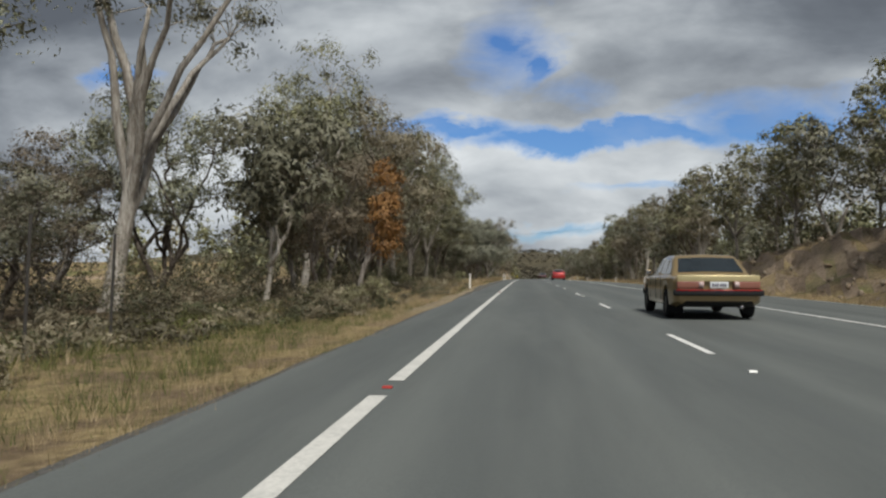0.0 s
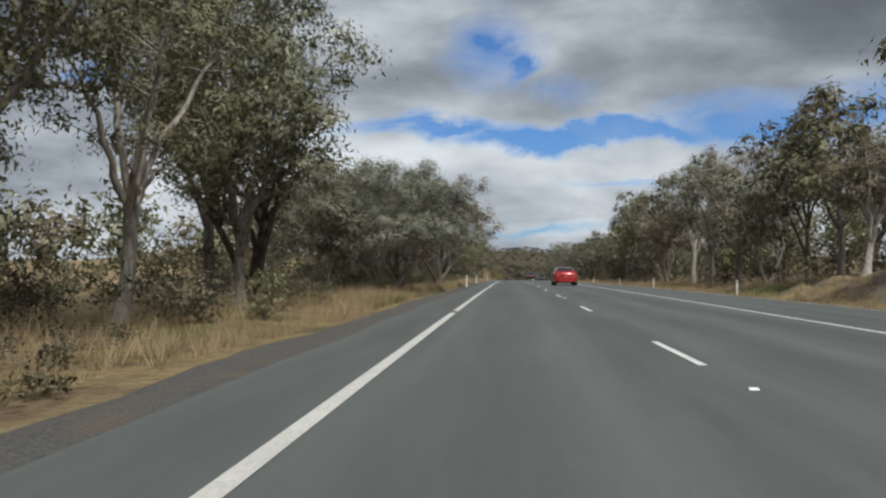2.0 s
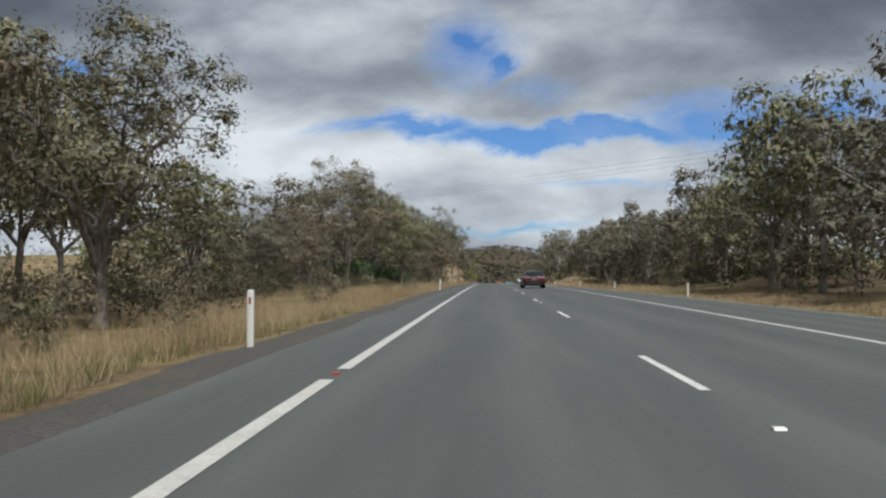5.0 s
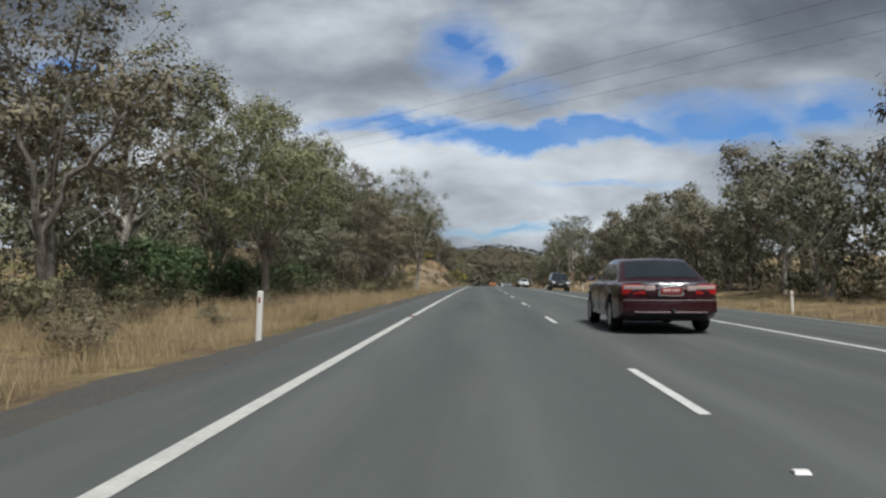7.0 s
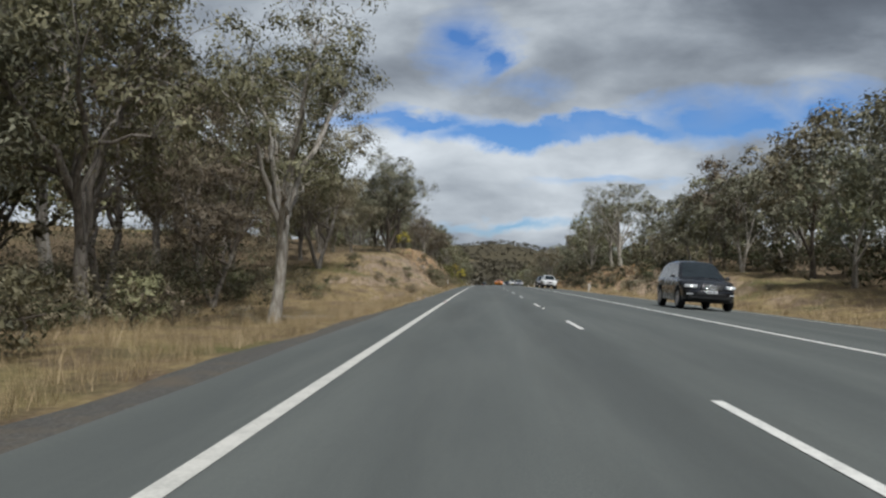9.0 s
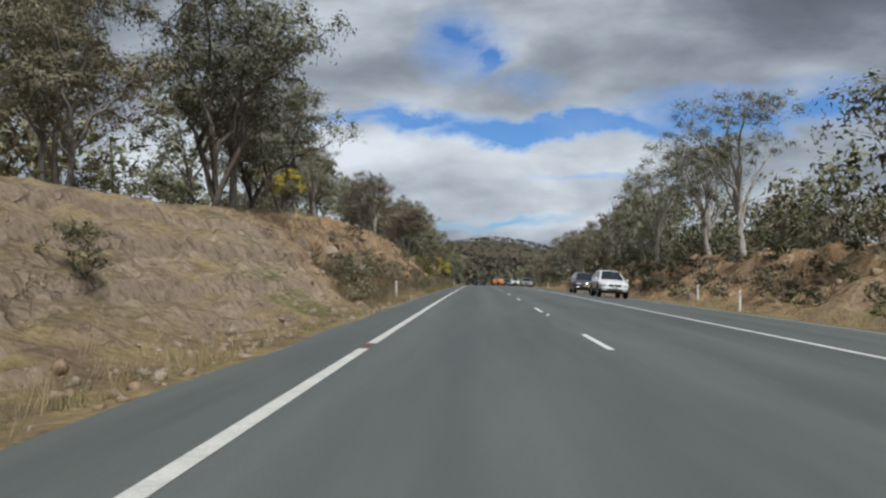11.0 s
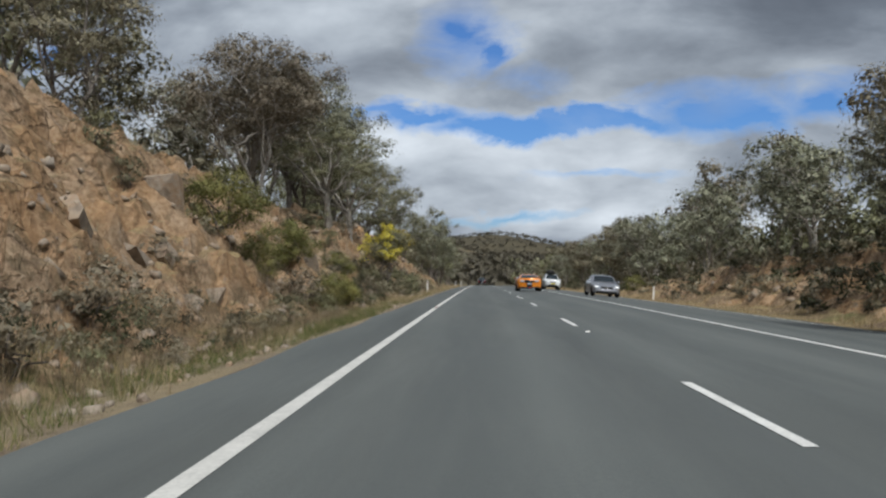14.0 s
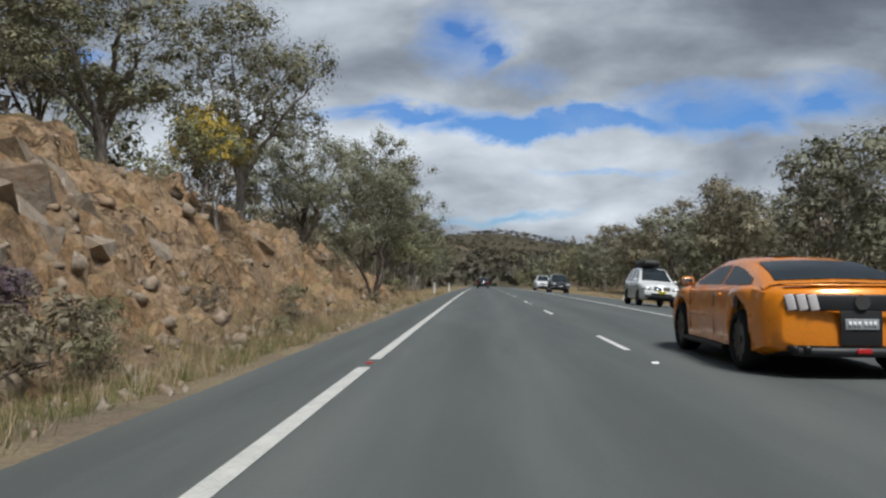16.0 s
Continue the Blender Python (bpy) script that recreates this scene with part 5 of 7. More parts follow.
tufts = verge(1500, 22, 60, lambda s: grass_edge(s) - 0.5, 6.0, 0.14, 0.36, 1.7) + verge(330, -3, 22, grass_edge, 4.5, 0.14, 0.32, 1.9) + verge(260, -3, 17, lambda s: -1.0, 0.6, 0.06, 0.16) + verge(6000, 60, 262, grass_edge, 6.5, 0.28, 0.60) + verge(1300, 262, 480, grass_edge, 2.4, 0.2, 0.5) + verge(700, 388, 430, grass_edge, 2.6, 0.2, 0.45) + verge(700, 262, 290, lambda s: grass_edge(s) - 0.8, 7.0, 0.15, 0.42, 1.0) + verge(2900, 308, 480, lambda s: grass_edge(s) - 0.8, 7.0, 0.15, 0.42, 1.0)
grass("dry_grass", tufts, 24, M_GRASS, "tall straw-coloured dry grass along the verge", 31, 0.0030)
tufts = verge(360, -3, 17, lambda s: -1.0, 0.7, 0.05, 0.15) + verge(1300, -3, 70, lambda s: grass_edge(s) - 0.35, 2.8, 0.10, 0.26, 1.2) + verge(2200, -1, 26, lambda s: grass_edge(s) - 0.4, 6.5, 0.12, 0.36, 0.9) + verge(900, 75, 150, grass_edge, 1.0, 0.15, 0.35) + verge(1100, 262, 480, grass_edge, 1.0, 0.10, 0.26) + verge(1500, 331, 347, grass_edge, 2.2, 0.14, 0.36, 1.1) + verge(1100, 347, 374, grass_edge, 1.9, 0.12, 0.32) + verge(500, 374, 396, grass_edge, 1.5, 0.12, 0.30) + verge(900, 371, 382, grass_edge, 0.9, 0.10, 0.24, 1.0) + verge(1100, 394, 426, grass_edge, 1.6, 0.12, 0.32) 
grass("green_grass", tufts, 17, M_GREEN, "short green grass at the edge of the road", 32, 0.0034)
tufts = verge(560, 308, 333, lambda s: grass_edge(s) - 0.7, 2.4, 0.35, 0.80, 1.0) + verge(1100, 346, 378, lambda s: grass_edge(s) - 0.5, 2.6, 0.25, 0.65, 1.0) + verge(420, 398, 432, lambda s: grass_edge(s) - 0.5, 2.2, 0.25, 0.6, 1.0)
grass("dry_weeds", tufts, 16, M_WEED, "tall brown dry weeds at the foot of the cut bank", 34, 0.0036)
tufts = [(s, right_edge(s) + 6.5 * rng.rand() ** 1.3, rng.uniform(0.2, 0.5), rng.uniform(0.08, 0.2)) for s in rng.uniform(15, 480, 4200)]
grass("dry_grass", tufts, 12, M_GRASS, "straw-coloured dry grass across the road", 33, 0.009)


# ================= rocks on the cut banks =================


def rock_mesh(seed):
    rnd = random.Random(seed)
    bm = bmesh.new()
    sx, sy, sz = rnd.uniform(0.8, 1.3), rnd.uniform(0.8, 1.4), rnd.uniform(0.6, 0.95)
    for _ in range(9):
        v = Vector((rnd.gauss(0, 1), rnd.gauss(0, 1), rnd.gauss(0, 1))).normalized()
        v = Vector([math.copysign(abs(c) ** 0.38, c) for c in v])
        bm.verts.new((v.x * 0.5 * sx, v.y * 0.5 * sy, v.z * 0.5 * sz))
    hull = bmesh.ops.convex_hull(bm, input=bm.verts[:])
    bmesh.ops.delete(bm, geom=[g for g in hull["geom_interior"] if isinstance(g, bmesh.types.BMVert)], context="VERTS")
    bmesh.ops.bevel(bm, geom=bm.edges[:], offset=0.005, segments=1, affect="EDGES")
    return bm_mesh("rock", bm, M_ROCK)


ROCKS = [rock_mesh(200 + k) for k in range(9)]
rnd = random.Random(9)
for k in range(116):
    if k < 56:
        s = rnd.choice([rnd.uniform(312, 345), rnd.uniform(345, 400), rnd.uniform(370, 450)])
        x = rnd.uniform(-7.2, -2.7)
        big = rnd.uniform(0.35, 0.8) * (0.55 if x > -3.4 else 1.0)
        label = "angular tan granite rock set in the cut bank"
    elif k < 96:
        s = rnd.choice([rnd.uniform(290, 400), rnd.uniform(15, 80)])
        x = float(steps(s, RIGHT_EDGE)) + rnd.uniform(3.6, 8.0)
        big = rnd.uniform(0.5, 1.5)
        label = "weathered brown rock in the bank across the road"
    else:
        s, x = rnd.uniform(372, 440), rnd.uniform(-2.2, -1.75)
        big = rnd.uniform(0.15, 0.4)
        label = "pale loose stone beside the sealed edge"
    ob = tagged(new("rock", rnd.choice(ROCKS)), label, "rock", "rocks on the banks")
    ob.matrix_basis = pose(x + (0.27 * big if x > 0 else -0.27 * big if x < -2.4 else 0.0), s, float(land(s, x)) - 0.34 * big, rnd.uniform(-35, 35), rnd.uniform(-35, 35), rnd.uniform(0, 360)) @ Matrix.Diagonal((big, big * rnd.uniform(1.0, 1.8), big * rnd.uniform(0.45, 0.8), 1))


for k in range(9):
    s, x, big = rnd.uniform(306, 313), rnd.uniform(-2.5, -1.9), rnd.uniform(0.12, 0.26)
    ob = tagged(new("rock", rnd.choice(ROCKS)), "pale loose stone beside the sealed edge", "rock", "rocks on the banks")
    ob.matrix_basis = pose(x, s, float(land(s, x)) - 0.1 * big, rnd.uniform(-35, 35), rnd.uniform(-35, 35), rnd.uniform(0, 360)) @ Matrix.Diagonal((big, big * 1.2, big * 0.8, 1))


# the larger slabs and boulders, by s, x, length, height factor
BOULDERS = [(426, -4.0, 1.5, 0.9), (412, -4.5, 1.5, 0.95), (410.3, -4.9, 1.0, 1.0), (414.5, -4.2, 1.2, 0.9), (417, -3.9, 0.9, 0.8), (405, -3.9, 0.8, 0.7), (317.5, -4.6, 1.9, 0.6), (313, -4.2, 1.6, 0.7), (315, -5.3, 1.4, 0.6),
            (320, -4.4, 1.3, 0.6), (362, -7.3, 1.4, 0.8), (365, -7.4, 1.7, 0.8), (367.2, -7.0, 1.3, 0.8), (360, -5.5, 1.3, 1.0), (356, -5.0, 1.0, 0.9), (371, -5.6, 1.2, 1.0), (377, -4.9, 1.1, 0.9), (384, -4.6, 1.2, 0.8), (374.6, -6.2, 1.4, 1.2), (377.2, -4.0, 1.0, 0.8), (378.6, -4.2, 0.9, 0.8), (380.2, -4.0, 0.8, 0.9), (382.6, -3.9, 0.9, 0.8)]
for s, x, big, tall in BOULDERS:
    ob = tagged(new("boulder", rnd.choice(ROCKS)), "large pale granite boulder bedded in the cut bank", "boulder", "boulders in the bank")
    ob.matrix_basis = pose(x - 0.22 * big, s, float(land(s, x)) - 0.2 * big, rnd.uniform(-15, 15), rnd.uniform(15, 40), rnd.uniform(60, 120)) @ Matrix.Diagonal((big * 1.25, big * 0.9, big * tall, 1))


# rock ribs that stand out of the cut in leaning slabs: s, x, how many
for s0, x0, n in ((411.5, -4.4, 9), (415.5, -5.2, 10), (419.0, -4.6, 9), (422.5, -5.6, 7), (409.0, -5.8, 7), (402.0, -5.4, 6), (364.5, -6.6, 9), (359.0, -5.0, 8), (370.5, -5.2, 8), (376.5, -4.6, 6),
                  (313.5, -4.6, 8), (318.5, -5.0, 8), (323.0, -4.6, 6), (344.0, -5.0, 6)):
    for k in range(n):
        s, x, big = s0 + rnd.gauss(0, 1.1), x0 + rnd.gauss(0, 0.55), rnd.uniform(0.6, 1.35)
        ob = tagged(new("boulder", rnd.choice(ROCKS)), "fractured grey and tan rock slab in the cut bank", "boulder", "boulders in the bank")
        ob.matrix_basis = pose(x - 0.25 * big, s, float(land(s, x)) - 0.10 * big, rnd.uniform(-25, 5), rnd.uniform(20, 45), rnd.uniform(70, 115)) @ Matrix.Diagonal((big * 1.5, big * 0.75, big * rnd.uniform(0.6, 1.0), 1))


def rubble(name, spots, label, seed):
    """One object of small angular stones; spots: s, x, size."""
    rng = np.random.RandomState(seed)
    t = np.asarray(spots, float)
    n = len(t)
    box = np.array([(a, b, c) for a in (-1, 1) for b in (-1, 1) for c in (-1, 1)], float)
    v = box[None] * rng.uniform(0.55, 1.25, (n, 8, 3)) * 0.5
    q = rng.normal(0, 1, (n, 4))
    q /= np.linalg.norm(q, axis=1)[:, None]
    w, i, j, k = q.T
    rot = np.stack([np.stack([1 - 2 * (j * j + k * k), 2 * (i * j - k * w), 2 * (i * k + j * w)], -1),
                    np.stack([2 * (i * j + k * w), 1 - 2 * (i * i + k * k), 2 * (j * k - i * w)], -1),
                    np.stack([2 * (i * k - j * w), 2 * (j * k + i * w), 1 - 2 * (i * i + j * j)], -1)], 1)
    v = np.einsum("nab,nvb->nva", rot, v * np.array([1.3, 0.9, 0.7])) * t[:, 2][:, None, None]
    v[:, :, 0] += t[:, 1][:, None]
    v[:, :, 1] += t[:, 0][:, None]
    v[:, :, 2] += (land(t[:, 0], t[:, 1]) + 0.02 * t[:, 2])[:, None]
    f = np.array([(0, 1, 3, 2), (4, 6, 7, 5), (0, 4, 5, 1), (2, 3, 7, 6), (0, 2, 6, 4), (1, 5, 7, 3)])
    faces = (np.arange(n)[:, None, None] * 8 + f[None]).reshape(-1, 4)
    return tagged(part(name, mesh_fast(name, v.reshape(-1, 3), faces, M_ROCK)), label, "rubble", kind="stuff")


rng = np.random.RandomState(44)
spots = [(s, rng.uniform(-7.3, -2.3), 0.06 + 0.22 * rng.rand() ** 2.4) for s in np.concatenate([rng.uniform(300, 345, 250), rng.uniform(345, 450, 1100)])]
spots += [(s, rng.uniform(-3.2, -1.5), 0.04 + 0.12 * rng.rand() ** 2) for s in rng.uniform(262, 470, 1500)]
spots += [(rng.normal(353.5, 2.2), rng.normal(-4.1, 0.6), rng.uniform(0.07, 0.22)) for _ in range(80)]
spots += [(rng.uniform(398, 424), rng.uniform(-6.6, -3.2), rng.uniform(0.07, 0.20)) for _ in range(140)]
rubble("rubble", spots, "broken tan stone scattered over the cut bank", 7)
spots = [(s, steps(s, RIGHT_EDGE) + rng.uniform(3.5, 8.5), 0.08 + 0.3 * rng.rand() ** 2.2) for s in np.concatenate([rng.uniform(-20, 80, 350), rng.uniform(295, 405, 400)])]
rubble("rubble", spots, "broken brown stone on the bank across the road", 8)

# ================= vehicles =================


def car_paint(name, color, metal=0.35, rough=0.32):
    def build(g, b, pos):
        obj = g.node("ShaderNodeTexCoord").outputs["Object"]
        dust = g.noise(obj, 2.5, 5.0, 0.6)
        c = g.mix(g.ramp(dust, [(0.5, 0.0), (0.8, 0.16)]), color, (0.22, 0.19, 0.15))
        g.put(c, b.inputs["Base Color"])
        g.put(g.math("MULTIPLY_ADD", dust, 0.2, rough - 0.08), b.inputs["Roughness"])
    return material(name, build, rough, metal=metal, coat=0.6)


M_GLASS_DARK = material("tinted_glass", plain((0.020, 0.026, 0.030), 0.5, 2.2), 0.04, spec=0.36)
M_TYRE = material("tyre_rubber", plain((0.016, 0.016, 0.017), 0.3, 20.0), 0.85, spec=0.3)
M_ALLOY = material("alloy", plain((0.55, 0.55, 0.56), 0.1, 10.0), 0.35, metal=0.9)
M_BLACK_ALLOY = material("black_alloy", plain((0.015, 0.015, 0.016), 0.1, 10.0), 0.35, metal=0.4)
M_CHROME = material("chrome", plain((0.62, 0.62, 0.63), 0.05, 6.0), 0.18, metal=1.0)
M_TAIL = material("tail_lamp", plain((0.42, 0.014, 0.014), 0.15, 12.0), 0.18, spec=0.6)
M_TAIL_CLEAR = material("tail_lamp_clear", plain((0.48, 0.36, 0.34), 0.1, 14.0), 0.2, spec=0.6)
M_TAIL_WORN = material("worn_lamp", plain((0.26, 0.11, 0.08), 0.2, 12.0), 0.35)
M_LAMP = material("head_lamp", plain((0.72, 0.74, 0.76), 0.12, 15.0), 0.12, spec=0.8)
M_PLATE = material("plate_white", plain((0.68, 0.69, 0.70), 0.06, 20.0), 0.5)
M_PLATE_RED = material("plate_red", plain((0.24, 0.03, 0.028), 0.1, 20.0), 0.5)
M_PLATE_YELLOW = material("plate_yellow", plain((0.68, 0.58, 0.03), 0.06, 20.0), 0.5)
M_PLATE_MARK = material("plate_mark", plain((0.05, 0.05, 0.09), 0.1), 0.6)
M_PLATE_MARK_PALE = material("plate_mark_pale", plain((0.60, 0.42, 0.40), 0.1), 0.6)
M_LAMP_PALE = material("pale_tail_lamp", plain((0.60, 0.56, 0.56), 0.1, 14.0), 0.2, spec=0.6)
M_RUB_HIGHLIGHT = material("rub_strip_highlight", plain((0.20, 0.14, 0.14), 0.1, 10.0), 0.4)
M_PLATE_GREY = material("plate_grey", plain((0.30, 0.31, 0.32), 0.08, 20.0), 0.4)
M_UNDER = material("underbody", plain((0.010, 0.010, 0.010), 0.2), 0.9)


def glowing_lamp():
    m = bpy.data.materials.new("lit_head_lamp")
    m.use_nodes = True
    b = m.node_tree.nodes["Principled BSDF"]
    b.inputs["Base Color"].default_value = (0.8, 0.8, 0.8, 1)
    b.inputs["Emission Color"].default_value = (1.0, 0.97, 0.92, 1)
    b.inputs["Emission Strength"].default_value = 1.6
    return m


M_LIT = glowing_lamp()


BOWS = {}


def bowed(rig_name, x, y):
    """How far the rounded nose and tail of a vehicle curve back at x, y."""
    if rig_name not in BOWS:
        return y
    half, half_w, rear, front = BOWS[rig_name]
    q = min(1.0, abs(x) / half_w)
    if y < 0:
        return y + rear * q ** 2.6 * max(0.0, min(1.0, (-half + 1.0 - y) / 1.0))
    return y - front * q ** 2.4 * max(0.0, min(1.0, (y - half + 1.0) / 1.0))


def block(name, centre, size, mat, parent, bevel=0.012, label="", turn=(0, 0, 0)):
    bm = bmesh.new()
    bmesh.ops.create_cube(bm, size=1, matrix=pose(*centre, *turn) @ Matrix.Diagonal((*size, 1)))
    if bevel:
        bmesh.ops.bevel(bm, geom=bm.edges[:], offset=min(bevel, min(size) * 0.4), segments=2, affect="EDGES", profile=0.6)
    root = parent
    while root.parent:
        root = root.parent
    if root.name in BOWS and abs(centre[1]) > 1.3 and (size[0] > 0.12 or abs(centre[0]) > 0.3):
        across = [e for e in bm.edges if abs(e.verts[0].co.x - e.verts[1].co.x) > 0.12]
        if across:
            bmesh.ops.subdivide_edges(bm, edges=across, cuts=max(2, int(size[0] / 0.1)), use_grid_fill=True)
        for v in bm.verts:
            v.co.y = bowed(root.name, v.co.x, v.co.y)
    return part(name, bm_mesh(name, bm, mat, True), parent, label)


def lathe(profile, n=28):
    """A ring of (x, radius) pairs turned round the x axis."""
    verts, faces = [], []
    m = len(profile)
    for k in range(n):
        a = 2 * math.pi * k / n
        verts += [(x, r * math.cos(a), r * math.sin(a)) for x, r in profile]
    for k in range(n):
        for i in range(m - 1):
            a, b = k * m + i, ((k + 1) % n) * m + i
            faces.append((a, b, b + 1, a + 1))
    return verts, faces


def wheel(parent, x, y, r, width, rim_mat, spokes, side, rim_k=0.68):
    w = width / 2
    v, f = lathe([(-w, r * rim_k), (-w, r * 0.9), (-w * 0.75, r * 0.985), (-w * 0.3, r), (w * 0.3, r), (w * 0.75, r * 0.985), (w, r * 0.9), (w, r * rim_k), (w * 0.4, r * (rim_k - 0.04)), (-w * 0.4, r * (rim_k - 0.04)), (-w, r * rim_k)])
    me = mesh_of("wheel", v, f, M_TYRE, smooth=True)
    tyre = part("wheel", me, parent, "black rubber tyre")
    tyre.location = (x, y, r)
    rr = r * rim_k
    v, f = lathe([(-w * 0.5, rr * 0.98), (w * 0.86, rr), (w * 0.92, rr * 0.94), (w * 0.55, rr * 0.88), (w * 0.15, rr * 0.85), (w * 0.1, 0.02)])
    dark = len(f)
    for k in range(spokes):
        a = 2 * math.pi * (k + 0.25) / spokes
        ca, sa = math.cos(a), math.sin(a)
        base = len(v)
        for rad, half, out in ((rr * 0.10, 0.05 * rr / 0.22, w * 0.72), (rr * 0.93, 0.034 * rr / 0.22, w * 0.84)):
            for d in (-1, 1):
                for o in (out, out - 0.03):
                    v.append((o, rad * ca - d * half * sa, rad * sa + d * half * ca))
        b = base
        f += [(b, b + 2, b + 6, b + 4), (b, b + 4, b + 5, b + 1), (b + 2, b + 3, b + 7, b + 6)]
    hub, hubf = lathe([(w * 0.5, rr * 0.20), (w * 0.80, rr * 0.18), (w * 0.82, 0.004)], 12)
    base = len(v)
    v += hub
    f += [tuple(i + base for i in q) for q in hubf]
    v = [(q[0] * side, q[1], q[2]) for q in v]
    index = [1 if i < dark and (i % 5) >= 3 else 0 for i in range(len(f))]
    part("rim", mesh_of("rim", v, f, [rim_mat, M_UNDER], index), tyre, "spoked wheel rim")
    return tyre


def car(label, paint, length, width, height, wheelbase, axle_back, r, sill, top, plan, cabin, belt, roof_k=0.72, rim=None, spokes=5, tyre_w=0.21, pillars=(0.0,), lower=None, wheel_rim=0.68, bow=(0.20, 0.30)):
    """A vehicle that faces +y, its middle over the origin. top: body height along y; plan: width factor along y;
    cabin: roofline along y; belt: waist height; pillars: y of the posts between side panes. Returns the Empty and its shape functions."""
    rig = tagged(new("car"), label, "car", "cars on the road")
    half = length / 2
    BOWS[rig.name] = (half, width / 2, *bow)
    rear_axle = -half + axle_back
    axles = (rear_axle, rear_axle + wheelbase)
    arch = r + 0.055

    def top_z(y):
        return float(np.interp(y, [a for a, _ in top], [b for _, b in top]))

    def wide(y):
        return width / 2 * float(np.interp(y, [a for a, _ in plan], [b for _, b in plan]))

    ys = set(np.round(np.linspace(-half, half, 60), 4).tolist())
    for k in (0.004, 0.012, 0.025, 0.045, 0.07, 0.11, 0.16, 0.22):
        ys.update((round(-half + k, 4), round(half - k, 4)))
    for ax in axles:
        for k in range(-8, 9):
            ys.add(round(ax + arch * math.sin(math.pi / 2 * k / 8), 4))
        ys.update((round(ax - arch - 0.012, 4), round(ax + arch + 0.012, 4)))
    ys = sorted(y for y in ys if -half <= y <= half)
    verts, faces, index = [], [], []
    cols = 15
    for y in ys:
        zb = sill + 0.10 * max(0.0, (abs(y) - half + 0.5) / 0.5)
        for ax in axles:
            if abs(y - ax) < arch + 1e-4:
                zb = max(zb, r + math.sqrt(max(0.0, arch ** 2 - (y - ax) ** 2)))
        zt, w = top_z(y), wide(y)
        # nose and tail faces roll over at their edges
        roll = max(0.0, 1 - (half - abs(y)) / 0.11)
        roll = 1 - math.sqrt(max(0.0, 1 - roll * roll))
        zt -= 0.05 * roll
        zb += 0.05 * roll
        turn_in = max(0.0, 1 - (half - abs(y)) / 0.30)
        w -= 0.085 * (1 - math.sqrt(max(0.0, 1 - turn_in * turn_in)))
        h = zt - zb
        prof = [(0, zb), (w * 0.84, zb), (w * 0.975, zb + min(0.05, h * 0.2)), (w * 0.995, zb + 0.34 * h), (w, zb + 0.58 * h), (w * 0.985, zb + 0.78 * h), (w * 0.95, zt - min(0.06, h * 0.12)), (w * 0.84, zt - 0.005), ]
        prof = prof[:1] + [(w * 0.45, zb)] + prof[1:] + [(w * 0.45, zt + 0.012)]
        ring = [(x, y, z) for x, z in prof] + [(0, y, zt + 0.018)] + [(-x, y, z) for x, z in prof[:0:-1]]
        ring = [(x, bowed(rig.name, x, y), z) for x, y, z in ring]
        verts += ring
        cols = len(ring)
    n = len(ys)
    for i in range(n - 1):
        for j in range(cols):
            a, b = i * cols + j, i * cols + (j + 1) % cols
            faces.append((a, a + cols, b + cols, b))
            index.append(1 if j in (0, 1, cols - 1, cols - 2) else 2 if lower and j in (2, 3, cols - 3, cols - 4) else 0)
    faces.append(tuple(range(cols)))
    faces.append(tuple(range((n - 1) * cols, n * cols))[::-1])
    index += [0, 0]
    me = mesh_of("body", verts, faces, [paint, M_UNDER, lower or paint], index, True)
    me.set_sharp_from_angle(angle=radians(38))
    part("body", me, rig)
    # cabin shell
    y0, y1 = cabin[0][0], cabin[-1][0]

    def roof_z(y):
        return float(np.interp(y, [a for a, _ in cabin], [b for _, b in cabin]))

    wb, wr = width / 2 * 0.885, width / 2 * roof_k

    def half_w(z):
        return wb - (wb - wr) * max(0.0, (z - belt)) / (height - belt)

    cy = np.linspace(y0, y1, 40)
    verts, faces = [], []
    for y in cy:
        h = roof_z(y)
        zb = min(belt, top_z(y)) - 0.05
        w1 = half_w(h)
        half_ring = [(half_w(belt) + 0.004, zb), (half_w(h - 0.05) + 0.0, max(zb, h - 0.055)), (w1 - 0.035, max(zb, h - 0.012)), (w1 - 0.14, h + 0.008), (0, h + 0.028)]
        verts += [(x, y, z) for x, z in half_ring] + [(-x, y, z) for x, z in half_ring[-2::-1]]
    c = 9
    for i in range(len(cy) - 1):
        for j in range(c - 1):
            a = i * c + j
            faces.append((a, a + c, a + c + 1, a + 1))
    me = mesh_of("roof", verts, faces, paint, smooth=True)
    me.set_sharp_from_angle(angle=radians(40))
    part("roof", me, rig)

    def crown(x, y):
        h, w1 = roof_z(y), half_w(roof_z(y))
        return h + 0.028 - 0.020 * min(1.0, abs(x) / max(0.05, w1 - 0.14)) ** 2

    def pane(name, ya, yb, k=0.86):
        yy = np.linspace(ya, yb, 8)
        v, f = [], []
        for y in yy:
            w1 = half_w(roof_z(y)) * k
            for q in np.linspace(-1, 1, 9):
                v.append((q * w1, y, crown(q * w1, y) + 0.007))
        for i in range(7):
            for j in range(8):
                a = i * 9 + j
                f.append((a, a + 1, a + 10, a + 9))
        part(name, mesh_of(name, v, f, M_GLASS_DARK, smooth=True), rig, "dark tinted glass pane")

    roof_start = next(a for a, b in cabin if b >= height - 0.06)
    roof_end = [a for a, b in cabin if b >= height - 0.06][-1]
    pane("rear_window", y0 + 0.10 * (roof_start - y0), roof_start - 0.06)
    pane("windscreen", roof_end + 0.08, y1 - 0.06 * (y1 - roof_end))
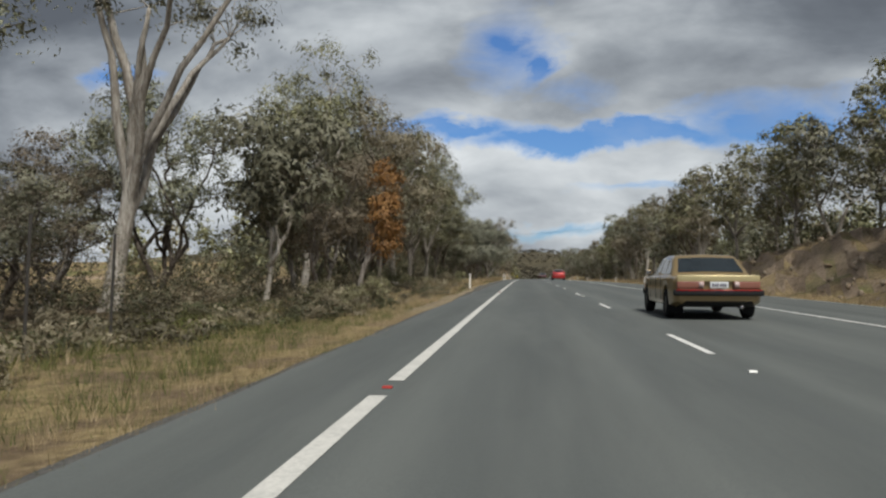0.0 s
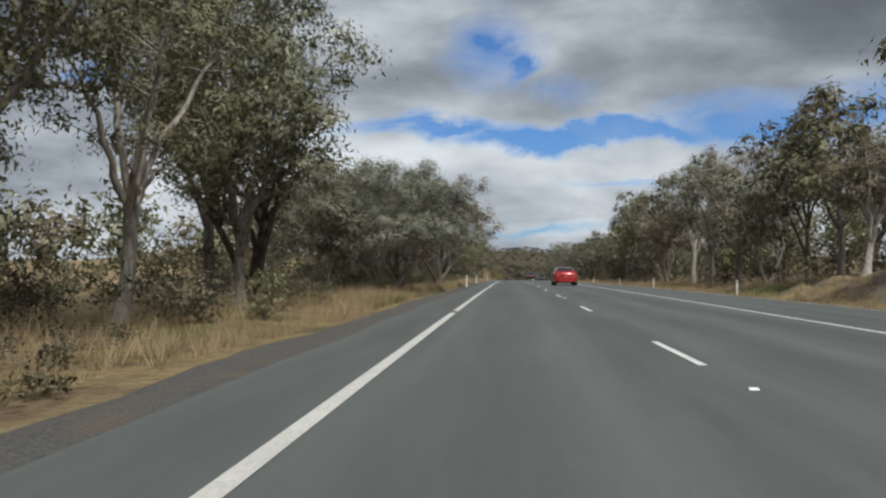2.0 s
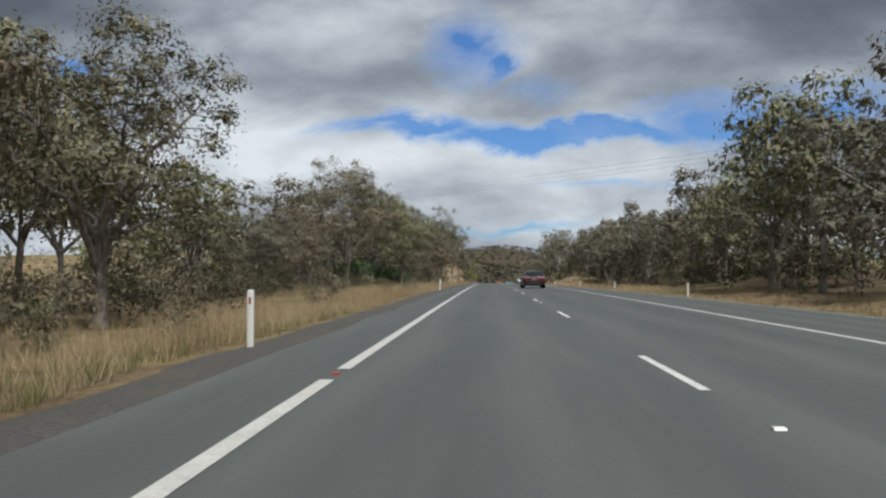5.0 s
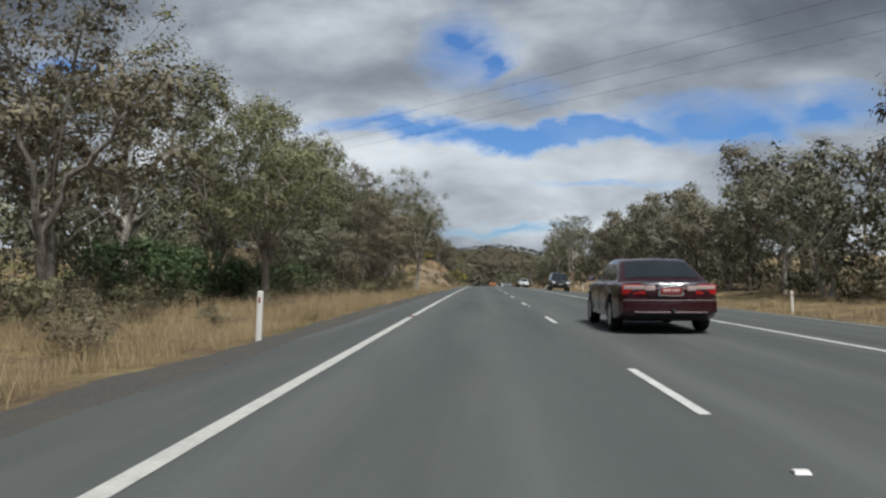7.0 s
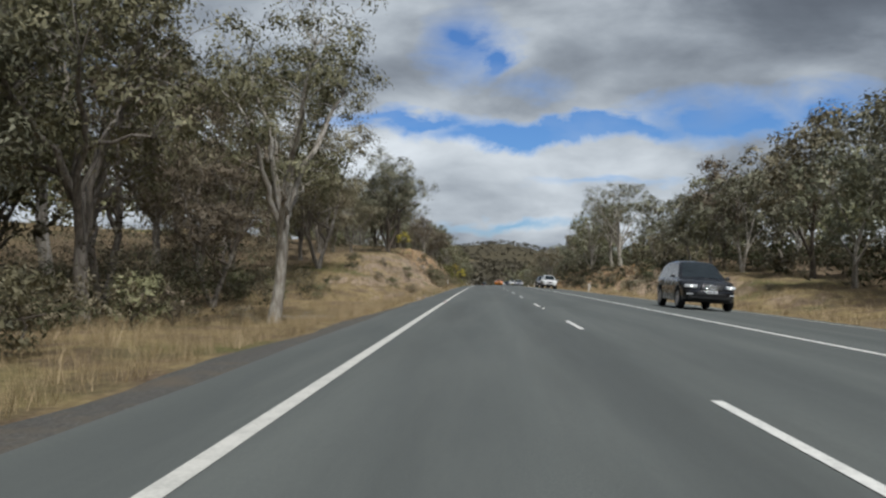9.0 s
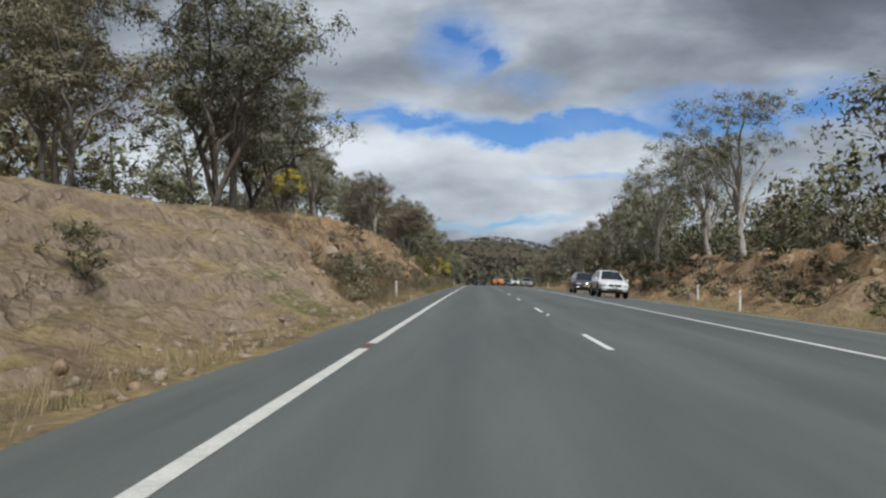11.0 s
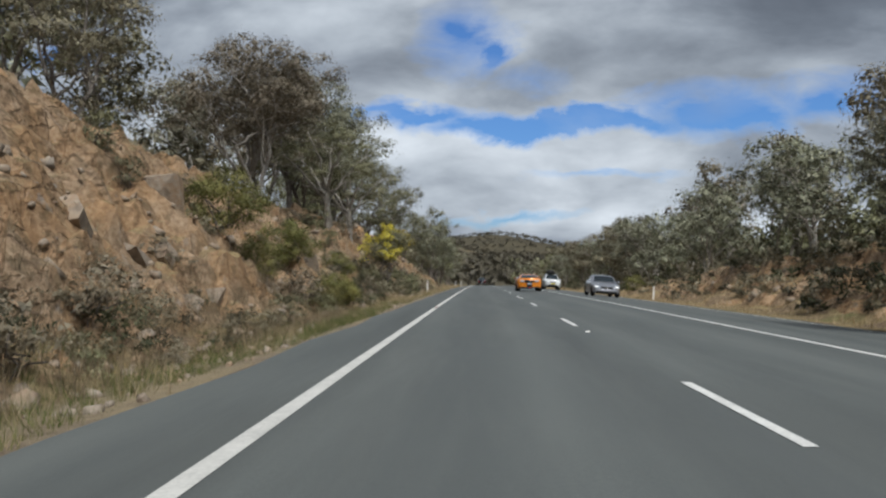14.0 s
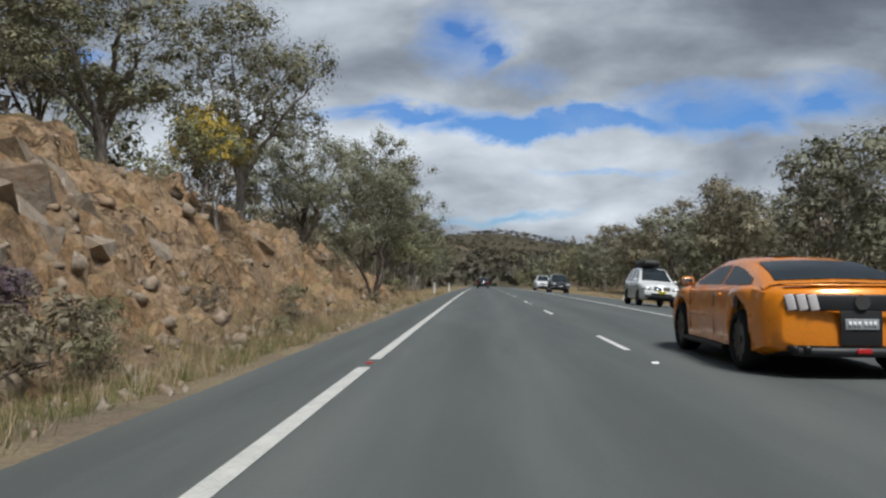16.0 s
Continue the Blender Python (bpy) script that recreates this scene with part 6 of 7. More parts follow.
    marks = [y0 + 0.34 * (roof_start - y0) + 0.12, *pillars, y1 - 0.30 * (y1 - roof_end)]
    for side in (-1, 1):
        for a, b in zip(marks[:-1], marks[1:]):
            yy = np.linspace(a + 0.035, b - 0.035, 9)
            v, f = [], []
            for y in yy:
                low, high = belt + 0.025, max(belt + 0.03, roof_z(y) - 0.085)
                for q in (0, 0.5, 1):
                    z = low + (high - low) * q
                    base_x = half_w(belt) + 0.004
                    hz = roof_z(y) - 0.055
                    tq = 0 if hz <= belt else (z - (belt - 0.05)) / (hz - (belt - 0.05))
                    v.append((side * (base_x + (half_w(roof_z(y) - 0.05) - base_x) * tq + 0.007), y, z))
            for i in range(8):
                for j in range(2):
                    p = i * 3 + j
                    f.append((p, p + 3, p + 4, p + 1) if side > 0 else (p, p + 1, p + 4, p + 3))
            part("side_window", mesh_of("side_window", v, f, M_GLASS_DARK), rig, "dark tinted glass pane")
    for side in (-1, 1):
        for ax in axles:
            wheel(rig, side * (wide(ax) - tyre_w / 2 - 0.004), ax, r, tyre_w, rim or M_ALLOY, spokes, side, wheel_rim)
        # mirror, door handles, door seams
        my = y1 - 0.36 * (y1 - roof_end)
        mir = block("mirror", (side * (wide(my) + 0.03), my, belt + 0.06), (0.17, 0.09, 0.12), paint, rig, 0.035)
        block("mirror_glass", (side * (wide(my) + 0.035), my - 0.047, belt + 0.06), (0.13, 0.006, 0.085), M_CHROME, mir, 0.002)
        for hy in marks[1:-1]:
            block("door_handle", (side * (wide(hy) * 0.99), hy - 0.16, belt - 0.10), (0.035, 0.19, 0.028), paint, rig, 0.008)
        for hy in (*marks[1:-1], marks[-1] - 0.05):
            block("door_seam", (side * (wide(hy) - 0.004), hy, (sill + belt) / 2 + 0.04), (0.009, 0.006, (belt - sill) * 0.72), M_UNDER, rig, 0)
    return rig, top_z, wide, roof_z, crown


def plate(rig, y, z, mat, mark, w=0.37, h=0.13, out=-1):
    p = block("number_plate", (0, y, z), (w, 0.014, h), mat, rig, 0.004)
    for k, x in enumerate((-0.125, -0.078, -0.031, 0.031, 0.078, 0.125)):
        block("plate_bar", (x, y + out * 0.008, z), (0.03, 0.004, h * 0.52), mark, p, 0)


def set_car(rig, s, x, turn):
    z = float(road_z(s, x))
    tilt = math.degrees(math.atan(GRADE - s / CREST))
    lean = math.degrees(math.atan(float(steps(s, CROSSFALL)))) if x > 8 else 0.0
    rig.matrix_basis = pose(x, s, z + 0.002, tilt if turn < 90 else -tilt, lean if turn < 90 else -lean, turn)


# gold sedan of the eighties, seen from behind
P_GOLD = car_paint("gold_paint", (0.33, 0.235, 0.11), 0.5, 0.34)
# light gold of the garnish, paler still to paint in the sun's glint
P_GOLD_GLINT = car_paint("pale_gold_glint_paint", (0.62, 0.52, 0.28), 0.4, 0.3)
gold, tz, wd, rz, cr = car("gold boxy four-door sedan with worn tail lamps", P_GOLD, 4.6, 1.86, 1.38, 2.79, 1.02, 0.315, 0.25,
    [(-2.3, 0.88), (-2.26, 0.93), (-1.2, 0.95), (0.95, 0.93), (1.2, 0.92), (2.2, 0.80), (2.3, 0.72)], [(-2.3, 0.94), (-2.15, 0.98), (-1.6, 1), (1.6, 1), (2.2, 0.96), (2.3, 0.92)],
    [(-1.62, 0.94), (-1.02, 1.33), (-0.9, 1.37), (-0.1, 1.38), (0.28, 1.36), (1.05, 0.94)], 0.93, 0.72, rim=M_BLACK_ALLOY, spokes=8, tyre_w=0.2, pillars=(-0.72, -0.02), bow=(0.07, 0.12))
for sx in (-1, 1):
    lamp = block("tail_lamp", (sx * 0.57, -2.295, 0.735), (0.55, 0.05, 0.15), M_TAIL_WORN, gold, 0.015, "faded red and amber tail lamp")
    block("reverse_lens", (sx * 0.36, -2.328, 0.735), (0.10, 0.006, 0.12), M_TAIL_CLEAR, lamp, 0)
    block("mud_flap", (sx * 0.74, -1.72, 0.26), (0.26, 0.02, 0.30), M_TYRE, gold, 0.006, "black rubber mud flap")
block("garnish_panel", (0, -2.305, 0.868), (1.68, 0.03, 0.13), P_GOLD_GLINT, gold, 0.015)
block("rear_bumper", (0, -2.31, 0.57), (1.84, 0.12, 0.13), M_BLACK_TRIM, gold, 0.04, "black plastic bumper")
block("bumper_strip", (0, -2.378, 0.625), (1.74, 0.012, 0.02), M_TAIL, gold, 0.004, "thin red strip")
block("front_bumper", (0, 2.31, 0.50), (1.80, 0.12, 0.15), M_BLACK_TRIM, gold, 0.04)
block("exhaust_pipe", (0.45, -2.2, 0.27), (0.06, 0.3, 0.06), M_CHROME, gold, 0.02)
plate(gold, -2.33, 0.735, M_PLATE, M_PLATE_MARK)
set_car(gold, 21.2, 5.2, 0)

# red sedan with a tall boot wing
P_RED = car_paint("red_paint", (0.42, 0.03, 0.03), 0.25, 0.28)
red, tz, wd, rz, cr = car("bright red sedan with a tall rear wing", P_RED, 4.92, 1.87, 1.44, 2.83, 1.12, 0.335, 0.20,
    [(-2.46, 0.90), (-2.38, 1.0), (-1.5, 1.03), (0.95, 0.98), (1.3, 0.95), (2.3, 0.76), (2.46, 0.62)], [(-2.46, 0.86), (-2.3, 0.95), (-1.8, 1), (1.5, 1), (2.2, 0.94), (2.46, 0.82)],
    [(-1.82, 1.02), (-1.2, 1.30), (-0.75, 1.41), (-0.1, 1.44), (0.35, 1.41), (1.25, 0.97)], 0.98, 0.68, rim=M_ALLOY, spokes=5, tyre_w=0.24, pillars=(-0.78, 0.02), wheel_rim=0.76)
for sx in (-1, 1):
    lamp = block("tail_lamp", (sx * 0.66, -2.42, 0.83), (0.38, 0.09, 0.19), M_TAIL, red, 0.03, "red tail lamp")
    block("reverse_lens", (sx * 0.66, -2.47, 0.785), (0.28, 0.006, 0.05), M_TAIL_CLEAR, lamp, 0)
    block("wing_strut", (sx * 0.80, -2.22, 1.07), (0.05, 0.16, 0.19), P_RED, red, 0.015)
block("rear_wing", (0, -2.26, 1.16), (1.68, 0.22, 0.045), P_RED, red, 0.018, "red boot wing")
block("wing_lamp", (0, -2.20, 1.08), (0.05, 0.1, 0.15), P_RED, red, 0.012)
block("rear_bumper", (0, -2.43, 0.50), (1.74, 0.09, 0.34), P_RED, red, 0.04)
block("diffuser", (0, -2.49, 0.31), (1.15, 0.08, 0.05), P_RED, red, 0.015)
block("plate_recess", (0, -2.475, 0.80), (0.66, 0.012, 0.19), P_RED, red, 0.004)
plate(red, -2.485, 0.79, M_PLATE_RED, M_PLATE_MARK_PALE)
set_car(red, 117.0, 5.85, 0)

# maroon sedan
P_MAROON = car_paint("maroon_paint", (0.050, 0.010, 0.014), 0.4, 0.26)
maroon, tz, wd, rz, cr = car("dark maroon four-door sedan", P_MAROON, 4.95, 1.86, 1.40, 2.82, 1.15, 0.325, 0.22,
    [(-2.47, 0.84), (-2.38, 0.92), (-2.1, 0.955), (-1.4, 0.97), (0.95, 0.95), (1.3, 0.94), (2.3, 0.78), (2.47, 0.66)], [(-2.47, 0.88), (-2.32, 0.95), (-1.8, 1), (1.5, 1), (2.2, 0.95), (2.47, 0.84)],
    [(-1.86, 0.96), (-1.35, 1.20), (-1.0, 1.34), (-0.75, 1.385), (-0.1, 1.40), (0.32, 1.37), (1.2, 0.95)], 0.95, 0.70, rim=M_ALLOY, spokes=7, tyre_w=0.215, pillars=(-0.86, -0.02), wheel_rim=0.72)
for sx in (-1, 1):
    lamp = block("tail_lamp", (sx * 0.64, -2.425, 0.80), (0.42, 0.08, 0.19), M_TAIL, maroon, 0.03, "red tail lamp with a clear band")
    block("clear_band", (sx * 0.64, -2.469, 0.845), (0.36, 0.008, 0.07), M_TAIL_CLEAR, lamp, 0.003)
    block("reverse_lamp", (sx * 0.37, -2.475, 0.83), (0.17, 0.03, 0.09), M_TAIL_CLEAR, maroon, 0.01)
block("boot_garnish", (0, -2.46, 0.905), (1.02, 0.03, 0.035), M_CHROME, maroon, 0.01, "bright strip over the plate")
block("rear_bumper", (0, -2.47, 0.50), (1.70, 0.13, 0.24), P_MAROON, maroon, 0.05)
# bumper strips: the highlight on the maroon is put into their pale colour
block("bumper_strip", (0, -2.54, 0.615), (1.66, 0.015, 0.022), M_RUB_HIGHLIGHT, maroon, 0.006, "rub strip coloured pale for the highlight along it")
block("lower_strip", (0, -2.52, 0.40), (1.30, 0.04, 0.03), M_RUB_HIGHLIGHT, maroon, 0.01)
block("tow_ball", (0.02, -2.56, 0.42), (0.06, 0.10, 0.07), M_BLACK_TRIM, maroon, 0.02)
block("plate_frame", (0, -2.475, 0.78), (0.46, 0.02, 0.19), M_CHROME, maroon, 0.006)
block("window_sticker", (-0.42, -1.615, 1.095), (0.12, 0.006, 0.03), M_PLATE, maroon, 0, turn=(-60, 0, 0))
plate(maroon, -2.49, 0.78, M_PLATE_RED, M_PLATE_MARK_PALE)
set_car(maroon, 190.9, 5.22, 0)

# orange fastback with black stripes
P_ORANGE = car_paint("orange_paint", (0.86, 0.27, 0.012), 0.15, 0.26)
orange, tz, wd, rz, cr = car("bright orange two-door fastback with black stripes", P_ORANGE, 4.79, 1.92, 1.305, 2.72, 0.96, 0.345, 0.20,
    [(-2.395, 0.84), (-2.34, 0.94), (-1.95, 0.985), (-1.3, 0.975), (0.7, 0.94), (1.1, 0.95), (2.2, 0.77), (2.395, 0.62)], [(-2.395, 0.86), (-2.25, 0.94), (-1.5, 1.0), (-0.9, 0.985), (0.3, 0.955), (1.3, 0.985), (2.0, 0.95), (2.395, 0.80)],
    [(-2.02, 0.98), (-1.5, 1.13), (-0.95, 1.245), (-0.55, 1.295), (-0.2, 1.305), (0.15, 1.28), (0.5, 1.17), (1.05, 0.935)], 0.95, 0.62, rim=M_BLACK_ALLOY, spokes=10, tyre_w=0.27, pillars=(-0.42,), wheel_rim=0.74, bow=(0.26, 0.30))
block("fascia_panel", (0, -2.385, 0.795), (1.44, 0.05, 0.17), M_BLACK_TRIM, orange, 0.02, "gloss black panel between the tail lamps")
for sx in (-1, 1):
    for k in range(3):
        block("tail_lamp", (sx * (0.47 + 0.105 * k), -2.408, 0.795), (0.086, 0.03, 0.17), M_LAMP_PALE, orange, 0.012, "clear upright lamp bar", turn=(0, sx * 12, 0))
    block("side_reflector", (sx * 0.87, -2.12, 0.52), (0.05, 0.14, 0.03), M_TAIL, orange, 0.008)
    for k in (-0.06, 0.06):
        block("exhaust_pipe", (sx * 0.60 + k, -2.37, 0.31), (0.085, 0.16, 0.085), M_BLACK_ALLOY, orange, 0.03)
    block("side_skirt", (sx * 0.90, 0.12, 0.205), (0.10, 1.85, 0.06), M_BLACK_TRIM, orange, 0.02)
    block("door_crease", (sx * 0.925, 0.15, 0.58), (0.02, 1.15, 0.035), P_ORANGE, orange, 0.008)
bm = bmesh.new()
bmesh.ops.create_cone(bm, cap_ends=True, segments=20, radius1=0.085, radius2=0.075, depth=0.03, matrix=pose(0, -2.42, 0.80, 90, 0, 0))
part("badge", bm_mesh("badge", bm, M_CHROME), orange, "round silver badge")
bm = bmesh.new()
bmesh.ops.create_cone(bm, cap_ends=True, segments=20, radius1=0.085, radius2=0.08, depth=0.03, matrix=pose(-0.945, -1.40, 0.77, 0, 90, 0))
part("fuel_cap", bm_mesh("fuel_cap", bm, M_BLACK_TRIM), orange, "round black fuel cap")
block("diffuser", (0, -2.38, 0.285), (1.34, 0.12, 0.10), M_BLACK_TRIM, orange, 0.04, "black lower diffuser")
block("fog_lamp", (0, -2.452, 0.30), (0.15, 0.02, 0.05), M_TAIL, orange, 0.015)
block("stripe_block", (0, -2.398, 0.535), (0.42, 0.014, 0.36), M_BLACK_TRIM, orange, 0.004, "black stripe round the plate")
block("spoiler", (0, -2.28, 0.975), (1.40, 0.12, 0.022), P_ORANGE, orange, 0.015)
plate(orange, -2.413, 0.575, M_PLATE_GREY, M_PLATE, 0.34, 0.11)


def stripe(parent, y0, y1, height_of, half_w, mat):
    yy = np.linspace(y0, y1, 24)
    v, f = [], []
    for y in yy:
        for x in (-half_w, -half_w / 2, 0, half_w / 2, half_w):
            v.append((x, y, height_of(x, y)))
    for i in range(23):
        for j in range(4):
            a = i * 5 + j
            f.append((a, a + 1, a + 6, a + 5))
    part("stripe", mesh_of("stripe", v, f, mat, smooth=True), parent, "black racing stripe")


stripe(orange, -0.60, 0.05, lambda x, y: cr(x, y) + 0.012, 0.20, M_BLACK_TRIM)
stripe(orange, 1.12, 2.3, lambda x, y: tz(y) + 0.026, 0.20, M_BLACK_TRIM)
stripe(orange, -2.34, -2.06, lambda x, y: 0.994, 0.20, M_BLACK_TRIM)
set_car(orange, 419.02, 5.26, 0)


def wagon(label, paint, length, width, height, lower=None, rim=None, lamp_mat=None, wheelbase=2.70, r=0.36):
    """A tall five-door wagon."""
    h = length / 2
    bonnet = height * 0.615
    waist = height * 0.625
    return car(label, paint, length, width, height, wheelbase, 0.98, r, 0.27,
               [(-h, waist - 0.06), (-h + 0.06, waist + 0.01), (0.75, waist), (1.15, bonnet + 0.01), (h - 0.45, bonnet - 0.07), (h - 0.14, bonnet - 0.16), (h, bonnet - 0.32)],
               [(-h, 0.88), (-h + 0.15, 0.96), (-h + 0.6, 1), (h - 0.7, 1), (h - 0.2, 0.93), (h, 0.80)],
               [(-h + 0.05, waist), (-h + 0.42, height - 0.16), (-h + 0.75, height - 0.05), (-0.75, height), (-0.2, height - 0.012), (0.12, height - 0.055), (0.36, height - 0.14), (1.16, bonnet)],
               waist, 0.64, rim=rim or M_ALLOY, spokes=5, tyre_w=0.23, pillars=(-1.1, -0.15), lower=lower, wheel_rim=0.72)


def wagon_front(rig, length, width, height, paint, lamp, grille=M_BLACK_TRIM, plate_mat=M_PLATE, lit=True, grille_h=0.15):
    h = length / 2
    z = height * 0.60 - 0.26
    for sx in (-1, 1):
        lp = block("head_lamp", (sx * width * 0.355, h - 0.075, z + 0.02), (0.40, 0.16, 0.12), M_LAMP, rig, 0.03, "clear head lamp", turn=(0, 0, -sx * 14))
        if lit:
            block("lamp_bulb", (sx * width * 0.33, h + 0.008, z + 0.02), (0.14, 0.02, 0.06), M_LIT, lp, 0.01, "lit lamp")
        block("fog_lamp", (sx * width * 0.37, h - 0.02, z - 0.25), (0.20, 0.10, 0.07), lamp, rig, 0.02)
    g = block("grille", (0, h - 0.01, z), (width * 0.40, 0.06, grille_h), grille, rig, 0.02, "dark grille")
    for k in range(3):
        block("grille_bar", (0, h + 0.022, z + (k - 1) * grille_h * 0.3), (width * 0.38, 0.012, 0.016), M_CHROME, g, 0.004)
    block("front_bumper", (0, h - 0.05, z - 0.22), (width * 0.86, 0.16, 0.22), paint, rig, 0.06)
    block("lower_grille", (0, h + 0.025, z - 0.26), (width * 0.52, 0.03, 0.10), M_BLACK_TRIM, rig, 0.02)
    block("skid_plate", (0, h - 0.06, z - 0.37), (width * 0.78, 0.16, 0.10), M_BLACK_TRIM, rig, 0.03)
    plate(rig, h + 0.045, z - 0.16, plate_mat, M_PLATE_MARK, 0.37, 0.11, out=1)


P_BLACK = car_paint("black_paint", (0.016, 0.017, 0.021), 0.3, 0.25)
P_WHITE = car_paint("white_paint", (0.72, 0.72, 0.71), 0.0, 0.3)
P_GREY = car_paint("grey_paint", (0.10, 0.098, 0.11), 0.5, 0.3)
P_SILVER = car_paint("silver_paint", (0.36, 0.37, 0.40), 0.6, 0.3)

black = wagon("large black off-road wagon with lit head lamps", P_BLACK, 4.85, 1.95, 1.80, rim=M_ALLOY, wheelbase=2.9, r=0.38)[0]
wagon_front(black, 4.85, 1.95, 1.80, P_BLACK, M_LAMP)
set_car(black, 255.3, 9.55, 180)
white = wagon("white compact off-road wagon with black cladding", P_WHITE, 4.6, 1.85, 1.68, lower=M_BLACK_TRIM)[0]
wagon_front(white, 4.6, 1.85, 1.68, P_WHITE, M_BLACK_TRIM, lit=False)
set_car(white, 327.6, 9.85, 180)
grey = wagon("dark grey off-road wagon with a wide chrome grille", P_GREY, 4.69, 1.88, 1.68)[0]
wagon_front(grey, 4.69, 1.88, 1.68, P_GREY, M_LIT, M_CHROME, M_PLATE_YELLOW, False, 0.22)
set_car(grey, 342.0, 10.15, 180)
boxed = wagon("white off-road wagon with a black roof box", P_WHITE, 4.80, 1.82, 1.80, rim=M_BLACK_ALLOY, wheelbase=2.80, r=0.38)[0]
wagon_front(boxed, 4.80, 1.82, 1.80, P_WHITE, M_LAMP, M_CHROME, M_PLATE_YELLOW, True, 0.2)
block("roof_box", (0.12, -0.55, 2.02), (0.82, 1.85, 0.30), M_BLACK_TRIM, boxed, 0.12, "black roof box")
for y in (-1.1, 0.0):
    block("roof_bar", (0, y, 1.855), (1.22, 0.07, 0.035), M_BLACK_TRIM, boxed, 0.01)
set_car(boxed, 447.1, 9.5, 180)

silver, tz, wd, rz, cr = car("silver low sedan with a black front intake", P_SILVER, 4.72, 1.86, 1.42, 2.84, 1.05, 0.335, 0.19,
    [(-2.36, 0.86), (-2.28, 0.98), (-1.5, 1.0), (0.8, 0.95), (1.1, 0.93), (2.1, 0.74), (2.3, 0.62), (2.36, 0.52)], [(-2.36, 0.84), (-2.2, 0.94), (-1.6, 1), (1.5, 1), (2.1, 0.93), (2.36, 0.80)],
    [(-1.75, 1.0), (-1.1, 1.30), (-0.65, 1.40), (-0.2, 1.42), (0.25, 1.38), (1.12, 0.94)], 0.96, 0.68, rim=M_BLACK_ALLOY, spokes=5, tyre_w=0.235, pillars=(-0.85, 0.0), wheel_rim=0.74)
for sx in (-1, 1):
    lp = block("head_lamp", (sx * 0.66, 2.21, 0.64), (0.34, 0.22, 0.12), M_LAMP, silver, 0.04, "clear head lamp", turn=(0, 0, -sx * 22))
    block("lamp_bulb", (sx * 0.64, 2.325, 0.645), (0.16, 0.03, 0.05), M_LIT, lp, 0.01, "lit lamp", turn=(0, 0, -sx * 22))
block("grille", (0, 2.34, 0.58), (0.80, 0.06, 0.16), M_BLACK_TRIM, silver, 0.03, "black grille")
block("front_bumper", (0, 2.30, 0.40), (1.60, 0.16, 0.22), P_SILVER, silver, 0.06)
block("lower_intake", (0, 2.37, 0.31), (1.36, 0.05, 0.12), M_BLACK_TRIM, silver, 0.02, "black lower intake")
bm = bmesh.new()
bmesh.ops.create_cone(bm, cap_ends=True, segments=20, radius1=0.07, radius2=0.065, depth=0.03, matrix=pose(0, 2.385, 0.58, 90, 0, 0))
part("badge", bm_mesh("badge", bm, M_CHROME), silver, "round silver badge")
set_car(silver, 409.8, 9.65, 180)

far_white = wagon("white wagon far down the oncoming lane", P_WHITE, 4.9, 1.9, 1.85)[0]
wagon_front(far_white, 4.9, 1.9, 1.85, P_WHITE, M_LAMP)
set_car(far_white, 506, 8.9, 180)
far_dark = wagon("dark blue-black pickup-sized wagon with lit lamps", P_BLACK, 5.1, 1.92, 1.85)[0]
wagon_front(far_dark, 5.1, 1.92, 1.85, P_BLACK, M_LAMP)
set_car(far_dark, 490, 9.3, 180)
far_black = wagon("black wagon far ahead in the same lane", P_BLACK, 4.6, 1.85, 1.72)[0]
block("rear_bumper", (0, -2.30, 0.48), (1.60, 0.12, 0.22), P_BLACK, far_black, 0.04)
for sx in (-1, 1):
    block("tail_lamp", (sx * 0.72, -2.28, 0.92), (0.22, 0.06, 0.22), M_TAIL, far_black, 0.03)
plate(far_black, -2.31, 0.80, M_PLATE, M_PLATE_MARK)
set_car(far_black, 534, 1.9, 0)

# ================= guide posts =================


def guide_post():
    bm = bmesh.new()
    w, d, h = 0.05, 0.022, 0.92
    prof = [(-w, -d), (-w * 0.4, -d * 1.5), (w * 0.4, -d * 1.5), (w, -d), (w, d), (-w, d)]
    rings = []
    for z, k in ((-0.15, 1), (h - 0.06, 1), (h - 0.02, 0.93), (h, 0.72)):
        rings.append([bm.verts.new((x * k, y * k, z)) for x, y in prof])
    for a, b in zip(rings[:-1], rings[1:]):
        for i in range(6):
            bm.faces.new((a[i], a[(i + 1) % 6], b[(i + 1) % 6], b[i]))
    bm.faces.new(rings[-1])
    post = tagged(new("guide_post"), "white plastic guide post at the road edge", "guide post", "guide posts")
    part("post", bm_mesh("post", bm, M_WHITE), post)
    bm = bmesh.new()
    bmesh.ops.create_cube(bm, size=1, matrix=pose(0, -0.036, h - 0.17) @ Matrix.Diagonal((0.035, 0.008, 0.10, 1)))
    bmesh.ops.bevel(bm, geom=bm.edges[:], offset=0.003, segments=1, affect="EDGES")
    part("reflector", bm_mesh("reflector", bm, M_RED_REFLECTOR), post, "red reflector")
    return post


post = guide_post()
LEFT_POSTS = [(-2.25, 52.0, 0), (-1.7, 109.7, 0), (-2.1, 137, 0), (-2.25, 188.4, 2), (-2.55, 317.8, 0), (-2.25, 411.8, 0), (-2.0, 468, 1), (-1.8, 492, 0)]
RIGHT_POSTS = [(16.0, 104, 0), (15.5, 131, 0), (15.1, 152, 0), (14.6, 178, 0), (14.4, 207, -2), (13.9, 234, 7), (12.9, 262, 0), (13, 312, 0), (15.0, 326, 0), (13.3, 410.5, 2), (13.6, 439, 0), (12.3, 470, 20)]
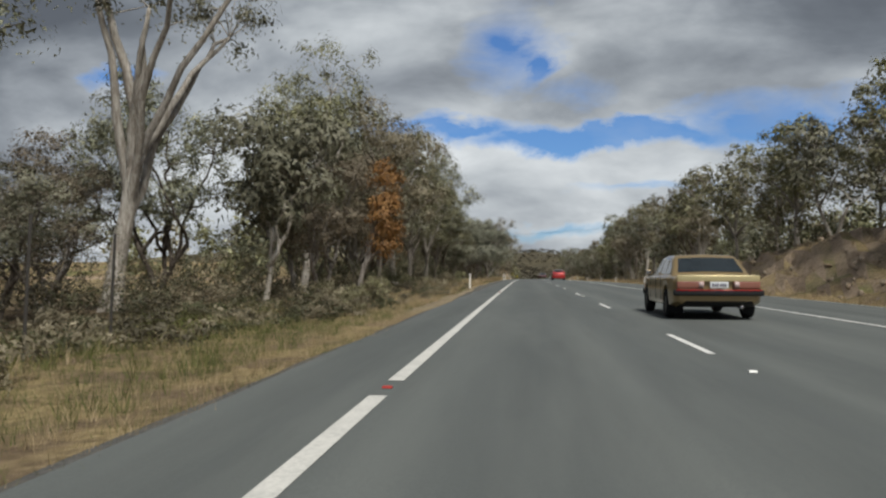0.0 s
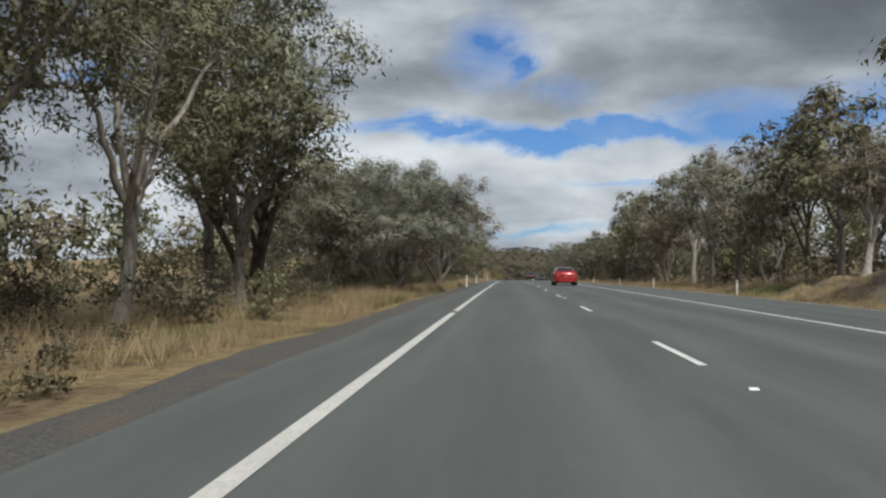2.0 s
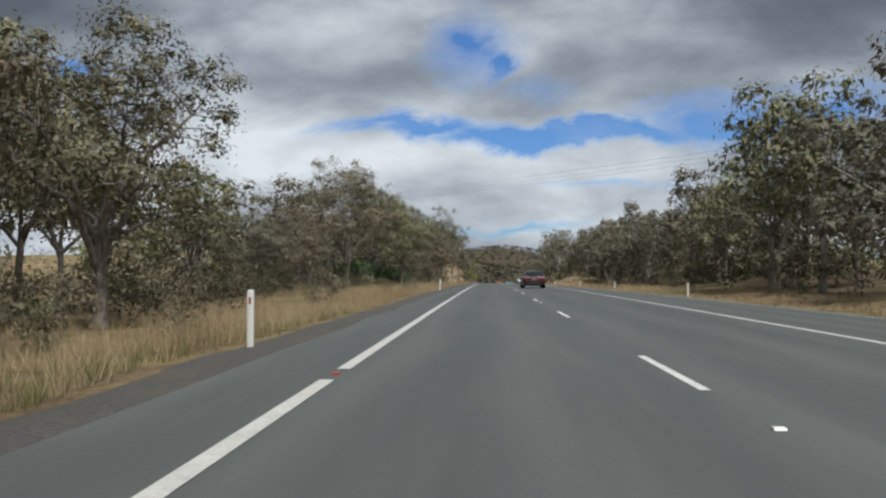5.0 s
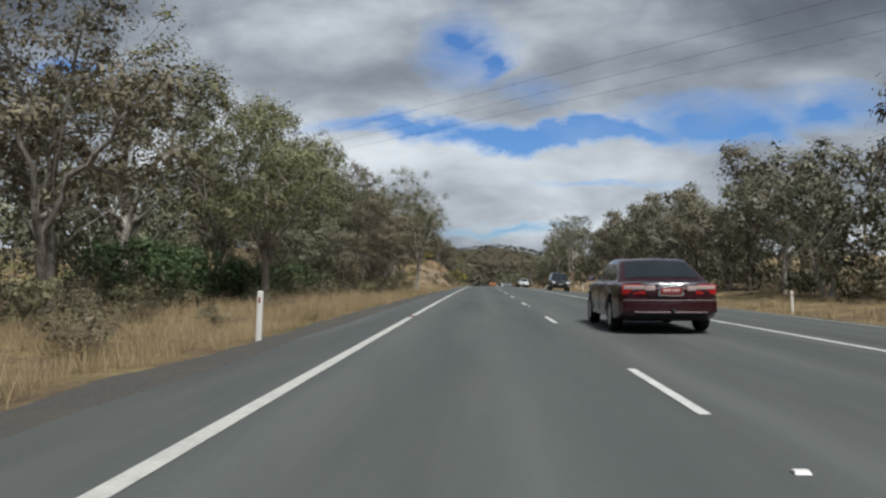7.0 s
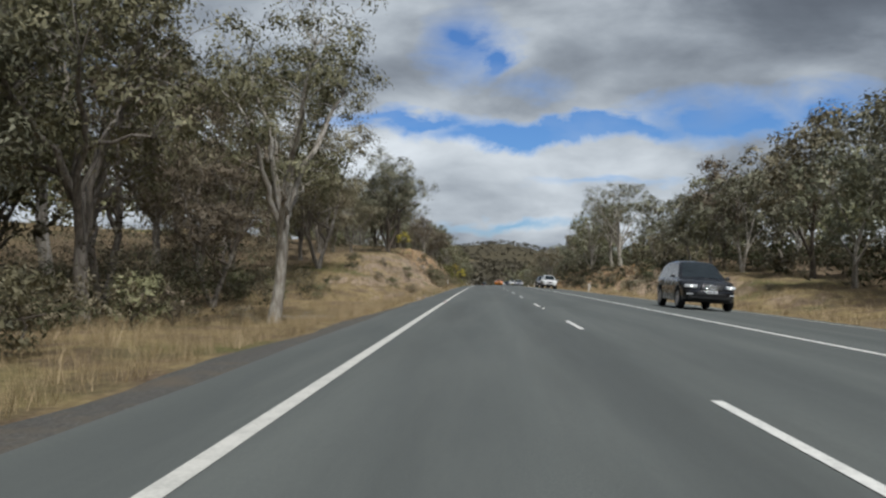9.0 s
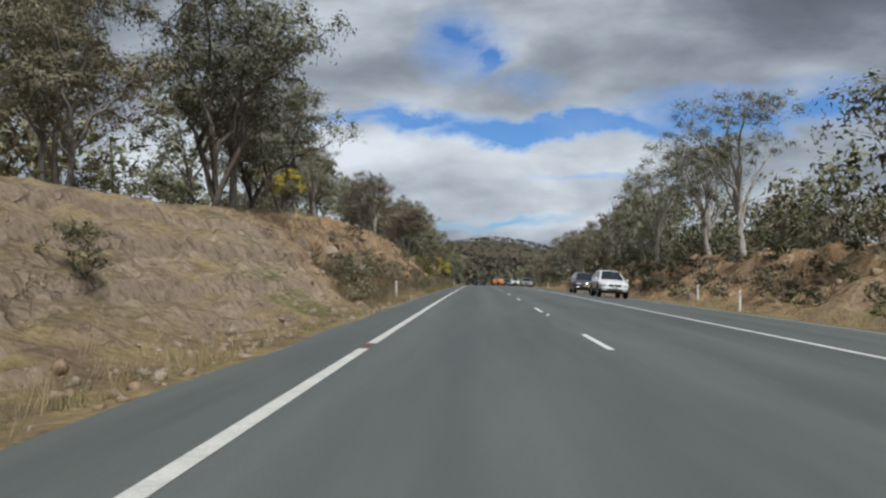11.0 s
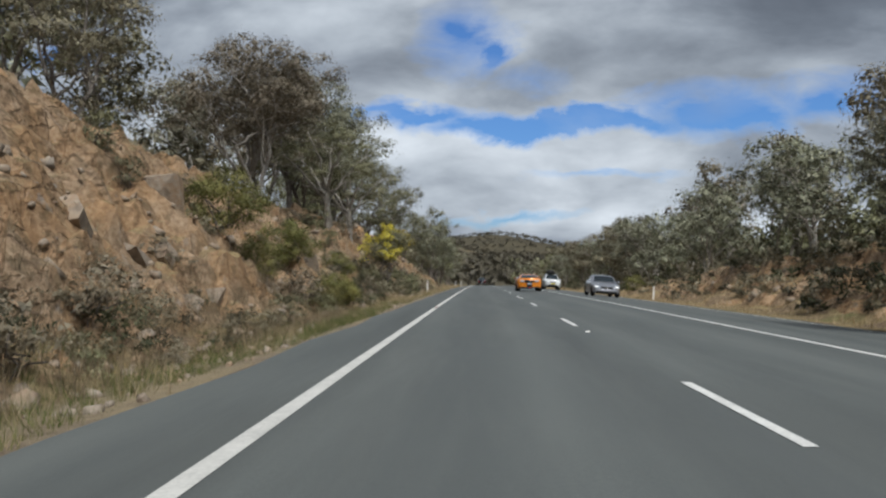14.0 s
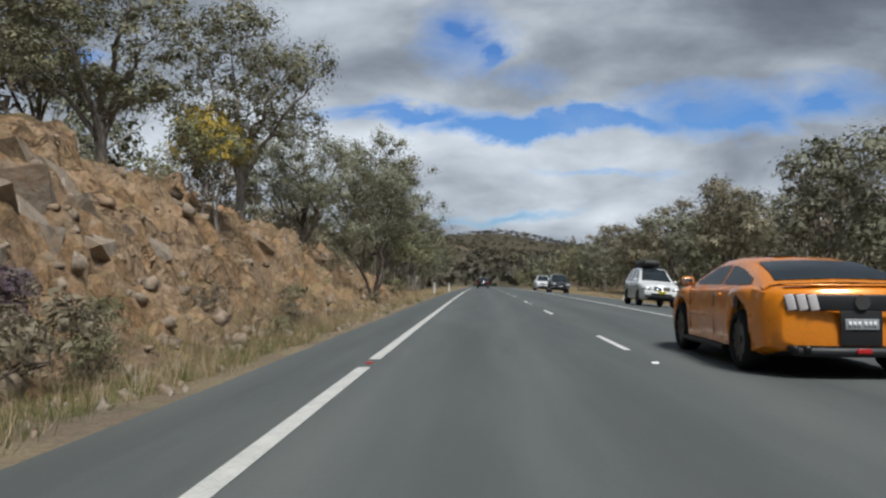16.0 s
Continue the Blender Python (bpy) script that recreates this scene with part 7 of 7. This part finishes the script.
for x, s, tilt in LEFT_POSTS + RIGHT_POSTS:
    copy_thing(post, pose(x, s, float(land(s, x)), 0, tilt, random.uniform(-8, 8)))
discard(post)


# ================= small roadside things =================


def fence_post(s, x, h):
    bm = bmesh.new()
    prof = [(0.022, 0), (0.006, 0.006), (0, 0.024), (-0.006, 0.006), (-0.022, 0), (-0.006, -0.006), (0.006, -0.006)]
    rings = [[bm.verts.new((a, b, z)) for a, b in prof] for z in (-0.2, h)]
    for i in range(7):
        bm.faces.new((rings[0][i], rings[0][(i + 1) % 7], rings[1][(i + 1) % 7], rings[1][i]))
    bm.faces.new(rings[1])
    ob = tagged(part("fence_post", bm_mesh("fence_post", bm, M_STEEL)), "thin dark steel fence post in the grass", "fence post", "fence posts")
    ob.matrix_basis = pose(x, s, float(land(s, x)), 0, 1.5, 30)


fence_post(13.6, -5.2, 1.8)
fence_post(11.6, -5.3, 1.9)


def road_stud(s, x, mat, label):
    bm = bmesh.new()
    bmesh.ops.create_cube(bm, size=1, matrix=Matrix.Diagonal((0.09, 0.09, 0.02, 1)))
    for v in bm.verts:
        if v.co.z > 0:
            v.co.y *= 0.55
            v.co.x *= 0.9
    bmesh.ops.bevel(bm, geom=bm.edges[:], offset=0.003, segments=1, affect="EDGES")
    ob = tagged(part("road_stud", bm_mesh("road_stud", bm, mat)), label, "road stud", "road studs")
    ob.matrix_basis = pose(x, s, float(road_z(s, x)) + 0.012)


for k in range(0, 22):
    road_stud(24 * k + 10.2, 3.5, M_WHITE, "white reflective stud on the lane line")
for s in GAPS[1:-1]:
    road_stud(s, 0.0, M_RED_REFLECTOR, "red reflective stud in the edge line gap")


def fallen_branch(s, x, length, turn, seed):
    rnd = random.Random(seed)
    v, f = [], []
    pts = [Vector((i * length / 5 - length / 2, rnd.uniform(-0.08, 0.08), 0.05 + rnd.uniform(0, 0.04))) for i in range(6)]
    tube(v, f, pts, [0.05, 0.045, 0.04, 0.035, 0.025, 0.012], 6)
    tube(v, f, [pts[2], pts[2] + Vector((0.2, 0.25, 0.1)), pts[2] + Vector((0.5, 0.4, 0.12))], [0.025, 0.018, 0.006], 5)
    ob = tagged(part("fallen_branch", mesh_of("fallen_branch", v, f, M_BARK_PALE, smooth=True)), "pale fallen branch lying on the verge", "branch")
    ob.matrix_basis = pose(x, s, float(land(s, x)) - 0.01, 0, 0, turn)


fallen_branch(98.8, -2.6, 1.1, 10, 1)
fallen_branch(247, -3.4, 1.6, 40, 2)
fallen_branch(25, -6.8, 1.4, 5, 4)


# ================= power line over the road =================
WIRE_RUN, WIRE_TOP = -1.11, 15.0
POLES = [(-60.0, 298.1), (100.0, 120.5)]


def power_pole(x, s):
    ground = float(land(s, x))
    pole = tagged(new("power_pole"), "tall grey timber power pole with a long cross arm", "power pole", "power poles")
    v, f = [], []
    tube(v, f, [(0, 0, -0.6), (0, 0, (WIRE_TOP - ground) * 0.5), (0, 0, WIRE_TOP - ground + 0.3)], [0.21, 0.18, 0.14], 10)
    part("shaft", mesh_of("shaft", v, f, M_BARK_GREY, smooth=True), pole)
    turn = math.degrees(math.atan2(1.0, -WIRE_RUN))
    block("cross_arm", (0, 0, WIRE_TOP - ground - 0.30), (6.6, 0.12, 0.16), M_BARK_GREY, pole, 0.015, turn=(0, 0, turn))
    for k in (-1, 0, 1):
        d = 3.0 * k
        block("insulator", (d * math.cos(radians(turn)), d * math.sin(radians(turn)), WIRE_TOP - ground - 0.11), (0.10, 0.10, 0.22), M_STEEL, pole, 0.03, "dark insulator")
    pole.matrix_basis = pose(x, s, ground)


for x, s in POLES:
    power_pole(x, s)
for k in (-1, 0, 1):
    turn = math.atan2(1.0, -WIRE_RUN)
    ends = [Vector((x + 3.0 * k * math.cos(turn), s + 3.0 * k * math.sin(turn), WIRE_TOP)) for x, s in POLES]
    v, f = [], []
    pts = [ends[0].lerp(ends[1], i / 24) - Vector((0, 0, 1.2 * 4 * (i / 24) * (1 - i / 24))) for i in range(25)]
    tube(v, f, pts, [0.008] * 25, 5)
    tagged(part("power_cable", mesh_of("power_cable", v, f, M_STEEL, smooth=True)), "dark overhead cable strung across the road", "cable", "overhead cables")
